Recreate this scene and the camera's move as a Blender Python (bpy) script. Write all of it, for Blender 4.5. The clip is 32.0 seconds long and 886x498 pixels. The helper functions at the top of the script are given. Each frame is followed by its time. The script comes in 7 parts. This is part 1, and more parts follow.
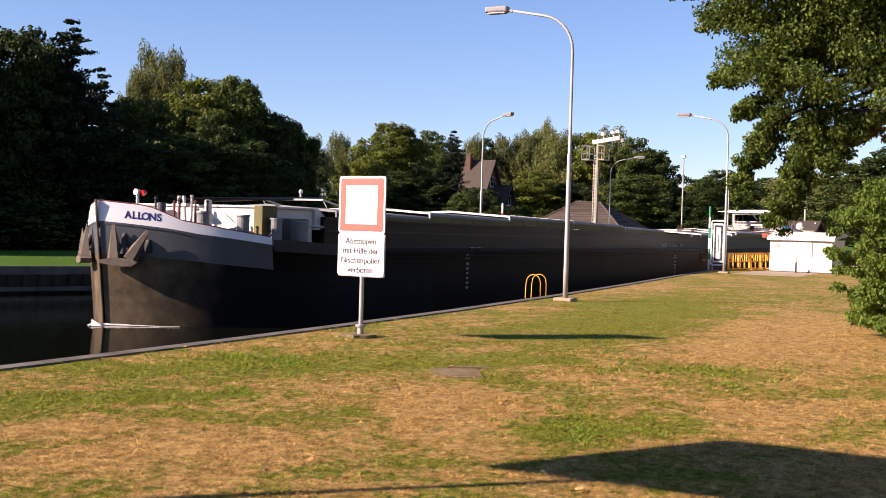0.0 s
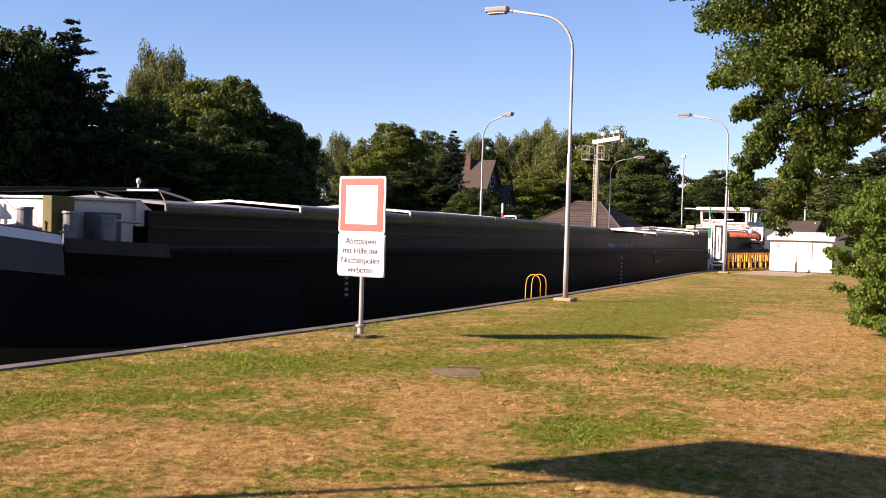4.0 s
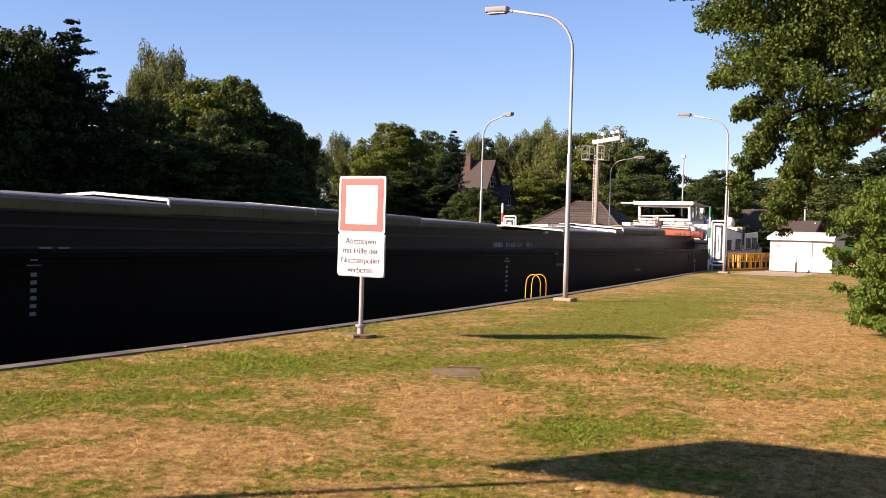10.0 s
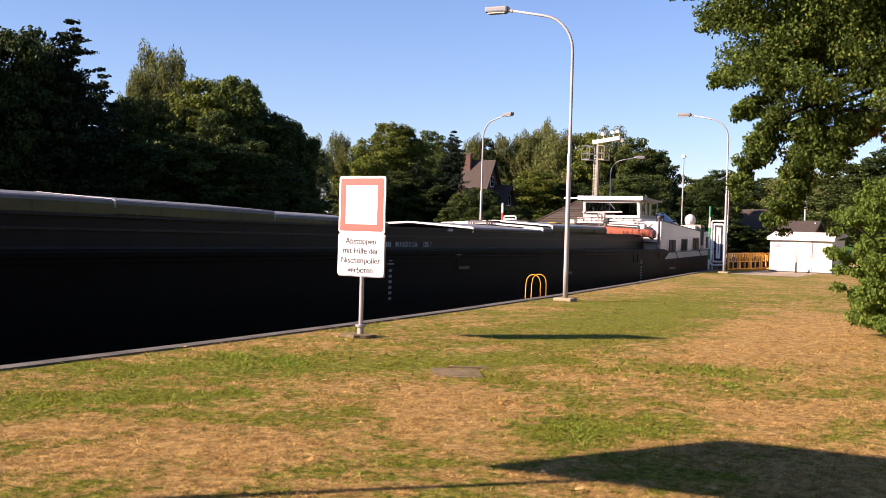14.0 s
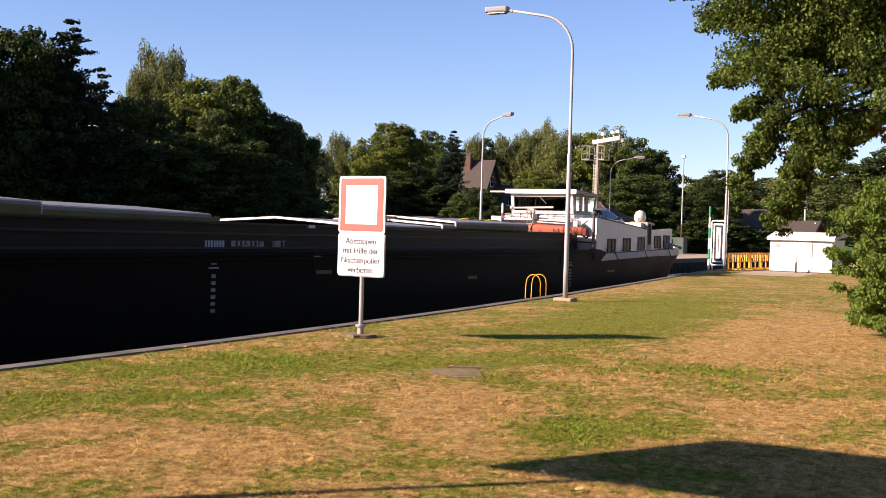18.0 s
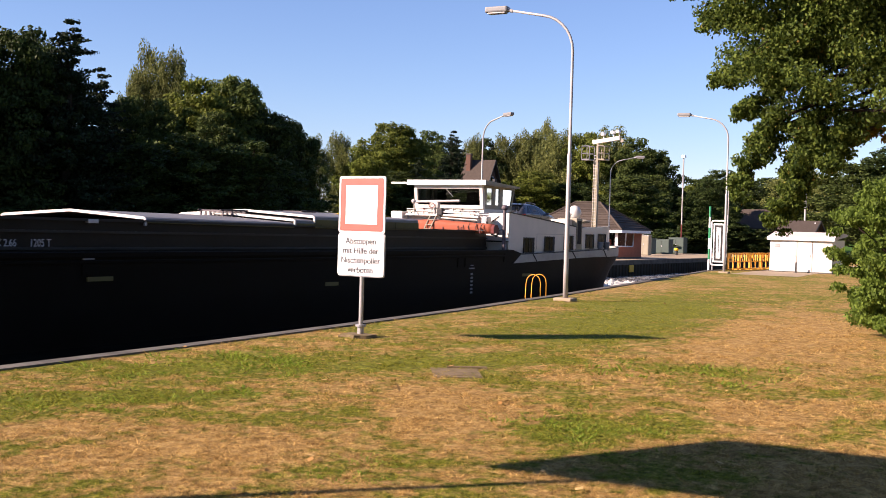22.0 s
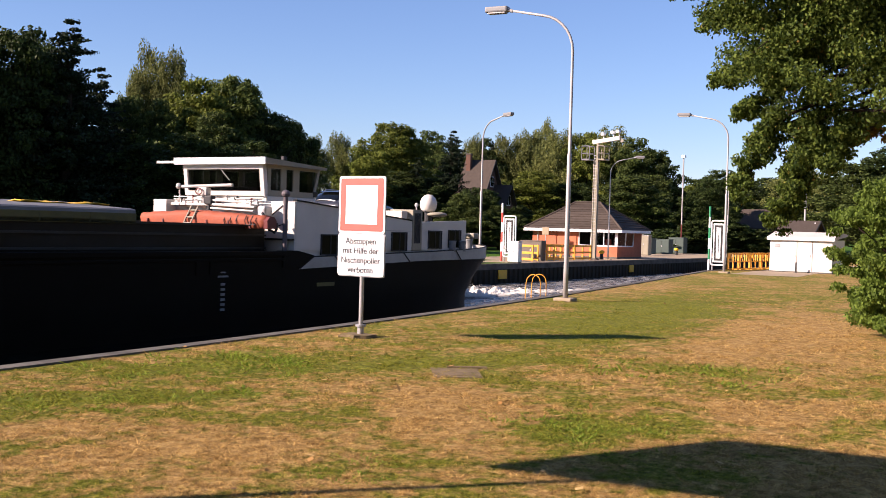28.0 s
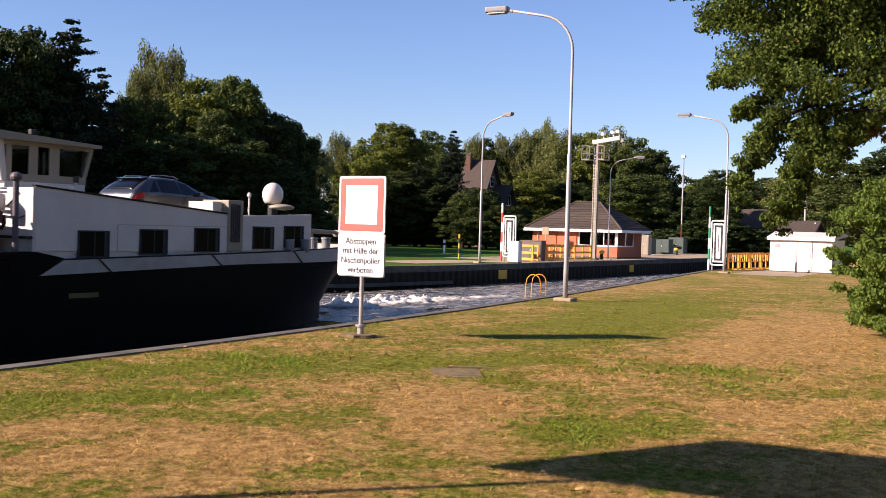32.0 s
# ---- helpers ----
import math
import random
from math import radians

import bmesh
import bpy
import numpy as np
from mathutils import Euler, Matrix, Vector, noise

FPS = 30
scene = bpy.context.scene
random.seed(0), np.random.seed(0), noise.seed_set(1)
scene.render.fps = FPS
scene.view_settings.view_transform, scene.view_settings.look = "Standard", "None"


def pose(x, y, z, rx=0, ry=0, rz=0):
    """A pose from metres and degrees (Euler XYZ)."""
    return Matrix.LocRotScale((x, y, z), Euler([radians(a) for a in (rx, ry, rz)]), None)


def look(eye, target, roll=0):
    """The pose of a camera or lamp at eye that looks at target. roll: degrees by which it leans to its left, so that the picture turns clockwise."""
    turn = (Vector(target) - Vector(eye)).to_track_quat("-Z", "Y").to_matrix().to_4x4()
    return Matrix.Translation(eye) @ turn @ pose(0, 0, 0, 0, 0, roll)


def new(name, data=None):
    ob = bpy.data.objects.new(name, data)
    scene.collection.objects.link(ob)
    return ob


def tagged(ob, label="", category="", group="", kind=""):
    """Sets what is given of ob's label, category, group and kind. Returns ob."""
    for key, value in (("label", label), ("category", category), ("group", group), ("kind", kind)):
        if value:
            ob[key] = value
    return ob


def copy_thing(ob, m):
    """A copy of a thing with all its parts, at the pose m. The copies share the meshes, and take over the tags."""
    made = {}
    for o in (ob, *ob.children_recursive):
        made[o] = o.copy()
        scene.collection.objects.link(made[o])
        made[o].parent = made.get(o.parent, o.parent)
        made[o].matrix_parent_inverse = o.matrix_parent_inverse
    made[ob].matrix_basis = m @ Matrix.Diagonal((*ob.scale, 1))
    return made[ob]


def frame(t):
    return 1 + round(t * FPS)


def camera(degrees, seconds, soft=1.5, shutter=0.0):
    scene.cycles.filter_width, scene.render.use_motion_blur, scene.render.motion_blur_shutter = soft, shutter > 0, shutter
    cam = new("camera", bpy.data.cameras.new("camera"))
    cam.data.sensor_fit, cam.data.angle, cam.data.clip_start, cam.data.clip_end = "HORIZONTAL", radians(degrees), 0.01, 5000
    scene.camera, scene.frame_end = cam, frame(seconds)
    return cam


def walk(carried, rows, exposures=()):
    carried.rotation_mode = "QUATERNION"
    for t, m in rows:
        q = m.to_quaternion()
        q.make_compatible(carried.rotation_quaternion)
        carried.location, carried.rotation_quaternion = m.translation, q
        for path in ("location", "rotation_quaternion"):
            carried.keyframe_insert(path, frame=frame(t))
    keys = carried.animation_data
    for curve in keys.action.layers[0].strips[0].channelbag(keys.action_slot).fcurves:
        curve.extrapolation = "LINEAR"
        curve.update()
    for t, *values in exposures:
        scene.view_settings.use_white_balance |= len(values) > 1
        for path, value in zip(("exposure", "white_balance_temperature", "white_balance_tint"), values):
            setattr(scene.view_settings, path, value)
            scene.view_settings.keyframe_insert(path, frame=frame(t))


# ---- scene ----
cam = camera(43.82, 32.0, soft=0.8, shutter=0.5)
EYE = Vector((0, 0, 2.1))
TURN, TILT = radians(31.36), radians(1.11)
AIM = EYE + Vector((math.cos(TURN) * math.cos(TILT), math.sin(TURN) * math.cos(TILT), -math.sin(TILT)))
walk(cam, [(0.0, look(EYE, AIM, 1.63)), (32.0, look(EYE, AIM, 1.63))], [(0.0, 1.33, 6350, 29), (13.0, 1.36, 6350, 29), (25.0, 1.29, 6350, 28), (29.0, 1.20, 6180, 28), (32.0, 1.18, 6180, 28)])

# ---- daylight: a low evening sun from across the canal ----
SUN_EL, SUN_TO = radians(26.5), Vector((0.745, -0.667, 0)).normalized()
world = bpy.data.worlds.new("sky")
scene.world = world
world.use_nodes = True
sky = world.node_tree.nodes.new("ShaderNodeTexSky")
sky.sky_type, sky.sun_disc = "NISHITA", False
sky.sun_elevation, sky.sun_rotation = SUN_EL, math.atan2(-SUN_TO.x, -SUN_TO.y)
sky.air_density, sky.dust_density, sky.ozone_density = 1.0, 0.05, 5.0
world.node_tree.nodes["Background"].inputs["Strength"].default_value = 0.062
tint = world.node_tree.nodes.new("ShaderNodeMix")
tint.data_type, tint.blend_type = "RGBA", "MULTIPLY"
tint.inputs["Factor"].default_value, tint.inputs["B"].default_value = 1.0, (1.08, 1.05, 1.04, 1)
world.node_tree.links.new(sky.outputs[0], tint.inputs["A"])
world.node_tree.links.new(tint.outputs["Result"], world.node_tree.nodes["Background"].inputs["Color"])
sun = new("sun", bpy.data.lights.new("sun", "SUN"))
sun.data.energy, sun.data.angle, sun.data.color = 5.0, radians(0.53), (1.0, 0.85, 0.66)
sun.matrix_basis = look((0, 0, 60), Vector((0, 0, 60)) + SUN_TO * math.cos(SUN_EL) - Vector((0, 0, math.sin(SUN_EL))))


# ---- materials ----
def material(name, color, rough=0.6, metal=0.0, vary=0.12, scale=3.0, fine=40.0, bump=0.15, second=None, transmit=0.0, spec=0.5, per_object=0.0, coat=0.0, threshold=None):
    """A surface with colour variation at two scales, grain relief and uneven gloss."""
    m = bpy.data.materials.new(name)
    m.use_nodes = True
    nt = m.node_tree
    b = nt.nodes["Principled BSDF"]
    geo = nt.nodes.new("ShaderNodeTexCoord")
    n1, n2 = nt.nodes.new("ShaderNodeTexNoise"), nt.nodes.new("ShaderNodeTexNoise")
    for n, s, d in ((n1, scale, 5.0), (n2, fine, 3.0)):
        n.inputs["Scale"].default_value, n.inputs["Detail"].default_value, n.inputs["Roughness"].default_value = s, d, 0.65
        nt.links.new(geo.outputs["Object"], n.inputs["Vector"])
    ramp = nt.nodes.new("ShaderNodeValToRGB")
    lo, hi = threshold or (0.32, 0.7)
    ramp.color_ramp.elements[0].position, ramp.color_ramp.elements[1].position = lo, hi
    dark = tuple(c * (1 - vary) for c in color) if second is None else second
    ramp.color_ramp.elements[0].color, ramp.color_ramp.elements[1].color = (*dark, 1), (*color, 1)
    nt.links.new(n1.outputs["Fac"], ramp.inputs["Fac"])
    hsv = nt.nodes.new("ShaderNodeHueSaturation")
    mr = nt.nodes.new("ShaderNodeMapRange")
    mr.inputs["To Min"].default_value, mr.inputs["To Max"].default_value = 1 - vary, 1 + vary
    nt.links.new(n2.outputs["Fac"], mr.inputs["Value"])
    value = mr.outputs["Result"]
    if per_object:
        info = nt.nodes.new("ShaderNodeObjectInfo")
        mr2 = nt.nodes.new("ShaderNodeMapRange")
        mr2.inputs["To Min"].default_value, mr2.inputs["To Max"].default_value = 1 - per_object, 1 + per_object
        nt.links.new(info.outputs["Random"], mr2.inputs["Value"])
        mul = nt.nodes.new("ShaderNodeMath")
        mul.operation = "MULTIPLY"
        nt.links.new(value, mul.inputs[0])
        nt.links.new(mr2.outputs["Result"], mul.inputs[1])
        value = mul.outputs[0]
    nt.links.new(value, hsv.inputs["Value"])
    nt.links.new(ramp.outputs["Color"], hsv.inputs["Color"])
    nt.links.new(hsv.outputs["Color"], b.inputs["Base Color"])
    rr = nt.nodes.new("ShaderNodeMapRange")
    rr.inputs["To Min"].default_value, rr.inputs["To Max"].default_value = max(rough - 0.12, 0.02), min(rough + 0.12, 1)
    nt.links.new(n1.outputs["Fac"], rr.inputs["Value"])
    nt.links.new(rr.outputs["Result"], b.inputs["Roughness"])
    b.inputs["Metallic"].default_value, b.inputs["Specular IOR Level"].default_value = metal, spec
    b.inputs["Coat Weight"].default_value = coat
    if bump:
        bp = nt.nodes.new("ShaderNodeBump")
        bp.inputs["Strength"].default_value, bp.inputs["Distance"].default_value = bump, 0.02
        nt.links.new(n2.outputs["Fac"], bp.inputs["Height"])
        nt.links.new(bp.outputs["Normal"], b.inputs["Normal"])
    return m


def leaf_material(name, a, b_, translucent=0.35, dry=None):
    m = bpy.data.materials.new(name)
    m.use_nodes = True
    nt = m.node_tree
    p = nt.nodes["Principled BSDF"]
    geo = nt.nodes.new("ShaderNodeNewGeometry")
    ramp = nt.nodes.new("ShaderNodeValToRGB")
    ramp.color_ramp.elements[0].color, ramp.color_ramp.elements[1].color = (*a, 1), (*b_, 1)
    if dry:
        e = ramp.color_ramp.elements.new(0.985)
        e.color = (*b_, 1)
        ramp.color_ramp.elements[2].color = (*dry, 1)
    nt.links.new(geo.outputs["Random Per Island"], ramp.inputs["Fac"])
    tc, n1 = nt.nodes.new("ShaderNodeTexCoord"), nt.nodes.new("ShaderNodeTexNoise")
    n1.inputs["Scale"].default_value = 0.45
    nt.links.new(tc.outputs["Object"], n1.inputs["Vector"])
    hsv, mr = nt.nodes.new("ShaderNodeHueSaturation"), nt.nodes.new("ShaderNodeMapRange")
    mr.inputs["To Min"].default_value, mr.inputs["To Max"].default_value = 0.6, 1.4
    info, mix = nt.nodes.new("ShaderNodeObjectInfo"), nt.nodes.new("ShaderNodeMath")
    mix.operation = "MULTIPLY_ADD"
    mix.inputs[1].default_value = 0.5
    nt.links.new(info.outputs["Random"], mix.inputs[0])
    half = nt.nodes.new("ShaderNodeMath")
    half.operation = "MULTIPLY"
    half.inputs[1].default_value = 0.6
    nt.links.new(n1.outputs["Fac"], half.inputs[0])
    nt.links.new(half.outputs[0], mix.inputs[2])
    nt.links.new(mix.outputs[0], mr.inputs["Value"])
    nt.links.new(mr.outputs["Result"], hsv.inputs["Value"])
    nt.links.new(ramp.outputs["Color"], hsv.inputs["Color"])
    nt.links.new(hsv.outputs["Color"], p.inputs["Base Color"])
    p.inputs["Roughness"].default_value, p.inputs["Specular IOR Level"].default_value = 0.6, 0.12
    tr, ms = nt.nodes.new("ShaderNodeBsdfTranslucent"), nt.nodes.new("ShaderNodeMixShader")
    nt.links.new(hsv.outputs["Color"], tr.inputs["Color"])
    ms.inputs["Fac"].default_value = translucent
    nt.links.new(p.outputs[0], ms.inputs[1])
    nt.links.new(tr.outputs[0], ms.inputs[2])
    nt.links.new(ms.outputs[0], nt.nodes["Material Output"].inputs["Surface"])
    return m


def glass_material(name, tint=(0.75, 0.8, 0.8), rough=0.04):
    m = bpy.data.materials.new(name)
    m.use_nodes = True
    nt = m.node_tree
    p = nt.nodes["Principled BSDF"]
    p.inputs["Base Color"].default_value = (*tint, 1)
    p.inputs["Roughness"].default_value, p.inputs["Transmission Weight"].default_value = rough, 1.0
    p.inputs["IOR"].default_value = 1.15
    return m


# dry and green stretches of the lawn: centre, half length, half breadth, turn, strength (above zero is drier)
STRETCHES = [(10.9, 6.3, 2.3, 0.75, 35, 0.10), (7.4, 7.2, 1.3, 0.7, -30, 0.08), (7.5, 5.1, 0.8, 0.5, 0, 0.06), (24.0, 5.6, 7.5, 1.7, 8, 0.09), (12.9, 3.5, 1.2, 0.7, 20, 0.08), (14.8, 6.2, 1.6, 0.6, -30, 0.06), (7.4, 8.9, 1.1, 0.6, -35, 0.06),
              (8.7, 10.2, 1.5, 0.55, -38, -0.09), (9.7, 9.3, 0.9, 0.4, -30, -0.07), (12.4, 11.0, 2.6, 0.5, -12, -0.06), (10.7, 4.9, 1.3, 0.8, -40, -0.08), (16.3, 5.5, 1.8, 0.9, -25, -0.06), (27.5, 10.6, 9.0, 1.9, 12, -0.09), (15.0, 8.7, 2.4, 0.8, -30, -0.05), (7.6, 5.5, 0.6, 0.3, -45, -0.06), (13.5, 9.6, 2.4, 0.5, -30, -0.03)]


def grass_material(name="dry_lawn", loose=False):
    """Dry lawn with straw and green stretches; loose: for single blades, each a little different."""
    m = bpy.data.materials.new(name)
    m.use_nodes = True
    nt = m.node_tree
    p = nt.nodes["Principled BSDF"]
    tc, shift = nt.nodes.new("ShaderNodeTexCoord"), nt.nodes.new("ShaderNodeMapping")
    shift.inputs["Location"].default_value = (57.3, 91.7, 5.1)
    nt.links.new(tc.outputs["Object"], shift.inputs["Vector"])

    def noise_at(scale, detail, rough=0.6, out="Fac"):
        n = nt.nodes.new("ShaderNodeTexNoise")
        n.inputs["Scale"].default_value, n.inputs["Detail"].default_value, n.inputs["Roughness"].default_value = scale, detail, rough
        nt.links.new(shift.outputs[0], n.inputs["Vector"])
        return n.outputs[out]

    def ramp(fac, stops):
        r = nt.nodes.new("ShaderNodeValToRGB")
        els = r.color_ramp.elements
        for i, (pos, col) in enumerate(stops):
            e = els[i] if i < 2 else els.new(pos)
            e.position, e.color = pos, (*col, 1)
        nt.links.new(fac, r.inputs["Fac"])
        return r.outputs["Color"]

    def mixed(fac, a, b, mode="MIX"):
        mx = nt.nodes.new("ShaderNodeMix")
        mx.data_type, mx.blend_type = "RGBA", mode
        if isinstance(fac, float):
            mx.inputs["Factor"].default_value = fac
        else:
            nt.links.new(fac, mx.inputs["Factor"])
        nt.links.new(a, mx.inputs["A"])
        nt.links.new(b, mx.inputs["B"])
        return mx.outputs["Result"]

    def math_of(op, a, b):
        q = nt.nodes.new("ShaderNodeMath")
        q.operation = op
        for i, v in enumerate((a, b)):
            if isinstance(v, (int, float)):
                q.inputs[i].default_value = v
            else:
                nt.links.new(v, q.inputs[i])
        return q.outputs[0]

    def mapped(v, a0, a1, b0, b1):
        r = nt.nodes.new("ShaderNodeMapRange")
        for key, value in (("From Min", a0), ("From Max", a1), ("To Min", b0), ("To Max", b1)):
            r.inputs[key].default_value = value
        nt.links.new(v, r.inputs["Value"])
        return r.outputs["Result"]
    straw = ramp(noise_at(7, 8, 0.78), [(0.32, (0.165, 0.10, 0.034)), (0.5, (0.385, 0.25, 0.088)), (0.68, (0.59, 0.42, 0.168))])
    green = ramp(noise_at(9, 8, 0.78), [(0.32, (0.05, 0.06, 0.007)), (0.5, (0.165, 0.178, 0.02)), (0.68, (0.32, 0.315, 0.05))])
    # stretches with ragged rims
    wander = nt.nodes.new("ShaderNodeVectorMath")
    wander.operation = "MULTIPLY_ADD"
    wander.inputs[1].default_value = (1.3, 1.3, 0)
    nt.links.new(noise_at(1.6, 5, 0.65, "Color"), wander.inputs[0])
    nt.links.new(tc.outputs["Object"], wander.inputs[2])
    total = math_of("MULTIPLY", noise_at(0.20, 4, 0.55), 0.22)
    total = math_of("ADD", total, math_of("MULTIPLY", noise_at(1.1, 6, 0.65), 0.34))
    total = math_of("ADD", total, math_of("MULTIPLY", noise_at(4.5, 6, 0.75), 0.44))
    for x, y, long, broad, turn, much in STRETCHES:
        at = nt.nodes.new("ShaderNodeMapping")
        at.vector_type = "TEXTURE"
        at.inputs["Location"].default_value = (x + 0.65, y + 0.65, 0)
        at.inputs["Rotation"].default_value = (0, 0, radians(turn))
        at.inputs["Scale"].default_value = (long, broad, 1000)
        nt.links.new(wander.outputs[0], at.inputs["Vector"])
        far_off = nt.nodes.new("ShaderNodeVectorMath")
        far_off.operation = "LENGTH"
        nt.links.new(at.outputs[0], far_off.inputs[0])
        total = math_of("ADD", total, mapped(far_off.outputs["Value"], 0.45, 1.35, much, 0.0))
    # the far bank is greener, and its green darker
    sep = nt.nodes.new("ShaderNodeSeparateXYZ")
    nt.links.new(tc.outputs["Object"], sep.inputs[0])
    total = math_of("ADD", total, mapped(sep.outputs["Y"], 24.0, 34.0, 0.0, -0.3))
    patch = ramp(total, [(0.465, (1, 1, 1)), (0.535, (0, 0, 0))])
    lush = ramp(mapped(sep.outputs["Y"], 24.0, 34.0, 0.0, 1.0), [(0.0, (1, 1, 1)), (1.0, (0.32, 0.72, 0.45))])
    base = mixed(patch, straw, mixed(1.0, green, lush, "MULTIPLY"))
    if loose:
        geo = nt.nodes.new("ShaderNodeNewGeometry")
        each = ramp(geo.outputs["Random Per Island"], [(0.0, (0.55, 0.52, 0.5)), (1.0, (1.75, 1.7, 1.5))])
        base = mixed(1.0, base, each, "MULTIPLY")
    else:
        base = mixed(1.0, base, ramp(noise_at(15, 8, 0.9), [(0.40, (0.48, 0.445, 0.41)), (0.60, (1.24, 1.20, 1.13))]), "MULTIPLY")
    nt.links.new(base, p.inputs["Base Color"])
    p.inputs["Roughness"].default_value, p.inputs["Specular IOR Level"].default_value = 0.95, 0.1
    if loose:
        tr, ms = nt.nodes.new("ShaderNodeBsdfTranslucent"), nt.nodes.new("ShaderNodeMixShader")
        nt.links.new(base, tr.inputs["Color"])
        ms.inputs["Fac"].default_value = 0.35
        nt.links.new(p.outputs[0], ms.inputs[1])
        nt.links.new(tr.outputs[0], ms.inputs[2])
        nt.links.new(ms.outputs[0], nt.nodes["Material Output"].inputs["Surface"])
        return m
    bp = nt.nodes.new("ShaderNodeBump")
    bp.inputs["Strength"].default_value, bp.inputs["Distance"].default_value = 0.7, 0.04
    nt.links.new(noise_at(24, 6, 0.8), bp.inputs["Height"])
    nt.links.new(bp.outputs["Normal"], p.inputs["Normal"])
    return m


def water_material():
    m = bpy.data.materials.new("canal_water")
    m.use_nodes = True
    nt = m.node_tree
    p = nt.nodes["Principled BSDF"]
    p.inputs["Base Color"].default_value = (0.004, 0.005, 0.0035, 1)
    p.inputs["Roughness"].default_value, p.inputs["IOR"].default_value = 0.03, 1.33
    tc, mp = nt.nodes.new("ShaderNodeTexCoord"), nt.nodes.new("ShaderNodeMapping")
    nt.links.new(tc.outputs["Object"], mp.inputs["Vector"])
    n1, n2, ad = nt.nodes.new("ShaderNodeTexNoise"), nt.nodes.new("ShaderNodeTexNoise"), nt.nodes.new("ShaderNodeMath")
    n1.inputs["Scale"].default_value, n2.inputs["Scale"].default_value = 0.9, 4.5
    n1.inputs["Detail"].default_value, n2.inputs["Detail"].default_value = 3, 4
    for n in (n1, n2):
        nt.links.new(mp.outputs[0], n.inputs["Vector"])
    nt.links.new(n1.outputs["Fac"], ad.inputs[0])
    nt.links.new(n2.outputs["Fac"], ad.inputs[1])
    bp = nt.nodes.new("ShaderNodeBump")
    bp.inputs["Strength"].default_value, bp.inputs["Distance"].default_value = 0.12, 0.04
    nt.links.new(ad.outputs[0], bp.inputs["Height"])
    nt.links.new(bp.outputs["Normal"], p.inputs["Normal"])
    return m


def foam_material():
    """Stirred canal water, white with air on its crests and in thin streaks."""
    m = bpy.data.materials.new("churned_water")
    m.use_nodes = True
    nt = m.node_tree
    p = nt.nodes["Principled BSDF"]
    tc, sep, mp = nt.nodes.new("ShaderNodeTexCoord"), nt.nodes.new("ShaderNodeSeparateXYZ"), nt.nodes.new("ShaderNodeMapping")
    nt.links.new(tc.outputs["Object"], sep.inputs[0])
    mp.inputs["Scale"].default_value = (0.45, 1.6, 1.0)
    nt.links.new(tc.outputs["Object"], mp.inputs["Vector"])
    n1, n2 = nt.nodes.new("ShaderNodeTexNoise"), nt.nodes.new("ShaderNodeTexNoise")
    n1.inputs["Scale"].default_value, n1.inputs["Detail"].default_value, n1.inputs["Roughness"].default_value = 1.6, 8, 0.72
    n2.inputs["Scale"].default_value, n2.inputs["Detail"].default_value = 6, 6
    for n in (n1, n2):
        nt.links.new(mp.outputs[0], n.inputs["Vector"])
    high, streak, add = nt.nodes.new("ShaderNodeMapRange"), nt.nodes.new("ShaderNodeMapRange"), nt.nodes.new("ShaderNodeMath")
    for r, v in ((high, (0.045, 0.14, 0.0, 1.0)), (streak, (0.50, 0.74, 0.0, 0.75))):
        for key, value in zip(("From Min", "From Max", "To Min", "To Max"), v):
            r.inputs[key].default_value = value
    nt.links.new(sep.outputs["Z"], high.inputs["Value"])
    nt.links.new(n1.outputs["Fac"], streak.inputs["Value"])
    add.use_clamp = True
    nt.links.new(high.outputs["Result"], add.inputs[0])
    nt.links.new(streak.outputs["Result"], add.inputs[1])
    mx = nt.nodes.new("ShaderNodeMix")
    mx.data_type = "RGBA"
    mx.inputs["A"].default_value, mx.inputs["B"].default_value = (0.09, 0.078, 0.055, 1), (0.84, 0.78, 0.66, 1)
    nt.links.new(add.outputs[0], mx.inputs["Factor"])
    nt.links.new(mx.outputs["Result"], p.inputs["Base Color"])
    rr = nt.nodes.new("ShaderNodeMapRange")
    rr.inputs["To Min"].default_value, rr.inputs["To Max"].default_value = 0.22, 0.95
    nt.links.new(add.outputs[0], rr.inputs["Value"])
    nt.links.new(rr.outputs["Result"], p.inputs["Roughness"])
    p.inputs["IOR"].default_value = 1.33
    bp = nt.nodes.new("ShaderNodeBump")
    bp.inputs["Strength"].default_value, bp.inputs["Distance"].default_value = 0.7, 0.08
    nt.links.new(n2.outputs["Fac"], bp.inputs["Height"])
    nt.links.new(bp.outputs["Normal"], p.inputs["Normal"])
    return m


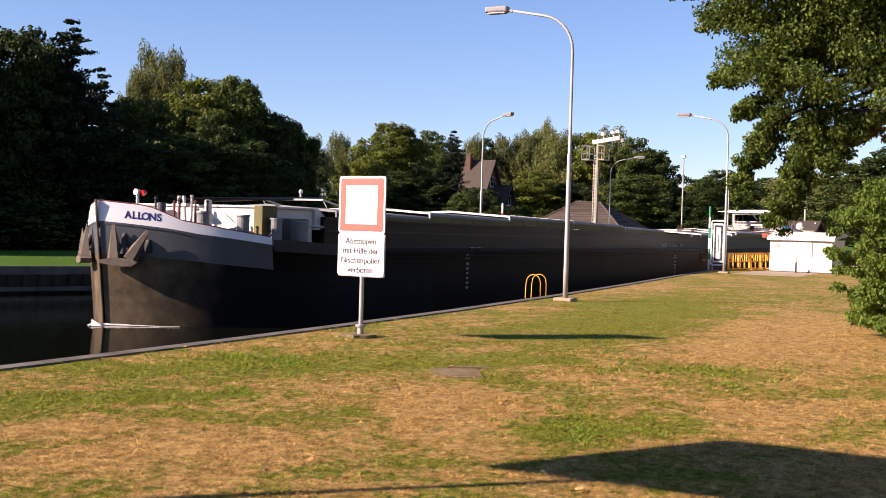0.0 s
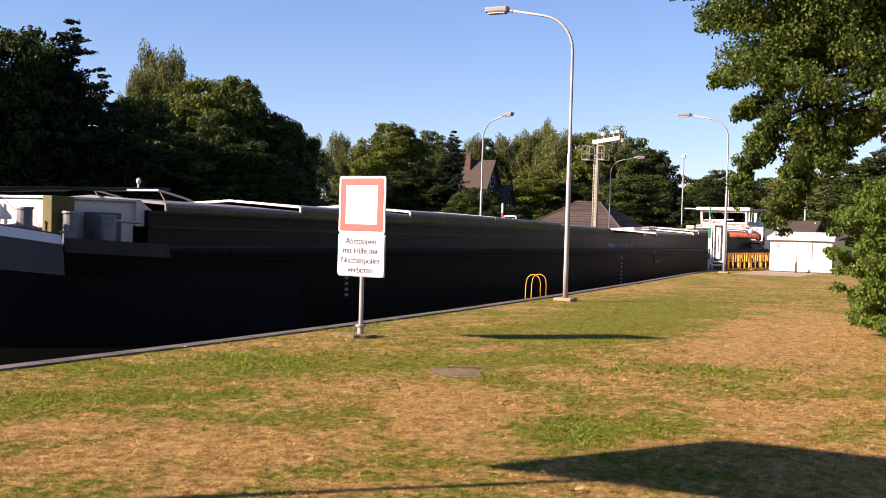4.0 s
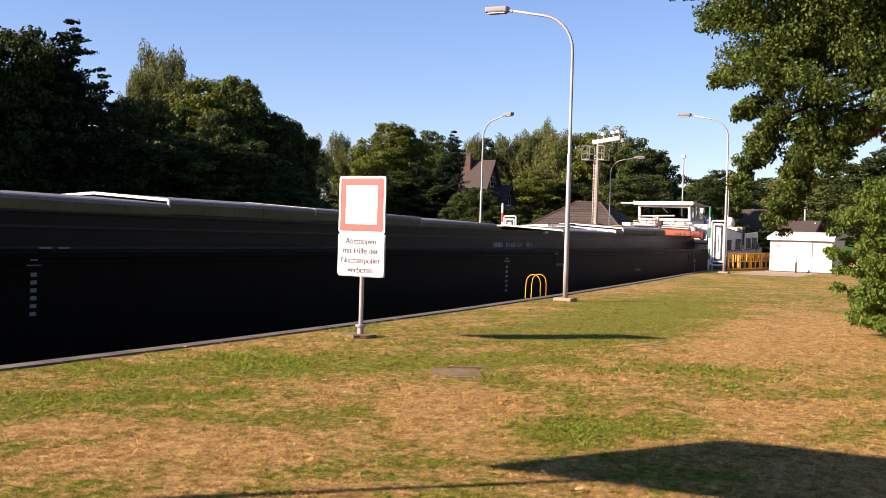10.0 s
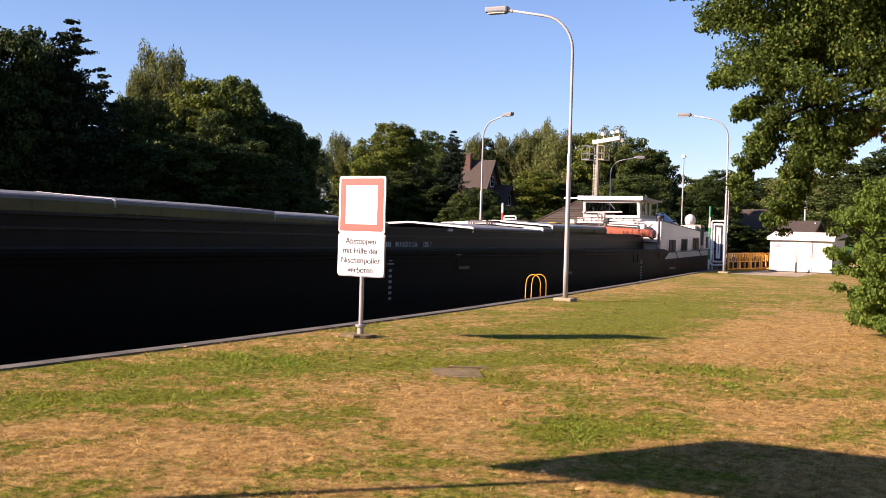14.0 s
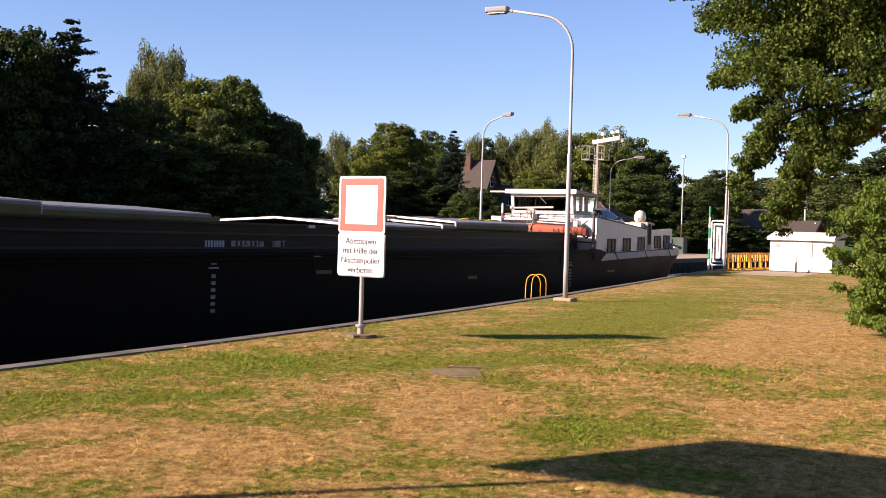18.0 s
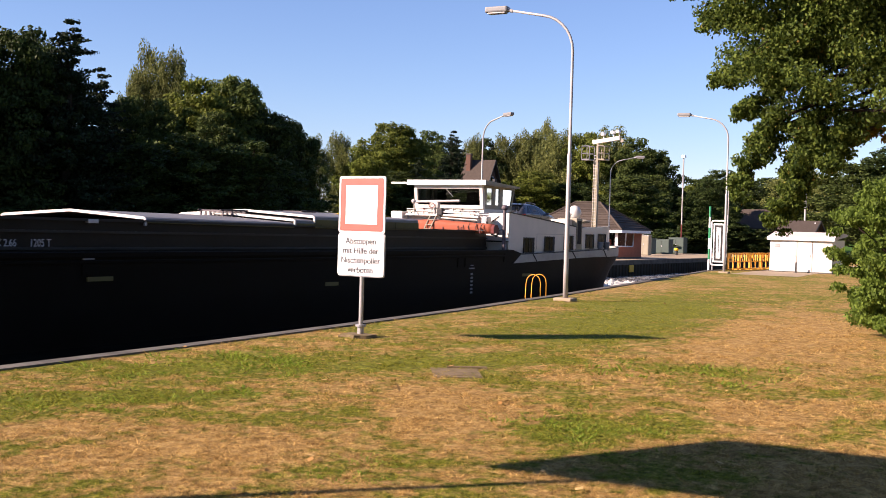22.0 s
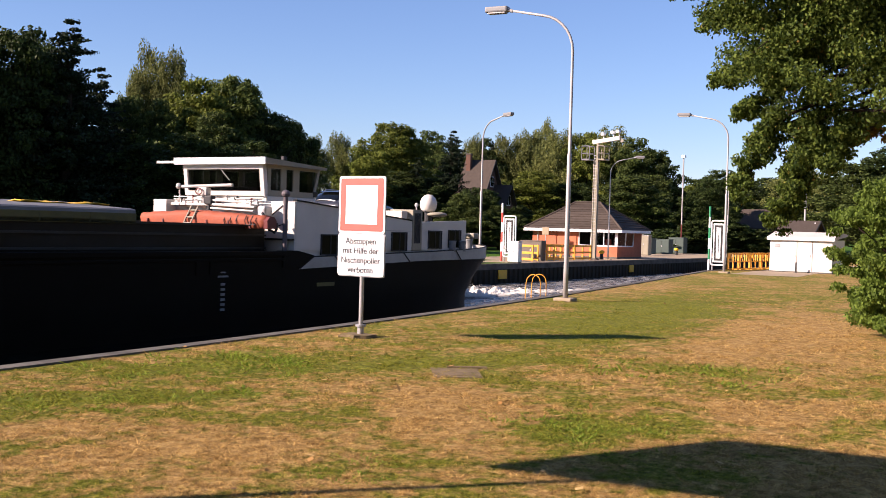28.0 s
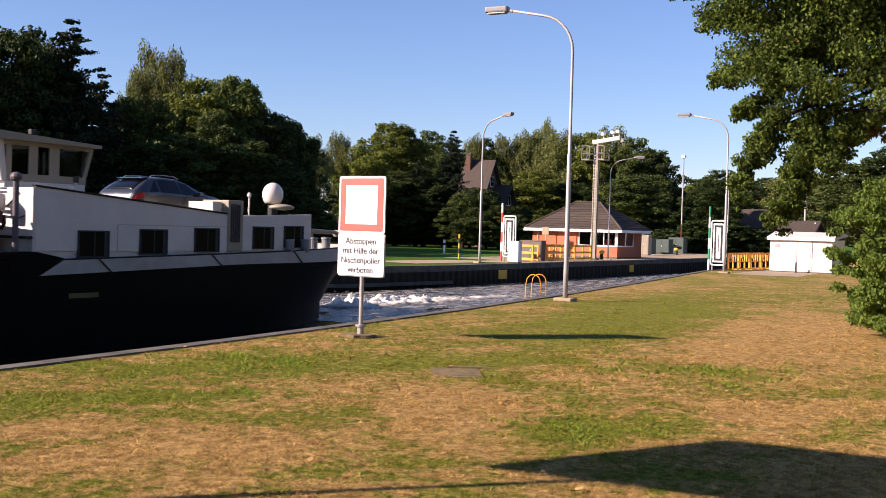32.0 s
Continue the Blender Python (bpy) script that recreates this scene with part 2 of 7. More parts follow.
def sunlit_bow_material():
    """Black bow paint, the sunlight on the stem painted in as brown."""
    m = material("sunlit_black_bow_paint", (0.15, 0.112, 0.066), 0.7, vary=0.35, scale=1.4, second=(0.045, 0.035, 0.022), bump=0.25, spec=0.12)
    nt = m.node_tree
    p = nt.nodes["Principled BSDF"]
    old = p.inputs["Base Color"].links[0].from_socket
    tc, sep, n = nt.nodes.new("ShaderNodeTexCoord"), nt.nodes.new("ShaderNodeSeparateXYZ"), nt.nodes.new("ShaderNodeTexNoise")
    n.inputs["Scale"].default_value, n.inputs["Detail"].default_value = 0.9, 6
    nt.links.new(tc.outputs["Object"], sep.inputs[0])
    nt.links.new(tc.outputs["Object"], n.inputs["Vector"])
    # sunlit tone near the stem, run out to the shaded black aft
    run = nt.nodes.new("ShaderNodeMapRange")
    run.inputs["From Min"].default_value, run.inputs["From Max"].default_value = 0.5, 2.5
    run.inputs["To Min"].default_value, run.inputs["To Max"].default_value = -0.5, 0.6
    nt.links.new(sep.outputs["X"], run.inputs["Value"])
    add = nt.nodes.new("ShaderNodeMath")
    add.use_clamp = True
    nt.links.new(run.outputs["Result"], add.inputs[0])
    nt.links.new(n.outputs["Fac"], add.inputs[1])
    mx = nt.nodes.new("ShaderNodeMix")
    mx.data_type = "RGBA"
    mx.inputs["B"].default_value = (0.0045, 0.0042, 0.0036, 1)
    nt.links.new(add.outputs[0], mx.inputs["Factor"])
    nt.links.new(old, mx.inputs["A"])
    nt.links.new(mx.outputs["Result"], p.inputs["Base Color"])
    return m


M = {
    # tinted: glass darkened to stand for the unlit wheelhouse inside
    "lawn": grass_material(), "blade": grass_material("dry_lawn_blades", True), "water": water_material(), "foam": foam_material(), "glass": glass_material("pane_glass"), "tinted": glass_material("darkened_pane_glass", (0.22, 0.25, 0.25)),
    "concrete": material("weathered_concrete", (0.16, 0.145, 0.12), 0.9, vary=0.25, scale=1.5, second=(0.075, 0.068, 0.057), spec=0.15),
    "paving": material("pale_paving", (0.40, 0.315, 0.21), 0.9, vary=0.15, scale=0.8, second=(0.31, 0.24, 0.155), spec=0.2),
    "piling": material("rusty_sheet_piling", (0.05, 0.042, 0.026), 0.85, vary=0.35, scale=1.2, second=(0.018, 0.015, 0.010), spec=0.2),
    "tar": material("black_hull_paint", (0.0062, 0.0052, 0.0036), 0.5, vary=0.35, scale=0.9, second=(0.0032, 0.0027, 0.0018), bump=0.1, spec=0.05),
    "hull_grey": material("grey_blue_hull_paint", (0.09, 0.098, 0.106), 0.45, vary=0.25, scale=0.8, second=(0.058, 0.064, 0.07), bump=0.15, spec=0.35),
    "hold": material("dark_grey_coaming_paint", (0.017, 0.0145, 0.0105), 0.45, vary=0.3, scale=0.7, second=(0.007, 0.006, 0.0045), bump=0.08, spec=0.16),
    "cover": material("grey_hatch_cover", (0.20, 0.195, 0.185), 0.5, metal=0.1, vary=0.2, scale=0.6, second=(0.13, 0.128, 0.122), spec=0.3),
    "olive": material("olive_cover_skirt", (0.16, 0.138, 0.042), 0.65, vary=0.25, scale=0.8, second=(0.09, 0.078, 0.028), spec=0.25),
    "white": material("white_ship_paint", (0.66, 0.615, 0.545), 0.42, vary=0.08, scale=0.9, second=(0.57, 0.53, 0.47), bump=0.05),
    "cream": material("cream_wheelhouse_paint", (0.30, 0.265, 0.19), 0.5, vary=0.12, scale=1.2, bump=0.05, spec=0.3),
    "steel": material("galvanised_steel", (0.42, 0.41, 0.40), 0.5, metal=0.6, vary=0.15, scale=3, bump=0.06),
    "pole": material("grey_lamp_pole", (0.40, 0.375, 0.35), 0.5, metal=0.2, vary=0.15, scale=2, bump=0.06),
    "red": material("red_sign_paint", (0.70, 0.085, 0.055), 0.5, vary=0.08, scale=4, bump=0.03),
    "sign_white": material("white_sign_sheet", (0.86, 0.86, 0.84), 0.45, vary=0.03, scale=3, bump=0.02),
    "faded": material("faded_white_paint", (0.30, 0.30, 0.29), 0.7, vary=0.25, scale=8, second=(0.16, 0.16, 0.155)),
    "ink": material("black_lettering", (0.02, 0.02, 0.025), 0.6, vary=0.1, bump=0.0),
    "navy": material("navy_lettering", (0.014, 0.011, 0.14), 0.5, vary=0.1, bump=0.0),
    "orange": material("orange_canvas", (0.35, 0.078, 0.03), 0.75, vary=0.2, scale=3, bump=0.3),
    "yellow": material("yellow_paint", (0.75, 0.45, 0.02), 0.5, vary=0.1, scale=3, bump=0.05),
    "black": material("black_rubber", (0.02, 0.02, 0.02), 0.7, vary=0.2, bump=0.1),
    "brown_red": material("dark_red_paint", (0.16, 0.03, 0.025), 0.5, vary=0.2, bump=0.05),
    "brick": material("red_brick_wall", (0.50, 0.155, 0.075), 0.9, vary=0.2, scale=2.5, second=(0.40, 0.12, 0.055), per_object=0.1),
    "tile": material("brown_roof_tiles", (0.075, 0.058, 0.046), 0.85, vary=0.25, scale=3, per_object=0.2, spec=0.2),
    "bark": material("tree_bark", (0.028, 0.021, 0.014), 0.95, vary=0.35, scale=6, fine=30, bump=0.8, spec=0.1),
    "car": material("dark_grey_blue_car_paint", (0.055, 0.058, 0.068), 0.3, metal=0.45, vary=0.05, bump=0.0, coat=0.5),
    "car_glass": material("dark_car_glass", (0.0025, 0.005, 0.0028), 0.15, vary=0.05, bump=0.0, spec=0.03),
    "bollard_grey": material("worn_grey_bollard_paint", (0.24, 0.24, 0.235), 0.55, vary=0.3, scale=3, second=(0.13, 0.13, 0.125)),
    # lighter than the coaming paint, for the light the rails catch
    "lit_rail_grey": material("lit_rail_paint", (0.036, 0.033, 0.027), 0.5, vary=0.35, scale=0.8, second=(0.016, 0.015, 0.012), spec=0.25),
    "curtain": material("grey_curtain_cloth", (0.05, 0.05, 0.045), 0.9, vary=0.2, scale=8),
    "cabin_pane": material("dark_cabin_glass", (0.004, 0.007, 0.004), 0.22, vary=0.05, bump=0.0, spec=0.03),
    "car_pane": material("tinted_car_glass", (0.004, 0.005, 0.005), 0.1, vary=0.05, bump=0.0, spec=0.35),
    "lamp_red": material("red_lens", (0.5, 0.02, 0.02), 0.2, vary=0.1, bump=0.0),
    "green": material("green_paint", (0.02, 0.25, 0.10), 0.5, vary=0.1),
    "bin_green": material("green_grey_plastic", (0.05, 0.075, 0.06), 0.6, vary=0.1),
    "tan": material("grey_tan_render", (0.16, 0.13, 0.10), 0.9, vary=0.15),
    "house_brick": material("brown_house_brick", (0.13, 0.07, 0.05), 0.9, vary=0.2, scale=2, spec=0.2),
    "lamp_head": material("dark_lamp_housing", (0.20, 0.195, 0.19), 0.5, vary=0.15, bump=0.04),
    "sunlit_black": sunlit_bow_material(),
    "muddy": material("muddy_anchor_steel", (0.16, 0.125, 0.085), 0.8, vary=0.3, scale=4, second=(0.07, 0.055, 0.04)),
    "bar_grey": material("worn_grey_brown_bar_paint", (0.065, 0.06, 0.052), 0.65, vary=0.3, scale=1.5, second=(0.03, 0.028, 0.025), spec=0.2),
    "post_grey": material("dull_violet_grey_paint", (0.11, 0.085, 0.09), 0.6, vary=0.2, bump=0.05),
    # brighter copy of the ship's white, for the sun that strikes it
    "sunlit_white": material("sunlit_white_paint", (0.80, 0.79, 0.78), 0.35, vary=0.04, scale=1.5, bump=0.04),
    "hoop": material("orange_yellow_paint", (0.80, 0.36, 0.025), 0.5, vary=0.1, scale=3, bump=0.05),
    "dusty_slab": material("dusty_brown_slab", (0.23, 0.17, 0.10), 0.95, vary=0.35, scale=5, second=(0.13, 0.10, 0.05), bump=0.4, spec=0.1),
    "shed_roof": material("pale_pinkish_roof_sheet", (0.62, 0.55, 0.48), 0.7, vary=0.12, scale=1.5),
    "pale_letter": material("worn_pale_lettering", (0.52, 0.51, 0.49), 0.7, vary=0.2, scale=8, bump=0.0),
    "grimy_white": material("grimy_white_bulwark_paint", (0.43, 0.41, 0.36), 0.55, vary=0.15, scale=1.2, second=(0.30, 0.28, 0.24), bump=0.08),
    "dark_in": material("dark_interior", (0.03, 0.028, 0.025), 0.8, vary=0.2),
}
LEAF = {
    # darker kinds hold shade, the warm kind evening light, in their leaf colour
    "d0": leaf_material("deep_green_leaves", (0.03, 0.044, 0.011), (0.088, 0.118, 0.026), 0.3),
    "d1": leaf_material("dark_green_leaves", (0.017, 0.028, 0.007), (0.05, 0.074, 0.017), 0.25),
    "d2": leaf_material("warm_green_leaves", (0.055, 0.072, 0.011), (0.17, 0.195, 0.032)),
    "b": leaf_material("pale_green_leaves", (0.075, 0.09, 0.022), (0.2, 0.21, 0.06)),
    "c": leaf_material("conifer_needles", (0.008, 0.015, 0.006), (0.022, 0.036, 0.013), 0.15),
    "oak": leaf_material("oak_leaves", (0.018, 0.038, 0.006), (0.135, 0.18, 0.03), 0.42, (0.30, 0.19, 0.05)),
    "bush": leaf_material("bush_leaves", (0.06, 0.10, 0.014), (0.22, 0.31, 0.048), 0.45),
}


# ---- mesh helpers ----
def part(name, bm, mat, parent=None, label="", smooth=False):
    """Links a bmesh as one mesh object under a thing or a part."""
    me = bpy.data.meshes.new(name)
    bm.to_mesh(me)
    bm.free()
    mats = mat if isinstance(mat, (list, tuple)) else [mat]
    for m in mats:
        me.materials.append(m)
    if smooth:
        for p in me.polygons:
            p.use_smooth = True
    ob = new(name, me)
    ob.parent = parent
    if label:
        ob["label"] = label
    return ob


def thing(name, m, label, category, group="", kind=""):
    ob = new(name)
    ob.empty_display_size = 0.2
    ob.matrix_basis = m
    return tagged(ob, label, category, group, kind)


def box(bm, x0, x1, y0, y1, z0, z1, bevel=0.0, mat=0):
    r = bmesh.ops.create_cube(bm, size=1.0)
    for v in r["verts"]:
        v.co = Vector(((x0 + x1) / 2 + v.co.x * (x1 - x0), (y0 + y1) / 2 + v.co.y * (y1 - y0), (z0 + z1) / 2 + v.co.z * (z1 - z0)))
    faces = list({f for v in r["verts"] for f in v.link_faces})
    for f in faces:
        f.material_index = mat
    if bevel:
        es = list({e for f in faces for e in f.edges})
        bmesh.ops.bevel(bm, geom=es, offset=bevel, segments=2, affect="EDGES", profile=0.6)
    return bm


def boxed(*args, bevel=0.0):
    return box(bmesh.new(), *args, bevel=bevel)


def tube(bm, a, b, r0, r1=None, seg=10, caps=True):
    a, b = Vector(a), Vector(b)
    r1 = r0 if r1 is None else r1
    d = (b - a).normalized()
    q = d.to_track_quat("Z", "Y")
    rings = []
    for c, r in ((a, r0), (b, r1)):
        rings.append([bm.verts.new(c + q @ Vector((r * math.cos(2 * math.pi * i / seg), r * math.sin(2 * math.pi * i / seg), 0))) for i in range(seg)])
    for i in range(seg):
        bm.faces.new((rings[0][i], rings[0][(i + 1) % seg], rings[1][(i + 1) % seg], rings[1][i]))
    if caps:
        bm.faces.new(rings[0][::-1])
        bm.faces.new(rings[1])
    return bm


def sweep(bm, pts, radii, seg=8):
    """A round bar along points, its radius given at each."""
    pts = [Vector(p) for p in pts]
    radii = [radii] * len(pts) if isinstance(radii, (int, float)) else radii
    rings = []
    for i, p in enumerate(pts):
        d = (pts[min(i + 1, len(pts) - 1)] - pts[max(i - 1, 0)]).normalized()
        q = d.to_track_quat("Z", "Y")
        rings.append([bm.verts.new(p + q @ Vector((radii[i] * math.cos(2 * math.pi * k / seg), radii[i] * math.sin(2 * math.pi * k / seg), 0))) for k in range(seg)])
    for a, b in zip(rings, rings[1:]):
        off = min(range(seg), key=lambda o: (a[0].co - b[o].co).length)
        for k in range(seg):
            bm.faces.new((a[k], a[(k + 1) % seg], b[(k + 1 + off) % seg], b[(k + off) % seg]))
    bm.faces.new(rings[0][::-1])
    bm.faces.new(rings[-1])
    bmesh.ops.recalc_face_normals(bm, faces=bm.faces)
    return bm


def prism(bm, outline, axis, a, b):
    """An outline of (u, v) pairs drawn out along an axis from a to b: x takes (y, z), y takes (x, z), z takes (x, y)."""
    def at(u, v, w):
        return (w, u, v) if axis == "x" else (u, w, v) if axis == "y" else (u, v, w)
    lo = [bm.verts.new(at(u, v, a)) for u, v in outline]
    hi = [bm.verts.new(at(u, v, b)) for u, v in outline]
    bm.faces.new(lo[::-1])
    bm.faces.new(hi)
    n = len(outline)
    for i in range(n):
        bm.faces.new((lo[i], lo[(i + 1) % n], hi[(i + 1) % n], hi[i]))
    bmesh.ops.recalc_face_normals(bm, faces=bm.faces)
    return bm


def ball(bm, c, rx, ry, rz, seg=16):
    r = bmesh.ops.create_uvsphere(bm, u_segments=seg, v_segments=seg // 2, radius=1.0)
    for v in r["verts"]:
        v.co = Vector((c[0] + v.co.x * rx, c[1] + v.co.y * ry, c[2] + v.co.z * rz))
    return bm


def raw(name, verts, faces, mat, parent=None, smooth=False):
    me = bpy.data.meshes.new(name)
    me.from_pydata([tuple(v) for v in verts], [], [tuple(f) for f in faces])
    me.materials.append(mat)
    ob = new(name, me)
    ob.parent = parent
    return ob


def letters(name, words, size, mat, m, parent, depth=0.004, align="CENTER", width=1.0, label="", bold=0.0):
    """Lettering in the built-in font, as a mesh."""
    cu = bpy.data.curves.new(name, "FONT")
    cu.body, cu.size, cu.align_x, cu.align_y, cu.extrude = words, size, align, "CENTER", depth
    cu.offset = bold
    tmp = bpy.data.objects.new(name, cu)
    scene.collection.objects.link(tmp)
    me = bpy.data.meshes.new_from_object(tmp.evaluated_get(bpy.context.evaluated_depsgraph_get()))
    bpy.data.objects.remove(tmp)
    me.materials.clear()
    me.materials.append(mat)
    me.transform(m @ Matrix.Diagonal((width, 1, 1, 1)))
    ob = new(name, me)
    ob.parent = parent
    if label:
        ob["label"] = label
    return ob


# ---- the ground, the canal and its walls ----
WATER = -1.1
NEAR = [(-400, 12.2), (-60, 12.6), (5, 12.9), (9.7, 12.99), (14.6, 13.33), (18.4, 13.7), (24, 14.31), (33.4, 15.57), (43, 17.05), (54.2, 18.94), (62.8, 20.4), (70, 20.5), (400, 20.5)]
FAR = [(-400, 46), (-60, 42), (26, 39.4), (36, 35.6), (44, 32.2), (52, 31.3), (400, 31.3)]


def sheet(bm, row_a, row_b):
    for i in range(len(row_a) - 1):
        bm.faces.new((row_a[i], row_a[i + 1], row_b[i + 1], row_b[i]))


def make_ground():
    bm = bmesh.new()
    big = 2500
    near = [bm.verts.new((x * (6 if abs(x) == 400 else 1), y, 0)) for x, y in NEAR]
    back = [bm.verts.new((x * (6 if abs(x) == 400 else 1), -big, 0)) for x, y in NEAR]
    far = [bm.verts.new((x * (6 if abs(x) == 400 else 1), y, 0)) for x, y in FAR]
    beyond = [bm.verts.new((x * (6 if abs(x) == 400 else 1), big, 0)) for x, y in FAR]
    sheet(bm, back, near)
    sheet(bm, far, beyond)
    bed_n = [bm.verts.new((v.co.x, v.co.y, -4)) for v in near]
    bed_f = [bm.verts.new((v.co.x, v.co.y, -4)) for v in far]
    sheet(bm, near, bed_n)
    sheet(bm, bed_f, far)
    bm.faces.new(bed_n + bed_f[::-1])
    bmesh.ops.recalc_face_normals(bm, faces=bm.faces)
    return tagged(part("ground", bm, M["lawn"]), "dry patchy lawn on both canal banks", "lawn", kind="structure")


def strip(name, line, side, w, z0, z1, mat, label, category):
    """A band of width w along a bank line, on the given side of it."""
    bm = bmesh.new()
    a = [bm.verts.new((x, y, z1)) for x, y in line]
    b = [bm.verts.new((x, y + side * w, z1)) for x, y in line]
    c = [bm.verts.new((x, y, z0)) for x, y in line]
    d = [bm.verts.new((x, y + side * w, z0)) for x, y in line]
    for p, q in ((a, b), (b, d), (d, c), (c, a)):
        sheet(bm, p, q)
    bmesh.ops.recalc_face_normals(bm, faces=bm.faces)
    return tagged(part(name, bm, mat), label, category, kind="structure")


make_ground()
strip("quay_edge_near", [(x, y + 0.06) for x, y in NEAR], -1, 0.30, -0.25, 0.03, M["concrete"], "weathered concrete quay edge along the lawn", "quay edge")
strip("quay_wall_near", [(x, y + 0.03) for x, y in NEAR], -1, 0.02, -4, -0.25, M["piling"], "dark sheet pile wall under the quay edge", "quay wall")
strip("quay_edge_far", [(x, y - 0.07) for x, y in FAR], 1, 0.42, -0.3, 0.04, M["concrete"], "concrete coping on the far quay", "quay edge")
strip("quay_wall_far", [(x, y - 0.03) for x, y in FAR], 1, 0.02, -4, -0.3, M["piling"], "dark sheet piling below the far bank", "quay wall")
bm = bmesh.new()
box(bm, -2400, 2400, 11, 60, WATER - 0.5, WATER)
tagged(part("canal_water", bm, M["water"]), "still dark canal water between the quays", "water", kind="structure")
strip("lock_apron_far", [(53, 34.1), (61, 33.6), (63, 31.8), (160, 31.8)], 1, 3.6, 0.0, 0.012, M["paving"], "pale paved apron beside the lock", "pavement")
strip("lock_yard_far", [(66, 35.3), (160, 35.3)], 1, 5.0, 0.0, 0.012, M["paving"], "pale paved yard round the control house", "pavement")

# ---- the barge ----
SHIP_Y, DECK = 25.73, 2.32


def bow_x(t):
    u = t / 32
    return 22.59 - 1.919 * (t + 4.75 * u * u - 0.25 * u ** 3)


HEADING = -0.4


def barge_at(t):
    """Where the barge lies: it keeps to a line a little askew to the lock's axis."""
    return pose(bow_x(t), SHIP_Y + math.tan(radians(HEADING)) * (bow_x(t) - 20), WATER, 0, 0, HEADING)


def stem(z):
    return 0.28 - 0.105 * z


def half(x, z):
    """Half the hull's breadth at x from the stem and z over the water."""
    s = max(x - stem(z), 0.0)
    fore = 1 - max(1 - s / 6.2, 0) ** 2.8
    k = min(max((z - 0.9) / 0.9, 0), 1)
    end, run = 78.9 + 1.25 * k, 9.0 - 1.5 * k
    a = max(x - (end - run), 0) / run
    aft = max(1 - a ** 3.0, 0) ** 0.55
    return max(4.1 * fore * aft, 0.02)


def hull_patch(bm, xs, zlo, zhi, off=0.0, rows=4, raked=True, mat=0, lean=0.0, sides=(-1, 1)):
    """Plating on both sides between two sheer lines; xs counts from the stem."""
    for side in sides:
        grid = []
        for x in xs:
            col = []
            for j in range(rows + 1):
                z = zlo(x) + (zhi(x) - zlo(x)) * j / rows
                px = x + (stem(z) if raked and x < 12 else stem(z) * max(0, (20 - x) / 8) if raked and x < 20 else 0)
                col.append(bm.verts.new((px, side * max(half(px, z) + off - lean * (z - zlo(x)), 0.01), z)))
            grid.append(col)
        for a, b in zip(grid, grid[1:]):
            for j in range(rows):
                f = bm.faces.new((a[j], b[j], b[j + 1], a[j + 1]) if side < 0 else (a[j], a[j + 1], b[j + 1], b[j]))
                f.material_index = mat
    return bm


def line(*pts):
    """A sheer line through (x, z) pairs."""
    def z(x):
        for (xa, za), (xb, zb) in zip(pts, pts[1:]):
            if x <= xb:
                k = min(max((x - xa) / (xb - xa), 0), 1)
                return za + (zb - za) * k
        return pts[-1][1]
    return z


FORE = [0, 0.03, 0.1, 0.2, 0.3, 0.4, 0.5, 0.6, 0.7, 0.8, 0.9, 1.0, 1.12, 1.25, 1.39, 1.66, 1.95, 2.26, 2.7, 3.1, 3.46, 4.0, 4.8, 5.6, 6.55, 7.5, 9.5, 12]
MID = [12, 20, 30, 40, 50, 60, 64, 64.7]
AFT = [64, 66, 68, 70, 71.5, 73, 74, 75, 76, 76.8, 77.4, 77.9, 78.3, 78.55, 79.0, 79.4, 79.75, 80.0, 80.14]
RUB = line((0, 3.12), (0.47, 3.05), (1.1, 2.94), (1.66, 2.80), (2.24, 2.71), (3.46, 2.52), (6.55, 2.37), (9, DECK), (64, DECK), (64.7, 1.79), (72, 1.98), (80, 2.0))
PAINT = line((0, 2.13), (0.6, 2.10), (1.34, 2.01), (2.18, 1.90), (3.46, 1.76), (9, 1.73))
BULWARK = line((0, 3.72), (0.70, 3.61), (0.9, 3.53), (1.12, 3.37), (1.39, 3.18), (2.26, 2.96), (3.46, 2.75))
STERN_TOP = line((64.75, 1.80), (65.4, 2.15), (72, 2.28), (80, 2.5))


def window_in(parent, axis_y, a, b, z0, z1, depth=0.05, slant=0.0, frame_mat="black", pane_mat="cabin_pane", bar=0.035):
    """A framed window on a wall that faces along y at axis_y: frame of four bars and a pane."""
    bm = bmesh.new()
    s = -1 if axis_y < 0 else 1
    y0, y1 = sorted((axis_y - s * 0.02, axis_y + s * depth * 0.6))
    for q in ((a, b, z0, z0 + bar), (a, b, z1 - bar, z1), (a, a + bar, z0 + bar, z1 - bar), (b - bar, b, z0 + bar, z1 - bar)):
        box(bm, q[0], q[1], y0, y1, q[2], q[3])
    w = part("window", bm, M[frame_mat], parent)
    y0, y1 = sorted((axis_y - s * 0.01, axis_y + s * 0.008))
    part("pane", boxed(a + bar * 0.6, b - bar * 0.6, y0, y1, z0 + bar * 0.6, z1 - bar * 0.6), M[pane_mat], w, "dark glass")
    mid = a + (b - a) * 0.52
    part("mullion", boxed(mid - 0.018, mid + 0.018, *sorted((axis_y, axis_y + s * 0.02)), z0 + bar, z1 - bar), M["dark_in"], w)
    part("curtain", boxed(b - bar - 0.12, b - bar - 0.01, *sorted((axis_y, axis_y + s * 0.0095)), z0 + bar, z1 - bar), M["curtain"], w, "drawn grey curtain edge")
    return w


